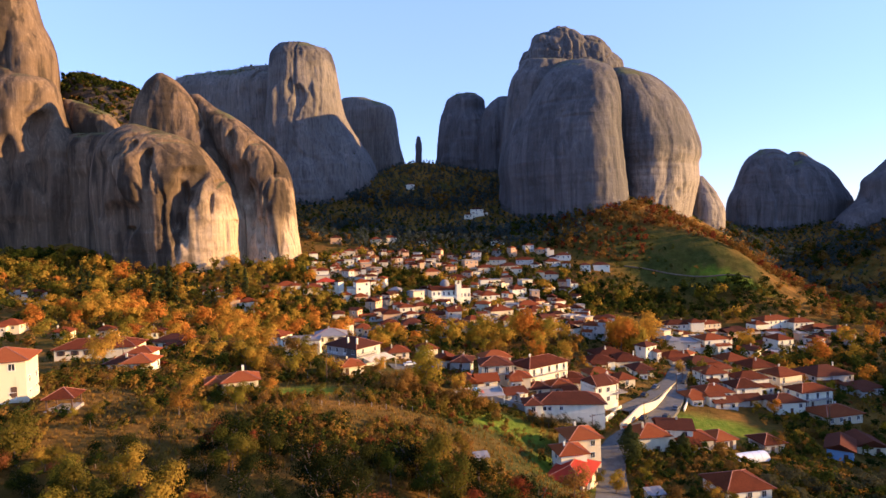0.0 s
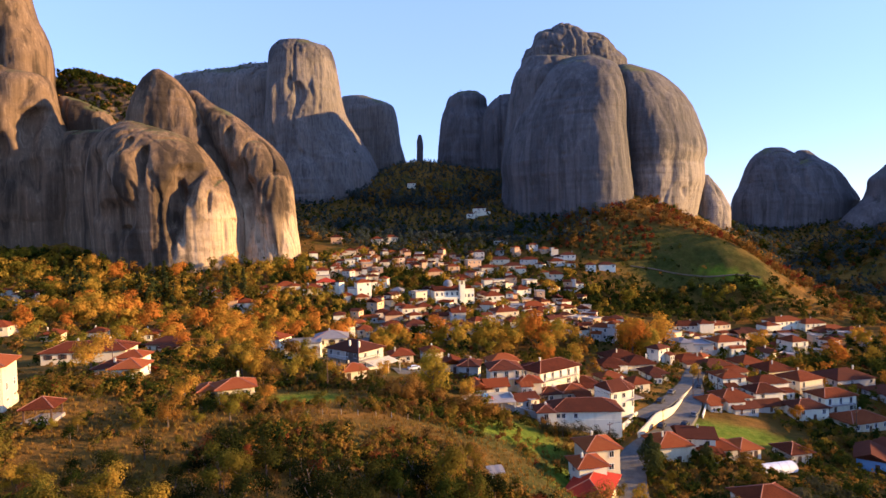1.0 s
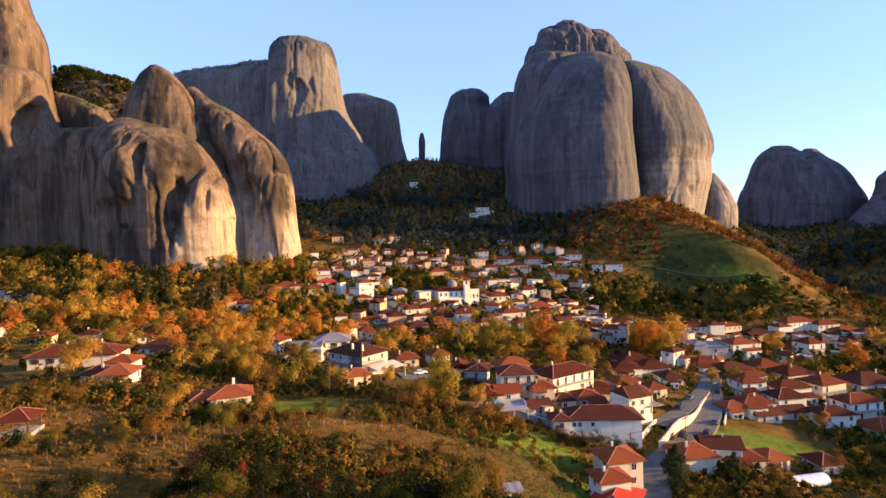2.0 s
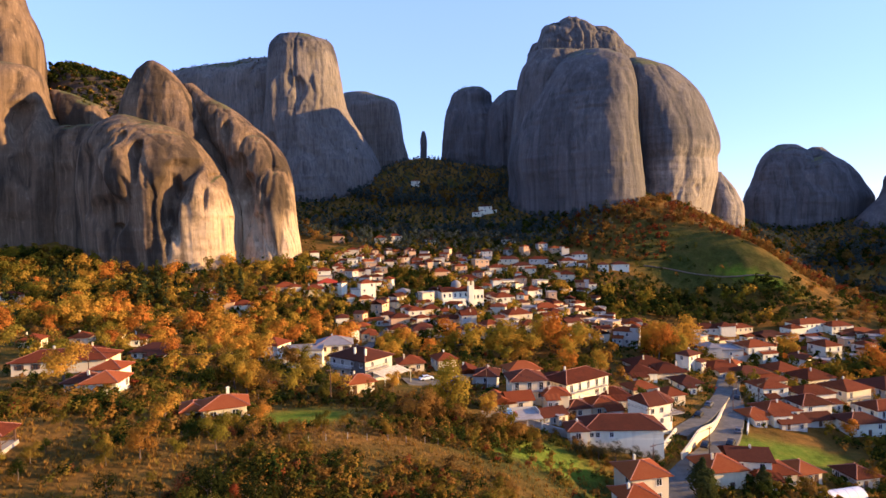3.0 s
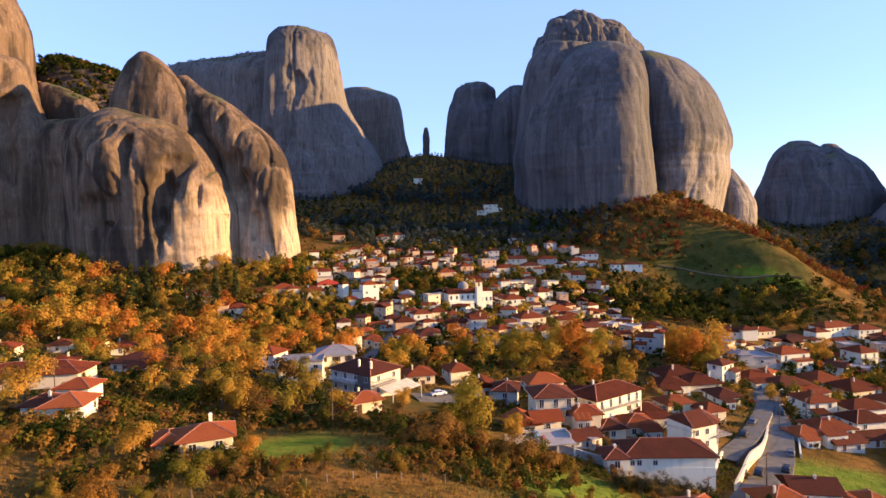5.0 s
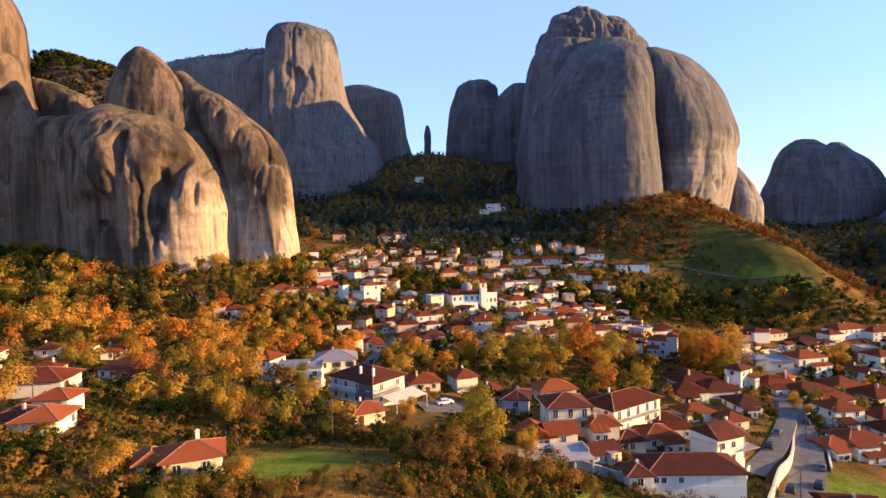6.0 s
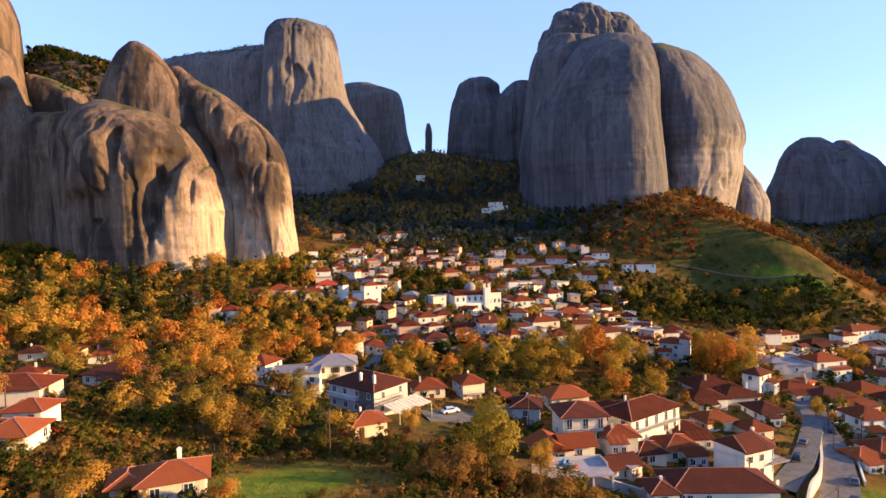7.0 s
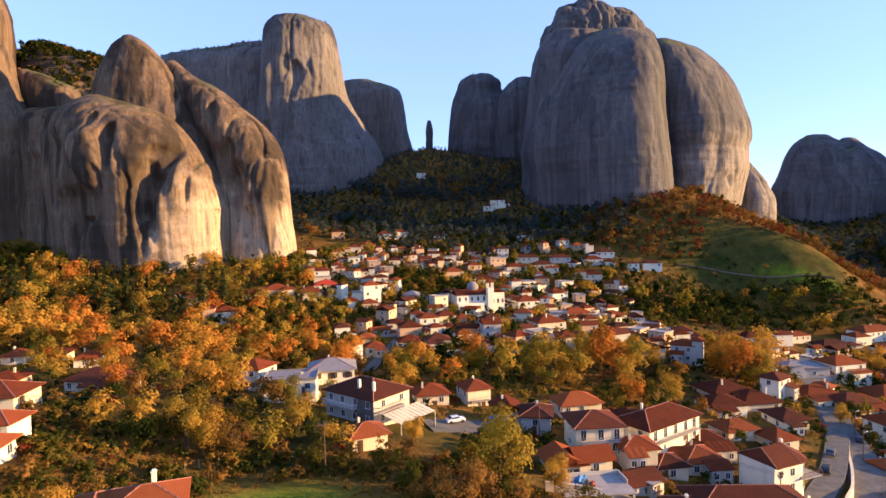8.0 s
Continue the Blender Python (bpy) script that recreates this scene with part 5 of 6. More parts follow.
def tree(kind, x, y, scale=1.0, turn=0.0, n=0):
    m_, w_, t_, b_, label, cat, sh = KINDS[kind]
    m = pose(x, y, float(height(x, y)) - 0.1, 0, 0, turn) @ Matrix.Scale(scale, 4)
    key = (kind, n)
    if key not in _first:
        ob = thing("tree" if cat != "cypress" else "cypress", label, cat, m, "trees of the valley")
        crown, trunk = PROTO[key]
        part("trunk", trunk, None, ob)
        part("crown", crown, None, ob, "", pose(0, 0, t_ * b_))
        _first[key] = ob
        return ob
    ob = copy_thing(_first[key], m)
    ob.scale = (scale, scale, scale)
    return ob


STUFF = {k: [] for k in KINDS}


def woods(kind, x, y, scale, turn, rng):
    near = max(KINDS[kind][1], 0.45 * KINDS[kind][2]) * scale / (y - 40)  # how large the crown looks from the valley's mouth
    Q = (CLOSE if near > 0.055 else MIDDLE if near > 0.03 else LOW if near > 0.0125 else FAR)[kind][rng.randrange(4)]
    c, s = math.cos(turn), math.sin(turn)
    R = np.array([[c, s, 0], [-s, c, 0], [0, 0, 1]])
    STUFF[kind].append((Q.reshape(-1, 3) * scale) @ R + np.array([x, y, float(height(x, y)) - 0.25]))


# where which trees stand: middle, half sizes, turn, spacing, kinds with shares
ZONES = [
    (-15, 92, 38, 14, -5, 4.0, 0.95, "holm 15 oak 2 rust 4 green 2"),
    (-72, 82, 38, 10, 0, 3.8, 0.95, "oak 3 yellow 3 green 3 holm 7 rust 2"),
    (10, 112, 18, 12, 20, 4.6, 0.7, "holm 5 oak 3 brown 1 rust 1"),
    (-75, 122, 34, 14, 5, 5.0, 0.22, "brown 3 oak 5 green 2"),
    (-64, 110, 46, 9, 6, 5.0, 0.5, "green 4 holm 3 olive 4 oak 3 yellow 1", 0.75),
    (-16, 136, 34, 15, 8, 3.0, 0.8, "brown 7 oak 5 green 2 rust 1", 0.8),
    (-20, 155, 36, 14, 10, 3.8, 0.85, "brown 5 oak 4 yellow 3 green 2", 0.5),
    (-50, 175, 26, 12, 10, 4.4, 0.9, "yellow 5 oak 4 green 5 brown 2", 0.7),
    (-66, 203, 28, 14, 10, 6.0, 0.8, "yellow 4 oak 3 green 3 brown 2 orange 2"),
    (-110, 225, 62, 24, -6, 7.5, 0.5, "yellow 3 green 3 brown 3 orange 2"),
    (-128, 258, 72, 22, -10, 6.6, 1.0, "orange 7 yellow 5 green 3 oak 3", 0.92),
    (12, 228, 40, 12, 0, 5.2, 0.8, "oak 4 yellow 5 green 2 orange 1 brown 1", 0.75),
    (-35, 262, 45, 16, 5, 7.0, 0.85, "green 3 yellow 3 brown 3 orange 2"),
    (24, 254, 40, 15, -5, 7.4, 1.0, "orange 6 yellow 6 oak 2 green 2", 1.1),
    (86, 260, 15, 9, 0, 8.0, 1.0, "orange 4 yellow 3 oak 1", 1.25),
    (-160, 318, 62, 12, 6, 4.4, 0.7, "cypress 4 oak 3 yellow 2", 1.2),
    (-150, 294, 74, 12, 4, 6.0, 0.95, "oak 5 orange 2 yellow 4 green 5", 0.75),
    (-190, 350, 120, 42, 10, 6.6, 0.97, "green 6 oak 8 yellow 5 orange 1"),
    (-290, 385, 80, 30, 0, 6.5, 0.95, "green 5 oak 4 yellow 4"),
    (-300, 300, 90, 60, 0, 8.0, 0.8, "green 4 oak 5 yellow 2 brown 2 orange 1"),
    (-110, 392, 36, 24, 0, 6.5, 0.9, "green 4 yellow 3 brown 1"),
    (110, 128, 42, 18, 10, 5.0, 0.85, "olive 9 green 1"),
    (60, 130, 24, 14, 10, 4.0, 0.8, "oak 3 green 5 brown 2 yellow 1", 0.5),
    (72, 151, 24, 4, 8, 3.4, 0.85, "green 5 oak 2 brown 1", 0.5),
    (120, 168, 55, 12, 8, 5.5, 0.6, "green 5 brown 3 oak 2", 0.6),
    (165, 262, 40, 18, 25, 6.5, 0.8, "orange 2 yellow 3 green 5 oak 3", 0.7),
    (200, 235, 50, 30, 20, 7.0, 0.8, "green 5 brown 3 orange 2"),
    (160, 412, 100, 24, 0, 6.0, 0.9, "oak 2 green 12 yellow 1", 1.2),
    (130, 505, 46, 36, -20, 5.0, 0.95, "rust 6 brown 6", 0.85),
    (162, 516, 44, 20, -14, 4.6, 0.95, "rust 6 brown 6", 0.95),
    (232, 474, 62, 7, -24, 4.2, 0.9, "rust 4 brown 7", 0.85),
    (266, 495, 100, 24, -38, 5.2, 0.95, "rust 4 brown 6 green 2"),
    (330, 400, 70, 60, -20, 6.5, 0.85, "brown 5 green 5 oak 2 rust 2"),
    (370, 715, 70, 16, 0, 5.0, 0.9, "rust 4 brown 6 green 2", 1.5),
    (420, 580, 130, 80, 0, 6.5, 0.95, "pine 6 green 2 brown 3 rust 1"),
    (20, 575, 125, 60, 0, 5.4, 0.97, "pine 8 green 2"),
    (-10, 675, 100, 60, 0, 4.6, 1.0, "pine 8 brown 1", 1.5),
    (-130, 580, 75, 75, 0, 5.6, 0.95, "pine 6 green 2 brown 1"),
    (-10, 400, 26, 14, 0, 5.5, 0.9, "green 6 yellow 2"),
    (75, 425, 26, 18, 0, 6.0, 0.7, "green 4 yellow 2"),
    (150, 458, 60, 30, -25, 5.0, 0.75, "green 10 brown 1"),
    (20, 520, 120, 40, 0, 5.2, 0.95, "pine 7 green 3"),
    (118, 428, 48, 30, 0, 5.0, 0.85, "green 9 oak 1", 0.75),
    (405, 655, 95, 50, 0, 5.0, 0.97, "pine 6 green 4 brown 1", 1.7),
    (-265, 400, 55, 22, 0, 5.5, 0.95, "green 6 oak 4 yellow 2"),
    (-84, 312, 34, 42, 0, 5.6, 0.95, "yellow 4 oak 5 green 5 brown 1 orange 2", 0.8),
    (-20, 410, 26, 26, 0, 4.6, 0.95, "green 6 oak 3 brown 2", 0.9),
    (0, 395, 108, 112, 0, 4.0, 0.75, "green 7 oak 4 yellow 1", 0.68),
    (0, 380, 110, 115, 0, 5.5, 0.7, "green 5 oak 3 yellow 2"),
    (122, 204, 52, 42, 15, 4.6, 0.85, "green 6 brown 3 oak 3 yellow 1", 0.55),
    (100, 168, 40, 10, 8, 3.6, 0.85, "green 7 brown 3 oak 3", 0.5),
    (185, 300, 80, 40, 25, 5.0, 0.85, "green 8 oak 3 brown 1 orange 1", 0.75),
    (130, 250, 95, 60, 20, 6.0, 0.6, "green 7 yellow 2 oak 3 brown 1", 0.65),
]
OPEN = [(84, 172, 18, 9, 10), (-34, 147, 15, 12, 10), (-12, 128, 20, 6, 12), (214, 452, 30, 11, -25), (14, 122, 9, 16, 30), (84, 181, 16, 8, 5), (-27, 180, 13, 7, 0), (8, 166, 11, 8, 0), (-38, 192, 10, 6, 0)]
ROAD_LINES = []


def clear_of(x, y, r, roads=True):
    if any(math.hypot(x - fx, y - fy) < fr + r for fx, fy, fr in FOOTPRINTS):
        return False
    for cx, cy, rx, ry, turn in OPEN:
        c, s = math.cos(radians(turn)), math.sin(radians(turn))
        u, v = (x - cx) * c + (y - cy) * s, -(x - cx) * s + (y - cy) * c
        if (u / rx) ** 2 + (v / ry) ** 2 < 1:
            return False
    return not roads or all(math.hypot(x - px, y - py) > pr + r for px, py, pr in ROAD_LINES)

# ---- road, wall ----
DIRT = plain("dirt", (0.16, 0.115, 0.07), 0.95, 0, 0.3, 0.8)

def polyline(points, step):
    """Even steps along a smooth line through the points."""
    P = [Vector((*p, 0)) for p in points]
    out = []
    for i in range(len(P) - 1):
        p0, p1, p2, p3 = P[max(i - 1, 0)], P[i], P[i + 1], P[min(i + 2, len(P) - 1)]
        n = max(1, int((p2 - p1).length / step))
        for k in range(n):
            t = k / n
            out.append(0.5 * (2 * p1 + (p2 - p0) * t + (2 * p0 - 5 * p1 + 4 * p2 - p3) * t ** 2 + (3 * p1 - p0 - 3 * p2 + p3) * t ** 3))
    return out + [P[-1]]


def smooth_z(line):
    z = [float(height(p.x, p.y)) for p in line]
    for _ in range(6):
        z = [(z[max(i - 1, 0)] + z[i] + z[min(i + 1, len(z) - 1)]) / 3 for i in range(len(z))]
    return z


def strip(name, points, half, lift, mat, label, kind="structure", thick=0.5):
    """A made surface along a line: top, sides and a bottom sunk in the ground."""
    line = polyline(points, 1.5)
    zs = smooth_z(line)
    bm = bmesh.new()
    old = None
    for i, p in enumerate(line):
        d = (line[min(i + 1, len(line) - 1)] - line[max(i - 1, 0)]).normalized()
        s = Vector((-d.y, d.x, 0))
        zl, zr = (max(float(height(*(p + s * k * half).xy)), zs[i]) for k in (1, -1))
        z = max(zl, zr, zs[i]) * 0.5 + 0.5 * zs[i] + lift
        ring = [bm.verts.new((*(p + s * half).xy, z)), bm.verts.new((*(p - s * half).xy, z)), bm.verts.new((*(p - s * half).xy, z - thick)), bm.verts.new((*(p + s * half).xy, z - thick))]
        if old:
            for a, b in ((0, 1), (1, 2), (3, 0)):
                bm.faces.new((old[b], old[a], ring[a], ring[b]))
        ROAD_LINES.append((p.x, p.y, half + 0.6))
        old = ring
    me = bpy.data.meshes.new(name)
    bm.to_mesh(me), bm.free()
    me.materials.append(mat)
    return tagged(new(name, me), label, name, kind=kind), line, zs


strip("road", [(30, 104), (36, 125), (40, 141), (45, 152), (52, 160), (61, 170), (71, 185), (81, 203), (88, 220), (96, 235), (107, 258), (120, 285)], 3.6, 0.35, ASPHALT, "grey asphalt village street", thick=1.5)
strip("upper_road", [(53.4, 175.4), (58.4, 181.4), (67.2, 191.4), (77, 204.4), (86.6, 218.6), (92, 229)], 2.4, 0.6, ASPHALT, "grey asphalt side street beside the wall", thick=1.5)
strip("plaza", [(-18, 190), (-10, 193), (-2, 196)], 4.0, 0.4, ASPHALT, "grey paved parking yard", thick=1.2)
strip("valley_lane", [(-40, 262), (-37, 290), (-33, 320), (-36, 350), (-30, 380)], 2.2, 0.3, ASPHALT, "narrow shaded village lane", thick=1.2)
strip("hill_track", [(144, 463), (163, 460), (183, 450), (202, 440), (231, 435)], 0.9, 0.25, DIRT, "narrow dirt track along the hill", thick=0.8)
WALL_LINE = [(49, 162), (53.6, 168), (58.8, 175), (65.6, 183), (72.6, 193), (78.8, 203), (83.6, 210)]


def wall_along(name, points, high, thick, mat, label, taper=False):
    line = polyline(points, 1.2)
    zs = smooth_z(line)
    bm = bmesh.new()
    old = None
    for i, p in enumerate(line):
        d = (line[min(i + 1, len(line) - 1)] - line[max(i - 1, 0)]).normalized()
        s = Vector((-d.y, d.x, 0)) * thick / 2
        f = i / len(line)
        h = high * ((0.28 + 0.72 * math.exp(-((f - 0.3) / 0.24) ** 2)) if taper else 1)
        if taper and f > 0.6:
            h = 0.22 * math.ceil(h / 0.22)  # stepped parapet
        ring = [bm.verts.new((*(p + s * k).xy, z)) for k, z in ((1, zs[i] - 1.2), (1, zs[i] + h), (-1, zs[i] + h), (-1, zs[i] - 1.2))]
        cop = [bm.verts.new((*(p + s * k).xy, zs[i] + h + z)) for k, z in ((1.35, 0), (1.35, 0.18), (-1.35, 0.18), (-1.35, 0))]
        if old:
            for o, r in ((old[0], ring), (old[1], cop)):
                for a in range(3):
                    bm.faces.new((o[a], o[a + 1], r[a + 1], r[a]))
                bm.faces.new((o[3], o[0], r[0], r[3]))
        else:
            bm.faces.new(ring), bm.faces.new(cop)
        old = ring, cop
    bm.faces.new(old[0][::-1]), bm.faces.new(old[1][::-1])
    me = bpy.data.meshes.new(name)
    bm.to_mesh(me), bm.free()
    me.materials.append(mat)
    for p in line[::2]:
        FOOTPRINTS.append((p.x, p.y, 1.2))
    return tagged(new(name, me), label, "wall", kind="structure")


wall_along("retaining_wall", WALL_LINE, 2.7, 0.4, CREAM, "cream rendered retaining wall between two streets", True)
wall_along("ramp_wall", [(46, 166), (50, 172), (54, 178)], 1.2, 0.35, WHITE, "white parapet wall beside the ramp")
wall_along("road_kerb_wall", [(76, 184), (81, 193), (86, 203)], 0.9, 0.3, WHITE, "low white roadside wall")
wall_along("terrace_wall", [(2, 164), (10, 165), (18, 164), (25, 162)], 1.6, 0.4, CONCRETE, "rough concrete terrace wall")

# ---- church ----
_cz = float(height(3, 372))
FOOTPRINTS.append((3, 372, 15))
church = thing("church", "large white village church with bell tower", "church", pose(3, 372, _cz - 1.5, 0, 0, 14))
_bm = bmesh.new()
box(_bm, -12.5, 5, -6, 6, 0, 9.5, 0.05)
box(_bm, 5, 12.5, -7, 7, 0, 10.5, 0.05)
box(_bm, -12.5, 5, -8.5, -6, 0, 5.5, 0.05)
part("wall", _bm, WHITE, church)
part("roof", roof_mesh(17.5, 12, "gable", 2.2, 0.3), TILE, church, "", pose(-3.75, 0, 9.5))
part("roof", roof_mesh(7.5, 14, "gable", 1.8, 0.3), TILE, church, "", pose(8.75, 0, 10.5))
_bm = bmesh.new()
box(_bm, -1.6, 1.6, -1.6, 1.6, 0, 13, 0.05)
for _sx in (-1.25, 1.25):
    for _sy in (-1.25, 1.25):
        box(_bm, _sx - 0.3, _sx + 0.3, _sy - 0.3, _sy + 0.3, 13, 15.6)
box(_bm, -1.75, 1.75, -1.75, 1.75, 15.6, 16, 0.03)
_tower = part("bell_tower", _bm, WHITE, church, "white square bell tower with open belfry", pose(4.5, -7.5, 0))
part("roof", roof_mesh(3.2, 3.2, "hip", 1.6, 0.3), TILE, _tower, "", pose(0, 0, 16))
_bm = bmesh.new()
bmesh.ops.create_uvsphere(_bm, u_segments=20, v_segments=10, radius=3.0, matrix=Matrix.Translation((0, 0, 1.6)))
bmesh.ops.create_cone(_bm, cap_ends=True, segments=20, radius1=3.0, radius2=3.0, depth=2.4, matrix=Matrix.Translation((0, 0, 0.4)))
part("dome", _bm, SLATE, church, "pale grey rounded dome", pose(-2, 1.5, 11.0))
for _f in range(2):
    for _i in range(5):
        add_window(church, pose(-11 + 3.2 * _i, -8.5 if _f == 0 else -6, 3.2 + 4.2 * _f), 1.05, 2.05, False, False)
for _i in range(3):
    add_window(church, pose(6.6 + 2.4 * _i, -7, 6.0), 1.05, 2.05, False, False)

# ---- other structures ----
def gazebo(x, y):
    z = float(height(x, y))
    FOOTPRINTS.append((x, y, 4.5))
    g = thing("gazebo", "open wooden gazebo with red tile roof", "gazebo", pose(x, y, z, 0, 0, 12))
    bm = bmesh.new()
    box(bm, -2.6, 2.6, -2.6, 2.6, -1.5, 0.25, 0.04)
    part("floor", bm, CONCRETE, g)
    for sx in (-2.2, 2.2):
        for sy in (-2.2, 2.2):
            bm = bmesh.new()
            box(bm, sx - 0.14, sx + 0.14, sy - 0.14, sy + 0.14, 0.25, 2.7, 0.02)
            part("post", bm, WOOD, g)
    ridge_caps(4.8, 4.8, 1.3, part("roof", roof_mesh(4.8, 4.8, "hip", 1.3, 0.5), TILE, g, "", pose(0, 0, 2.7)), 0.5)
    bm = bmesh.new()
    for sx in (-2.2, 2.2):
        box(bm, sx - 0.05, sx + 0.05, -2.1, 2.1, 0.95, 1.05)
    box(bm, -2.1, 2.1, 2.15, 2.25, 0.95, 1.05)
    part("railing", bm, WOOD, g)


gazebo(-75, 113)


def greenhouse(x, y, yaw, length, r):
    z = float(height(x, y))
    FOOTPRINTS.append((x, y, 5.0))
    g = thing("greenhouse", "small tunnel greenhouse of white plastic film", "greenhouse", pose(x, y, z, 0, 0, yaw))
    bm = bmesh.new()
    n, m = 12, 8
    rows = [[bm.verts.new((-length / 2 + length * i / m, -r * math.cos(math.pi * k / n), (r + 0.05 * (i % 2)) * math.sin(math.pi * k / n))) for k in range(n + 1)] for i in range(m + 1)]
    for i in range(m):
        for k in range(n):
            bm.faces.new((rows[i][k], rows[i + 1][k], rows[i + 1][k + 1], rows[i][k + 1]))
    bm.faces.new(rows[0]), bm.faces.new(rows[m][::-1])
    part("cover", bm, FRAME_WHITE, g)
    for i in range(0, m + 1, 2):
        bm = bmesh.new()
        u = -length / 2 + length * i / m
        for k in range(n):
            a0, a1 = math.pi * k / n, math.pi * (k + 1) / n
            q = [(u + du, -rr * math.cos(a), rr * math.sin(a)) for du, rr, a in ((-0.06, r + 0.1, a0), (0.06, r + 0.1, a0), (0.06, r + 0.1, a1), (-0.06, r + 0.1, a1))]
            bm.faces.new([bm.verts.new(v) for v in q])
        part("hoop", bm, METAL, g)


greenhouse(80.5, 152.5, 12, 9, 2.0)


def pergola(x, y, z, yaw, w, d, high):
    p = thing("pergola", "lean-to awning with white canvas strips", "awning", pose(x, y, z, 0, 0, yaw))
    FOOTPRINTS.append((x, y, 7))
    n = 9
    for i in range(n):
        bm = bmesh.new()
        u0, u1 = -w / 2 + w * i / n + 0.1, -w / 2 + w * (i + 1) / n - 0.1
        vs = [bm.verts.new(v) for v in ((u0, -d / 2, high - 1.0), (u1, -d / 2, high - 1.0), (u1, d / 2, high), (u0, d / 2, high), (u0, -d / 2, high - 0.94), (u1, -d / 2, high - 0.94), (u1, d / 2, high + 0.06), (u0, d / 2, high + 0.06))]
        for q in ((0, 3, 2, 1), (4, 5, 6, 7), (0, 1, 5, 4), (1, 2, 6, 5), (2, 3, 7, 6), (3, 0, 4, 7)):
            bm.faces.new([vs[k] for k in q])
        part("awning_strip", bm, CREAM, p)
    for u in (-w / 2 + 0.1, 0, w / 2 - 0.1):
        bm = bmesh.new()
        box(bm, u - 0.08, u + 0.08, -d / 2, -d / 2 + 0.16, -2, high - 1.0)
        part("post", bm, METAL, p)


pergola(-21.4, 187.0, 15.2, 51.5, 10.5, 5.0, 3.7)


def car(x, y, yaw, paint, label):
    z = float(height(x, y)) + 0.75
    c = thing("car", label, "car", pose(x, y, z, 0, 0, yaw), "cars on the street")
    bm = bmesh.new()
    prof = [(-2.1, 0.35), (-2.1, 0.85), (-1.5, 0.95), (-1.1, 1.42), (0.55, 1.45), (1.15, 0.98), (2.0, 0.85), (2.1, 0.35)]
    l, r = ([bm.verts.new((u, s * (0.85 if v < 1.1 else 0.66), v)) for u, v in prof] for s in (-1, 1))
    for i in range(len(prof)):
        j = (i + 1) % len(prof)
        bm.faces.new((l[i], l[j], r[j], r[i]))
    bm.faces.new(l[::-1]), bm.faces.new(r)
    bmesh.ops.recalc_face_normals(bm, faces=bm.faces)
    bmesh.ops.bevel(bm, geom=list(bm.edges), offset=0.06, segments=1, affect="EDGES")
    part("body", bm, paint, c)
    for s in (-1, 1):
        bm = bmesh.new()
        vs = [bm.verts.new((u, s * (0.80 if v < 1.1 else 0.70), v)) for u, v in ((-1.3, 1.02), (-1.02, 1.36), (0.5, 1.38), (0.95, 1.02))]
        ws = [bm.verts.new(v.co + Vector((0, s * 0.03, 0))) for v in vs]
        bm.faces.new(vs), bm.faces.new(ws)
        for i in range(4):
            bm.faces.new((vs[i], vs[(i + 1) % 4], ws[(i + 1) % 4], ws[i]))
        part("side_window", bm, PANE, c)
    for name, (u0, v0), (u1, v1) in (("rear_window", (-1.5, 0.98), (-1.12, 1.42)), ("windscreen", (1.13, 1.01), (0.58, 1.44))):
        bm = bmesh.new()
        side = 0.03 if u1 < u0 else -0.03
        vs = [bm.verts.new((u + k * side, s * wide, v + 0.03 * k)) for k in (0, 1) for u, s, v, wide in ((u0, -1, v0, 0.72), (u0, 1, v0, 0.72), (u1, 1, v1, 0.58), (u1, -1, v1, 0.58))]
        for q in ((0, 1, 2, 3), (7, 6, 5, 4), (0, 4, 5, 1), (1, 5, 6, 2), (2, 6, 7, 3), (3, 7, 4, 0)):
            bm.faces.new([vs[i] for i in q])
        bmesh.ops.recalc_face_normals(bm, faces=bm.faces)
        part(name, bm, PANE, c)
    for u in (-1.3, 1.3):
        for s in (-0.78, 0.78):
            bm = bmesh.new()
            bmesh.ops.create_cone(bm, cap_ends=True, segments=16, radius1=0.34, radius2=0.34, depth=0.22, matrix=Matrix.Rotation(math.pi / 2, 4, "X"))
            part("wheel", bm, TYRE, c, "", pose(u, s, 0.34))


TYRE = plain("tyre", (0.02, 0.02, 0.02), 0.9, 0, 0.2, 3)
PAINT_DARK, PAINT_GREY, PAINT_WHITE, PAINT_BLUE = (plain(n, c, 0.5, 0.0, 0.05, 1) for n, c in (("dark_paint", (0.018, 0.018, 0.02)), ("silver_paint", (0.10, 0.10, 0.105)), ("white_paint", (0.7, 0.7, 0.7)), ("blue_paint", (0.08, 0.14, 0.28))))
car(66, 191.5, 52, PAINT_DARK, "black hatchback driving on the side street")
car(73, 200.5, 52, PAINT_GREY, "dark silver car on the side street")
car(87, 211, 55, PAINT_DARK, "dark parked car at the roadside")
car(73, 183, 57, PAINT_GREY, "grey parked car by the low white wall")
car(66, 173, 53, PAINT_DARK, "black parked car at the street's edge")
car(58, 169.5, 53, PAINT_DARK, "dark parked car below the white wall")
car(-12, 194, 20, PAINT_WHITE, "white car parked in the concrete yard")
car(-4, 197, 70, PAINT_BLUE, "blue car parked in the concrete yard")


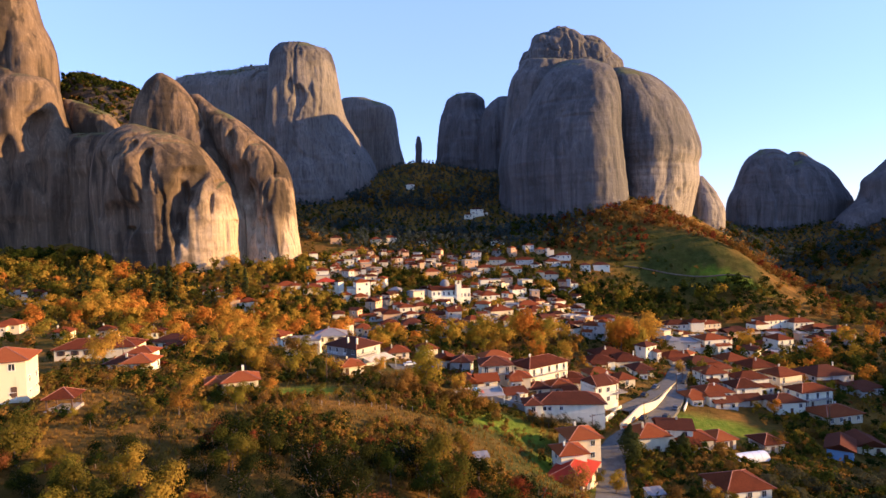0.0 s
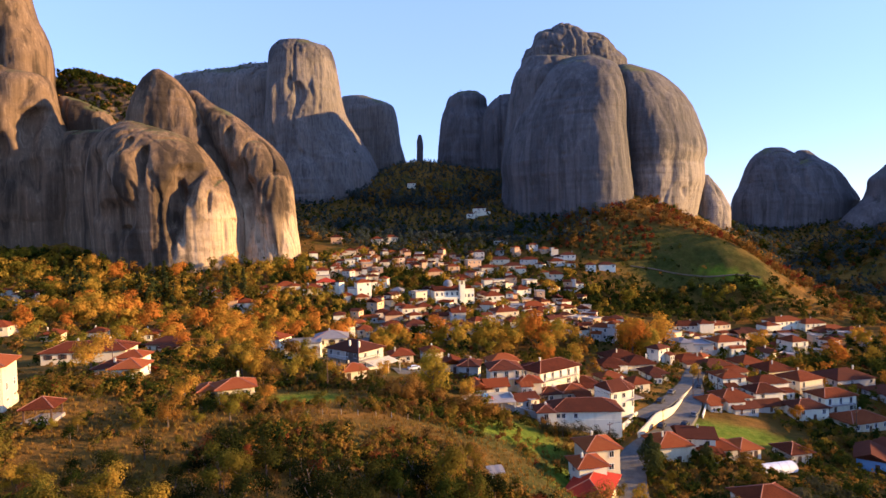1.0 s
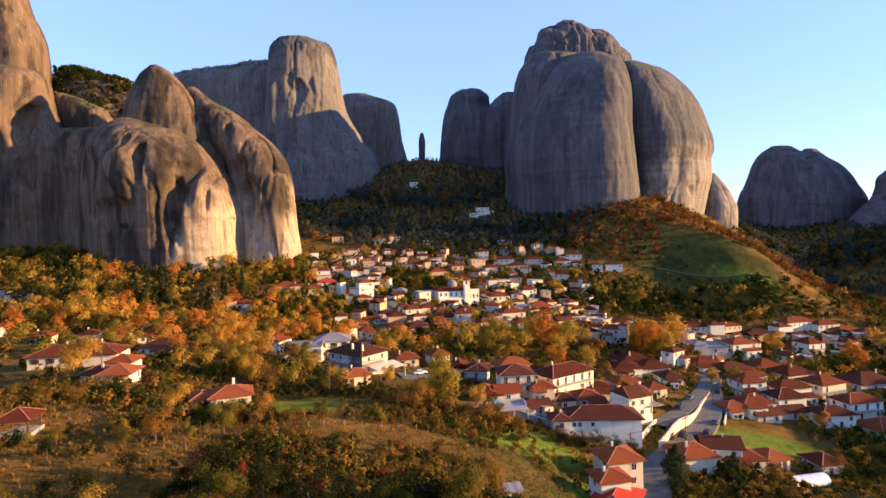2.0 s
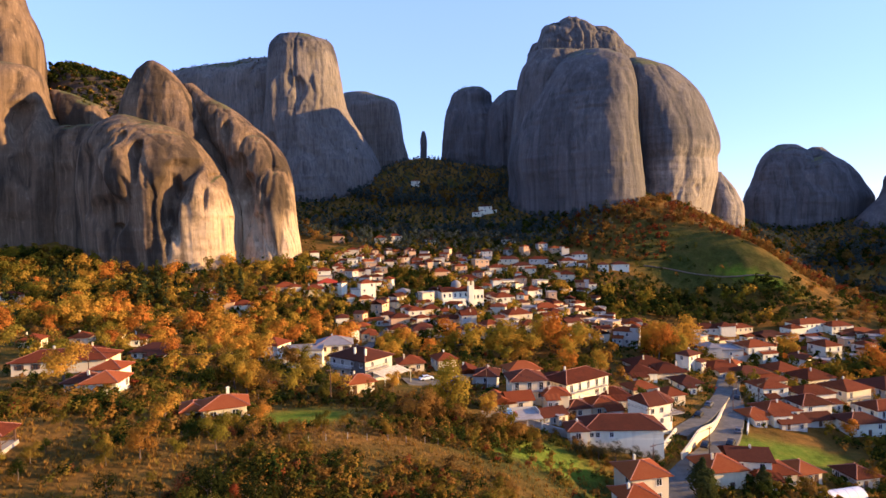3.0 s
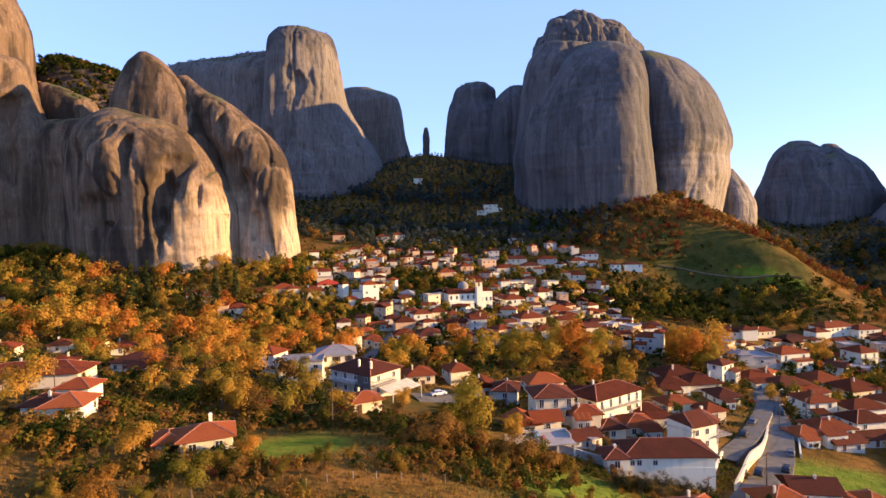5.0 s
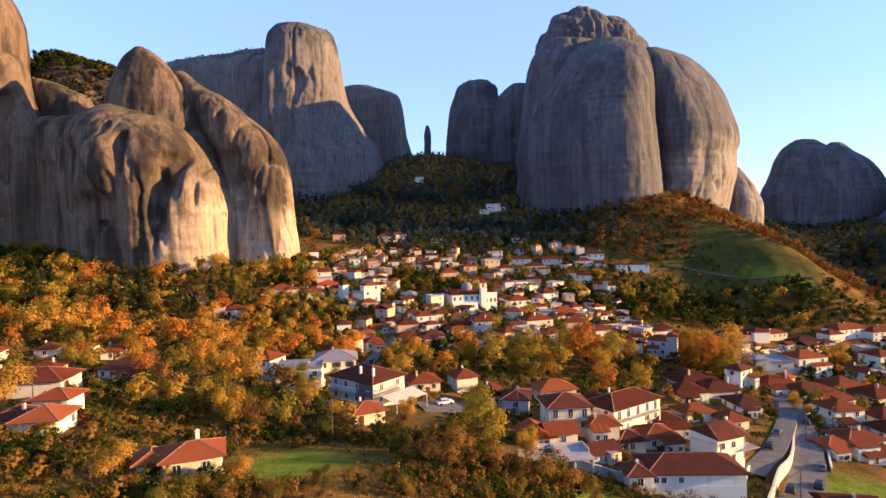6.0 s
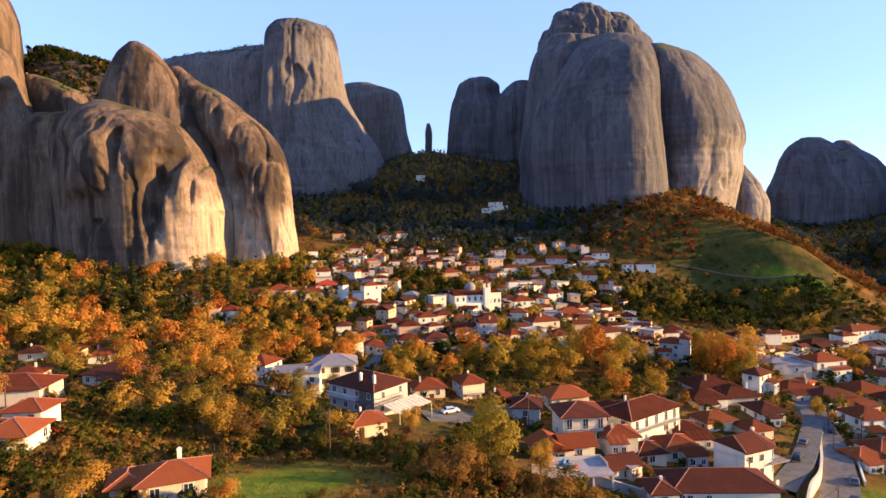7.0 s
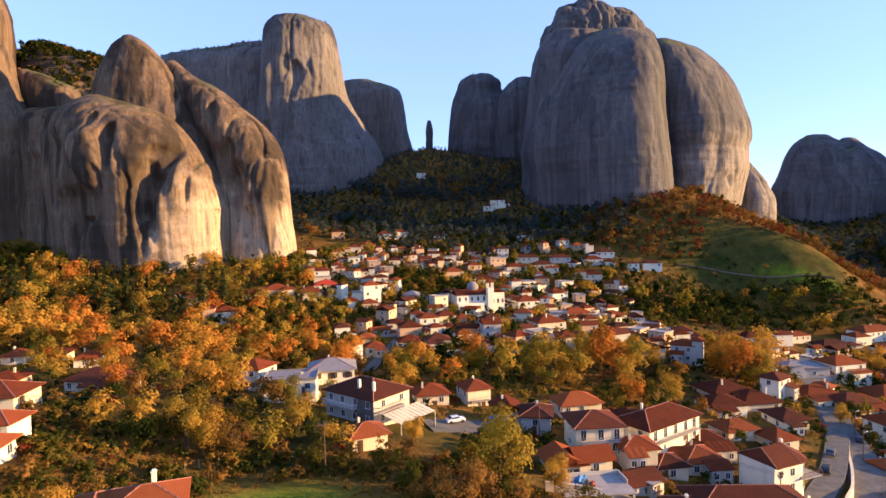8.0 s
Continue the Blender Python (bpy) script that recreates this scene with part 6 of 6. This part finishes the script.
def utility_pole(x, y, high=8.0, lamp=False):
    z = float(height(x, y))
    p = thing("utility_pole" if not lamp else "street_lamp", "wooden utility pole with crossarm" if not lamp else "grey steel street lamp", "pole" if not lamp else "street lamp", pose(x, y, z, 0, 0, 30), "poles")
    bm = bmesh.new()
    bmesh.ops.create_cone(bm, cap_ends=True, segments=8, radius1=0.15, radius2=0.09, depth=high + 1, matrix=Matrix.Translation((0, 0, high / 2 - 0.5)))
    part("pole", bm, WOOD, p)
    bm = bmesh.new()
    if lamp:
        box(bm, 0, 1.4, -0.04, 0.04, high - 0.1, high)
        box(bm, 1.2, 1.8, -0.12, 0.12, high - 0.15, high + 0.02, 0.03)
        part("lamp_arm", bm, METAL, p)
    else:
        box(bm, -0.9, 0.9, -0.06, 0.06, high - 0.6, high - 0.45)
        for u in (-0.8, 0, 0.8):
            box(bm, u - 0.05, u + 0.05, -0.05, 0.05, high - 0.45, high - 0.25)
        part("crossarm", bm, WOOD, p)


for _x, _y in ((56, 163), (44, 170), (48, 177), (91, 206), (38, 150), (98, 214), (-60, 172), (5, 188), (-92, 165), (120, 180), (-33, 160)):
    utility_pole(_x, _y, 8.5)
for _x, _y in ((80, 200), (88, 214)):
    utility_pole(_x, _y, 7.0, True)


def field_fence(points, label):
    line = polyline(points, 2.6)
    zs = [float(height(p.x, p.y)) for p in line]
    f = thing("fence", label, "fence", pose(line[0].x, line[0].y, zs[0]))
    for i, (p, z) in enumerate(zip(line, zs)):
        bm = bmesh.new()
        box(bm, -0.045, 0.045, -0.045, 0.045, -0.5, 1.2)
        part("post", bm, POST, f, "", Matrix.Translation(p - line[0] + Vector((0, 0, z - zs[0]))))
    bm = bmesh.new()
    for i in range(len(line) - 1):
        for h in (0.5, 0.9, 1.25):
            a, b = line[i] - line[0] + Vector((0, 0, zs[i] - zs[0] + h)), line[i + 1] - line[0] + Vector((0, 0, zs[i + 1] - zs[0] + h))
            vs = [bm.verts.new(v) for v in (a, b, b + Vector((0, 0, 0.015)), a + Vector((0, 0, 0.015)))]
            bm.faces.new(vs)
    part("wire", bm, WOOD, f)


POST = plain("pale_post", (0.42, 0.36, 0.26), 0.9, 0, 0.2, 4)
field_fence([(-30, 125), (-24, 129), (-17, 131), (-8, 135)], "row of pale wooden field posts with wire")
field_fence([(-55, 160), (-48, 164), (-40, 167)], "pale wooden posts at the meadow's edge")
# wooded hillside house with terraces
house(36, 602, -8, 13, 9, 2, 6.0, WHITE, TILE_OLD)
house(27, 598, -8, 8, 7, 1, 3.5, WHITE, TILE_OLD)
house(-35, 655, -5, 9, 7, 1, 3.2, WHITE, TILE_OLD)



def roof_terrace(x0, x1, y0, y1, z):
    """A flat concrete roof used as a terrace, on pillars and a back wall."""
    low = min(float(height(x, y)) for x in (x0, x1) for y in (y0, y1))
    FOOTPRINTS.append(((x0 + x1) / 2, (y0 + y1) / 2, 7))
    t = thing("roof_terrace", "bare concrete roof terrace over an open ground floor", "terrace", pose((x0 + x1) / 2, (y0 + y1) / 2, low, 0, 0, 6))
    w, d, h = (x1 - x0) / 2, (y1 - y0) / 2, z - low
    bm = bmesh.new()
    box(bm, -w, w, -d, d, h - 0.28, h, 0.02)
    part("slab", bm, CONCRETE, t)
    for u in (-0.95, -0.3, 0.35, 0.95):
        bm = bmesh.new()
        box(bm, u * w - 0.2, u * w + 0.2, -d + 0.3, -d + 0.7, -0.6, h - 0.28, 0.02)
        part("pillar", bm, GREY, t)
    bm = bmesh.new()
    box(bm, -w + 0.1, w - 0.1, -d + 3.0, d - 0.1, -0.6, h - 0.28)
    part("lower_wall", bm, GREY, t)
    bm = bmesh.new()
    box(bm, -w, w, d - 0.2, d, h, h + 0.7, 0.02)
    box(bm, w - 0.2, w, -d * 0.1, d - 0.2, h, h + 0.7, 0.02)
    part("parapet", bm, GREY, t)
    return low + h


_z = roof_terrace(4.5, 16.5, 163.0, 170.5, 12.0)
CLOTH_BLUE = plain("blue_cloth", (0.10, 0.22, 0.42), 0.9, 0, 0.4, 2)
CLOTH_RED = plain("red_cloth", (0.30, 0.09, 0.06), 0.9, 0, 0.4, 2)


def heap(x, y, z, w, h, mat, label, seed):
    """A crumpled cloth thrown over something low."""
    r = random.Random(seed)
    bm = bmesh.new()
    bmesh.ops.create_icosphere(bm, subdivisions=3, radius=1.0)
    for v in bm.verts:
        k = 1 + 0.25 * r.uniform(-1, 1)
        v.co = Vector((v.co.x * w * k, v.co.y * w * 0.7 * k, max(0.0, v.co.z + 0.25) * h * k))
    me = bpy.data.meshes.new("tarpaulin")
    bm.to_mesh(me), bm.free()
    me.materials.append(mat)
    ob = tagged(new("tarpaulin", me), label, "tarpaulin")
    ob.matrix_basis = pose(x, y, z - 0.02, 0, 0, 40 * seed)


heap(8.6, 167.4, _z, 1.3, 1.1, CLOTH_BLUE, "crumpled blue tarpaulin heaped on the concrete terrace", 1)
heap(10.4, 166.6, _z, 0.7, 0.6, CLOTH_RED, "small reddish cloth heap on the concrete terrace", 2)
heap(6.4, 168.2, _z, 0.6, 0.8, FRAME_WHITE, "white plastic sacks piled on the concrete terrace", 3)


def hut(x, y, yaw, w, d, h, wall, label):
    z = float(height(x, y))
    FOOTPRINTS.append((x, y, 0.6 * w + 0.6))
    t = thing("shed", label, "shed", pose(x, y, z - 0.3, 0, 0, yaw))
    bm = bmesh.new()
    box(bm, -w / 2, w / 2, -d / 2, d / 2, 0, h + 0.3, 0.03)
    part("wall", bm, wall, t)
    part("roof", shed_roof(w, d, 0.5), SLATE, t, "", pose(0, d / 2, h + 0.3))
    bm = bmesh.new()
    box(bm, -0.45, 0.45, -0.06, 0.02, -0.95, 0.95, 0.01)
    part("door", bm, WOOD, t, "", pose(0, -d / 2, 1.3))


hut(6.6, 113, 12, 2.4, 2.0, 2.0, WHITE, "tiny white plastered hut on the grassy slope")
hut(44, 122, 10, 3.4, 2.6, 2.2, CREAM, "small cream garden shed with sheet roof")
hut(-96, 117, 20, 7, 4, 2.6, GREY, "grey low shed with pale sheet roof")
hut(22, 172, 40, 3.6, 3.2, 2.6, GREY, "weathered little shed below the terrace")


def power_line(a, b, label):
    """Three sagging wires from crossarm to crossarm."""
    za, zb = (float(height(*p)) + 8.1 for p in (a, b))
    t = thing("power_line", label, "cable", pose(a[0], a[1], za), "overhead wires")
    for off in (-0.7, 0.0, 0.7):
        cu = bpy.data.curves.new("wire", "CURVE")
        cu.dimensions, cu.bevel_depth, cu.bevel_resolution = "3D", 0.02, 0
        sp = cu.splines.new("POLY")
        sp.points.add(12)
        for i in range(13):
            k = i / 12
            sp.points[i].co = ((b[0] - a[0]) * k + off * 0.85, (b[1] - a[1]) * k + off * 0.5, (zb - za) * k - 3.6 * k * (1 - k) * 0.5, 1)
        cu.materials.append(TYRE)
        w = new("wire", cu)
        w.parent = t


for _a, _b in (((38, 150), (56, 163)), ((44, 170), (48, 177)), ((56, 163), (91, 206)), ((91, 206), (98, 214)), ((5, 188), (44, 170)), ((-60, 172), (-33, 160)), ((-92, 165), (-60, 172))):
    power_line(_a, _b, "thin dark wires sagging between utility poles")

# ---- planting ----
_tr = random.Random(11)
_spots, NEAR_COUNT = [], []
for _cx, _cy, _rx, _ry, _turn, _gap, _dens, _mix, *_size in ZONES:
    _names = _mix.split()[::2]
    _shares = [float(v) for v in _mix.split()[1::2]]
    _c, _s = math.cos(radians(_turn)), math.sin(radians(_turn))
    _nu, _nv = int(2 * _rx / _gap), int(2 * _ry / _gap)
    for _i in range(_nu):
        for _j in range(_nv):
            _u = -_rx + (_i + 0.5 + _tr.uniform(-0.45, 0.45)) * _gap
            _v = -_ry + (_j + 0.5 + _tr.uniform(-0.45, 0.45)) * _gap
            if (_u / _rx) ** 2 + (_v / _ry) ** 2 > 1.15 or _tr.random() > _dens:
                continue
            _x, _y = _cx + _c * _u - _s * _v, _cy + _s * _u + _c * _v
            if _y < 70 or abs(_x) > 0.78 * _y + 30 and _tr.random() < 0.92:
                continue
            _kind = _tr.choices(_names, _shares)[0]
            _sc = _tr.choice((0.7, 0.85, 1.0, 1.0, 1.2, 1.35)) * _tr.uniform(0.9, 1.1) * (0.8 if 560 < _y < 650 else 0.3 if _y >= 700 else 0.5 if _y >= 650 else 0.72 if _y < 104 and _x < -40 else 0.75 if _gap == 5.5 and _rx > 100 else 0.45 if _rx == 60 and _ry == 30 else 0.75 if 195 < _y < 250 and -175 < _x < -40 else 1) * (0.45 if 100 < _y < 148 and _x < 20 else 1) * (_size[0] if _size else 1)
            if not clear_of(_x, _y, 0.22 * KINDS[_kind][1] * _sc):
                continue
            if any(abs(_x - a) < 0.55 * _gap and abs(_y - b) < 0.55 * _gap for a, b in _spots[-400:]):
                continue
            _spots.append((_x, _y))
            if _y < 205 and -125 < _x < 160 and len(NEAR_COUNT) < 230:
                NEAR_COUNT.append(1)
                tree(_kind, round(_x, 1), round(_y, 1), round(_sc, 2), _tr.uniform(0, 360), _tr.randrange(3))
            else:
                woods(_kind, _x, _y, _sc, _tr.uniform(0, 6.3), _tr)

# trees of their own, as they stand
for _k, _x, _y, _sc in (("yellow", -5.5, 158, 1.5), ("yellow", 3.5, 162, 0.75), ("yellow", -42, 180, 0.85), ("yellow", -48, 194, 0.9), ("yellow", -20, 176, 0.6), ("orange", -58, 132, 0.55), ("yellow", -58, 168, 1.15), ("yellow", -54, 165, 0.95), ("brown", -49, 166, 1.05),
                        ("yellow", -43, 118, 0.7), ("oak", -52, 112, 0.8), ("orange", -41, 132, 0.42), ("orange", -95, 160, 1.0), ("conifer", 45.6, 143.5, 1.0), ("conifer", 62, 150.5, 0.6), ("yellow", 36.6, 124, 0.65), ("oak", 34.5, 131, 0.5), ("brown", 33, 137, 0.4), ("oak", 92, 160, 0.6), ("green", 60, 147, 0.6), ("olive", 27.5, 154.5, 1.0), ("olive", 31.5, 155, 1.15), ("olive", 36, 156, 0.95), ("olive", 40.5, 157, 0.85), ("olive", 23, 154, 0.9), ("orange", 108, 190, 0.5), ("green", 97, 228, 0.9), ("yellow", 90, 222, 0.7)):
    tree(_k, _x, _y, _sc, 40 * _sc, 1)

# the clump of tall plane trees between the roofs
_planes = 0
for _x in (82, 76, 88, 70, 94):
    for _y in (256, 250, 262, 268):
        if _planes < 7 and clear_of(_x, _y, 0.8):
            _planes += 1
            tree("orange", _x + 0.3 * (_y % 5), _y, (1.3, 1.05, 1.2)[_planes % 3], 67 * _planes, _planes % 3)

# low bushes and tussocks over the open ground
_bush = [crown_arrays(50 + n, 2.4, 1.7, 8, 44, 0.31) for n in range(5)]
_fine = [crown_arrays(80 + n, 2.4, 1.7, 9, 80, 0.21) for n in range(5)]
_far_bush = {"brown": [], "green": [], "yellow": [], "rust": [], "oak": []}
for _i in range(6800):
    _x, _y = _tr.uniform(-120, 120) if _tr.random() < 0.6 else _tr.uniform(-110, 20), 80 + 120 * _tr.random() ** 1.3
    if float(fbm(_x / 15, _y / 15, 7.0, 2)) < -0.05 or not clear_of(_x, _y, 0.3):
        continue
    _k = _tr.choices(("brown", "green", "oak", "rust"), (2.5, 7, 6, 0.4))[0]
    _sc = _tr.uniform(0.5, 1.5) * (1.3 if _x < -30 and 108 < _y < 145 else 1)
    _far_bush[_k].append((_fine if _y < 150 and _x < 25 else _bush)[_tr.randrange(5)].reshape(-1, 3) * _sc + np.array([_x, _y, float(height(_x, _y)) - 0.1]))
for _i in range(2600):
    _x, _y = _tr.uniform(-260, 330), _tr.uniform(200, 620)
    if not clear_of(_x, _y, 0.3) or 175 < _x < 250 and 430 < _y < 475 and _tr.random() < 0.7:
        continue
    _k = _tr.choices(("brown", "green", "yellow", "rust"), (1, 9, 1, 0.3))[0]
    _far_bush[_k].append(_bush[_tr.randrange(5)].reshape(-1, 3)[: 3 * 34] * _tr.uniform(0.8, 1.9) + np.array([_x, _y, float(height(_x, _y)) - 0.1]))
# thick scrub over the old field
for _i in range(2300):
    _x, _y = _tr.uniform(-42, 30), _tr.uniform(104, 162)
    if not clear_of(_x, _y, 0.2) or float(fbm(_x / 9, _y / 9, 2.0, 2)) < -0.25 or _x > -6 and 112 < _y < 152 and _tr.random() < 0.75:
        continue
    _k = _tr.choices(("brown", "green", "oak", "rust"), (4, 4, 5, 0.5))[0]
    _far_bush[_k].append(_fine[_tr.randrange(5)].reshape(-1, 3) * _tr.uniform(0.5, 1.2) + np.array([_x, _y, float(height(_x, _y)) - 0.1]))
# scrub on the slope under the flight
for _i in range(700):
    _x, _y = _tr.uniform(-70, 70), _tr.uniform(-40, 82)
    _k = _tr.choices(("brown", "green", "yellow", "rust"), (4, 6, 1, 1))[0]
    _far_bush[_k].append(_bush[_tr.randrange(5)].reshape(-1, 3)[: 3 * 40] * _tr.uniform(0.7, 2.2) + np.array([_x, _y, float(height(_x, _y)) - 0.1]))
# dark hedges and orchard scrub below the lower houses
for _i in range(900):
    _x, _y = _tr.uniform(38, 135), _tr.uniform(106, 162)
    if not clear_of(_x, _y, 0.2):
        continue
    _k = _tr.choices(("brown", "green", "oak"), (1, 7, 2))[0]
    _far_bush[_k].append(_bush[_tr.randrange(5)].reshape(-1, 3) * _tr.uniform(0.7, 1.5) + np.array([_x, _y, float(height(_x, _y)) - 0.1]))
# gardens between the houses
for _i in range(2300):
    _x, _y = _tr.uniform(-130, 190), _tr.uniform(158, 330)
    if not clear_of(_x, _y, 0.2):
        continue
    _k = _tr.choices(("brown", "green", "yellow", "rust"), (3, 7, 2, 1))[0]
    _far_bush[_k].append(_bush[_tr.randrange(5)].reshape(-1, 3)[: 3 * 38] * _tr.uniform(0.7, 1.7) + np.array([_x, _y, float(height(_x, _y)) - 0.1]))
for _k, _list in _far_bush.items():
    _me = leaves_mesh("undergrowth", _list, KINDS[_k][0])
    tagged(new("undergrowth", _me), "low " + {"brown": "dry brown", "green": "dark green", "yellow": "yellow-green", "rust": "rust-red", "oak": "olive-brown"}[_k] + " bushes over the slopes", "bushes", kind="stuff")
for _k, _list in STUFF.items():
    if _list:
        _me = leaves_mesh("woodland", _list, KINDS[_k][0])
        tagged(new("woodland", _me), KINDS[_k][4] + ", many together", "woods", kind="stuff")

# dry grass tussocks on the open slope
_g = np.random.RandomState(4)
_tufts = []
for _i in range(10000):
    _x, _y = _g.uniform(-110, 62), 92 + 75 * _g.rand()
    if any(math.hypot(_x - fx, _y - fy) < fr for fx, fy, fr in FOOTPRINTS) or any(math.hypot(_x - px, _y - py) < pr for px, py, pr in ROAD_LINES):
        continue
    if float(lush(np.array(_x), np.array(_y))) > 0.45:
        continue
    _a = _g.rand(7) * 2 * math.pi
    _h = _g.uniform(0.35, 0.95)
    _b = np.stack([np.cos(_a), np.sin(_a), 0 * _a], -1) * _h * 0.5
    _t = np.stack([-np.sin(_a), np.cos(_a), 0 * _a], -1) * 0.13 * _h
    _tufts.append(np.stack([-_t, _t, _b + np.array([0, 0, _h])], 1) + np.array([_x, _y, float(height(_x, _y)) - 0.03]))
_me = leaves_mesh("dry_grass", _tufts, leaf_material("dry_grass", [(0.25, (0.17, 0.10, 0.012)), (0.5, (0.34, 0.18, 0.022)), (0.75, (0.20, 0.145, 0.016))]))
tagged(new("dry_grass", _me), "tufts of tall dry yellow-brown grass", "grass", kind="stuff")

# shrubs on the flatter rock tops
from mathutils.bvhtree import BVHTree
_shrub = {"green": [], "brown": [], "yellow": []}
for _ob in ROCKS:
    if _ob.name not in ("ridge_crest", "plateau", "craggy_cap", "dome", "shoulder", "back_block", "nub", "block"):
        continue
    _co = [v.co for v in _ob.data.vertices]
    _tree = BVHTree.FromPolygons(_co, [p.vertices[:] for p in _ob.data.polygons])
    _lo, _hi = (Vector([f(c[i] for c in _co) for i in range(3)]) for f in (min, max))
    _many = {"ridge_crest": 3000, "plateau": 300, "craggy_cap": 50, "dome": 160, "shoulder": 60}.get(_ob.name, 60)
    for _i in range(_many):
        _p, _n, _q, _far = _tree.ray_cast(Vector((_tr.uniform(_lo.x, _hi.x), _tr.uniform(_lo.y, _hi.y), 400)), Vector((0, 0, -1)))
        if _p is None or _n.z < (0.12 if _ob.name == "ridge_crest" else 0.62) or _ob.name == "dome" and (_p.y < 438 or _p.z < 118):
            continue
        _k = _tr.choices(("green", "brown", "yellow"), (12, 1, 1) if _ob.name == "ridge_crest" else (6, 2, 1))[0]
        _shrub[_k].append(_bush[_tr.randrange(5)].reshape(-1, 3)[: 3 * 44] * (_tr.uniform(1.0, 3.2) if _ob.name == "ridge_crest" else _tr.uniform(0.7, 1.3)) + np.array(_p) - np.array([0, 0, 0.2]))
for _k, _list in _shrub.items():
    _me = leaves_mesh("rock_shrubs", _list, KINDS[_k][0])
    tagged(new("rock_shrubs", _me), {"green": "dark green", "brown": "dry brown", "yellow": "yellow-green"}[_k] + " shrubs growing on the rock tops", "bushes", kind="stuff")
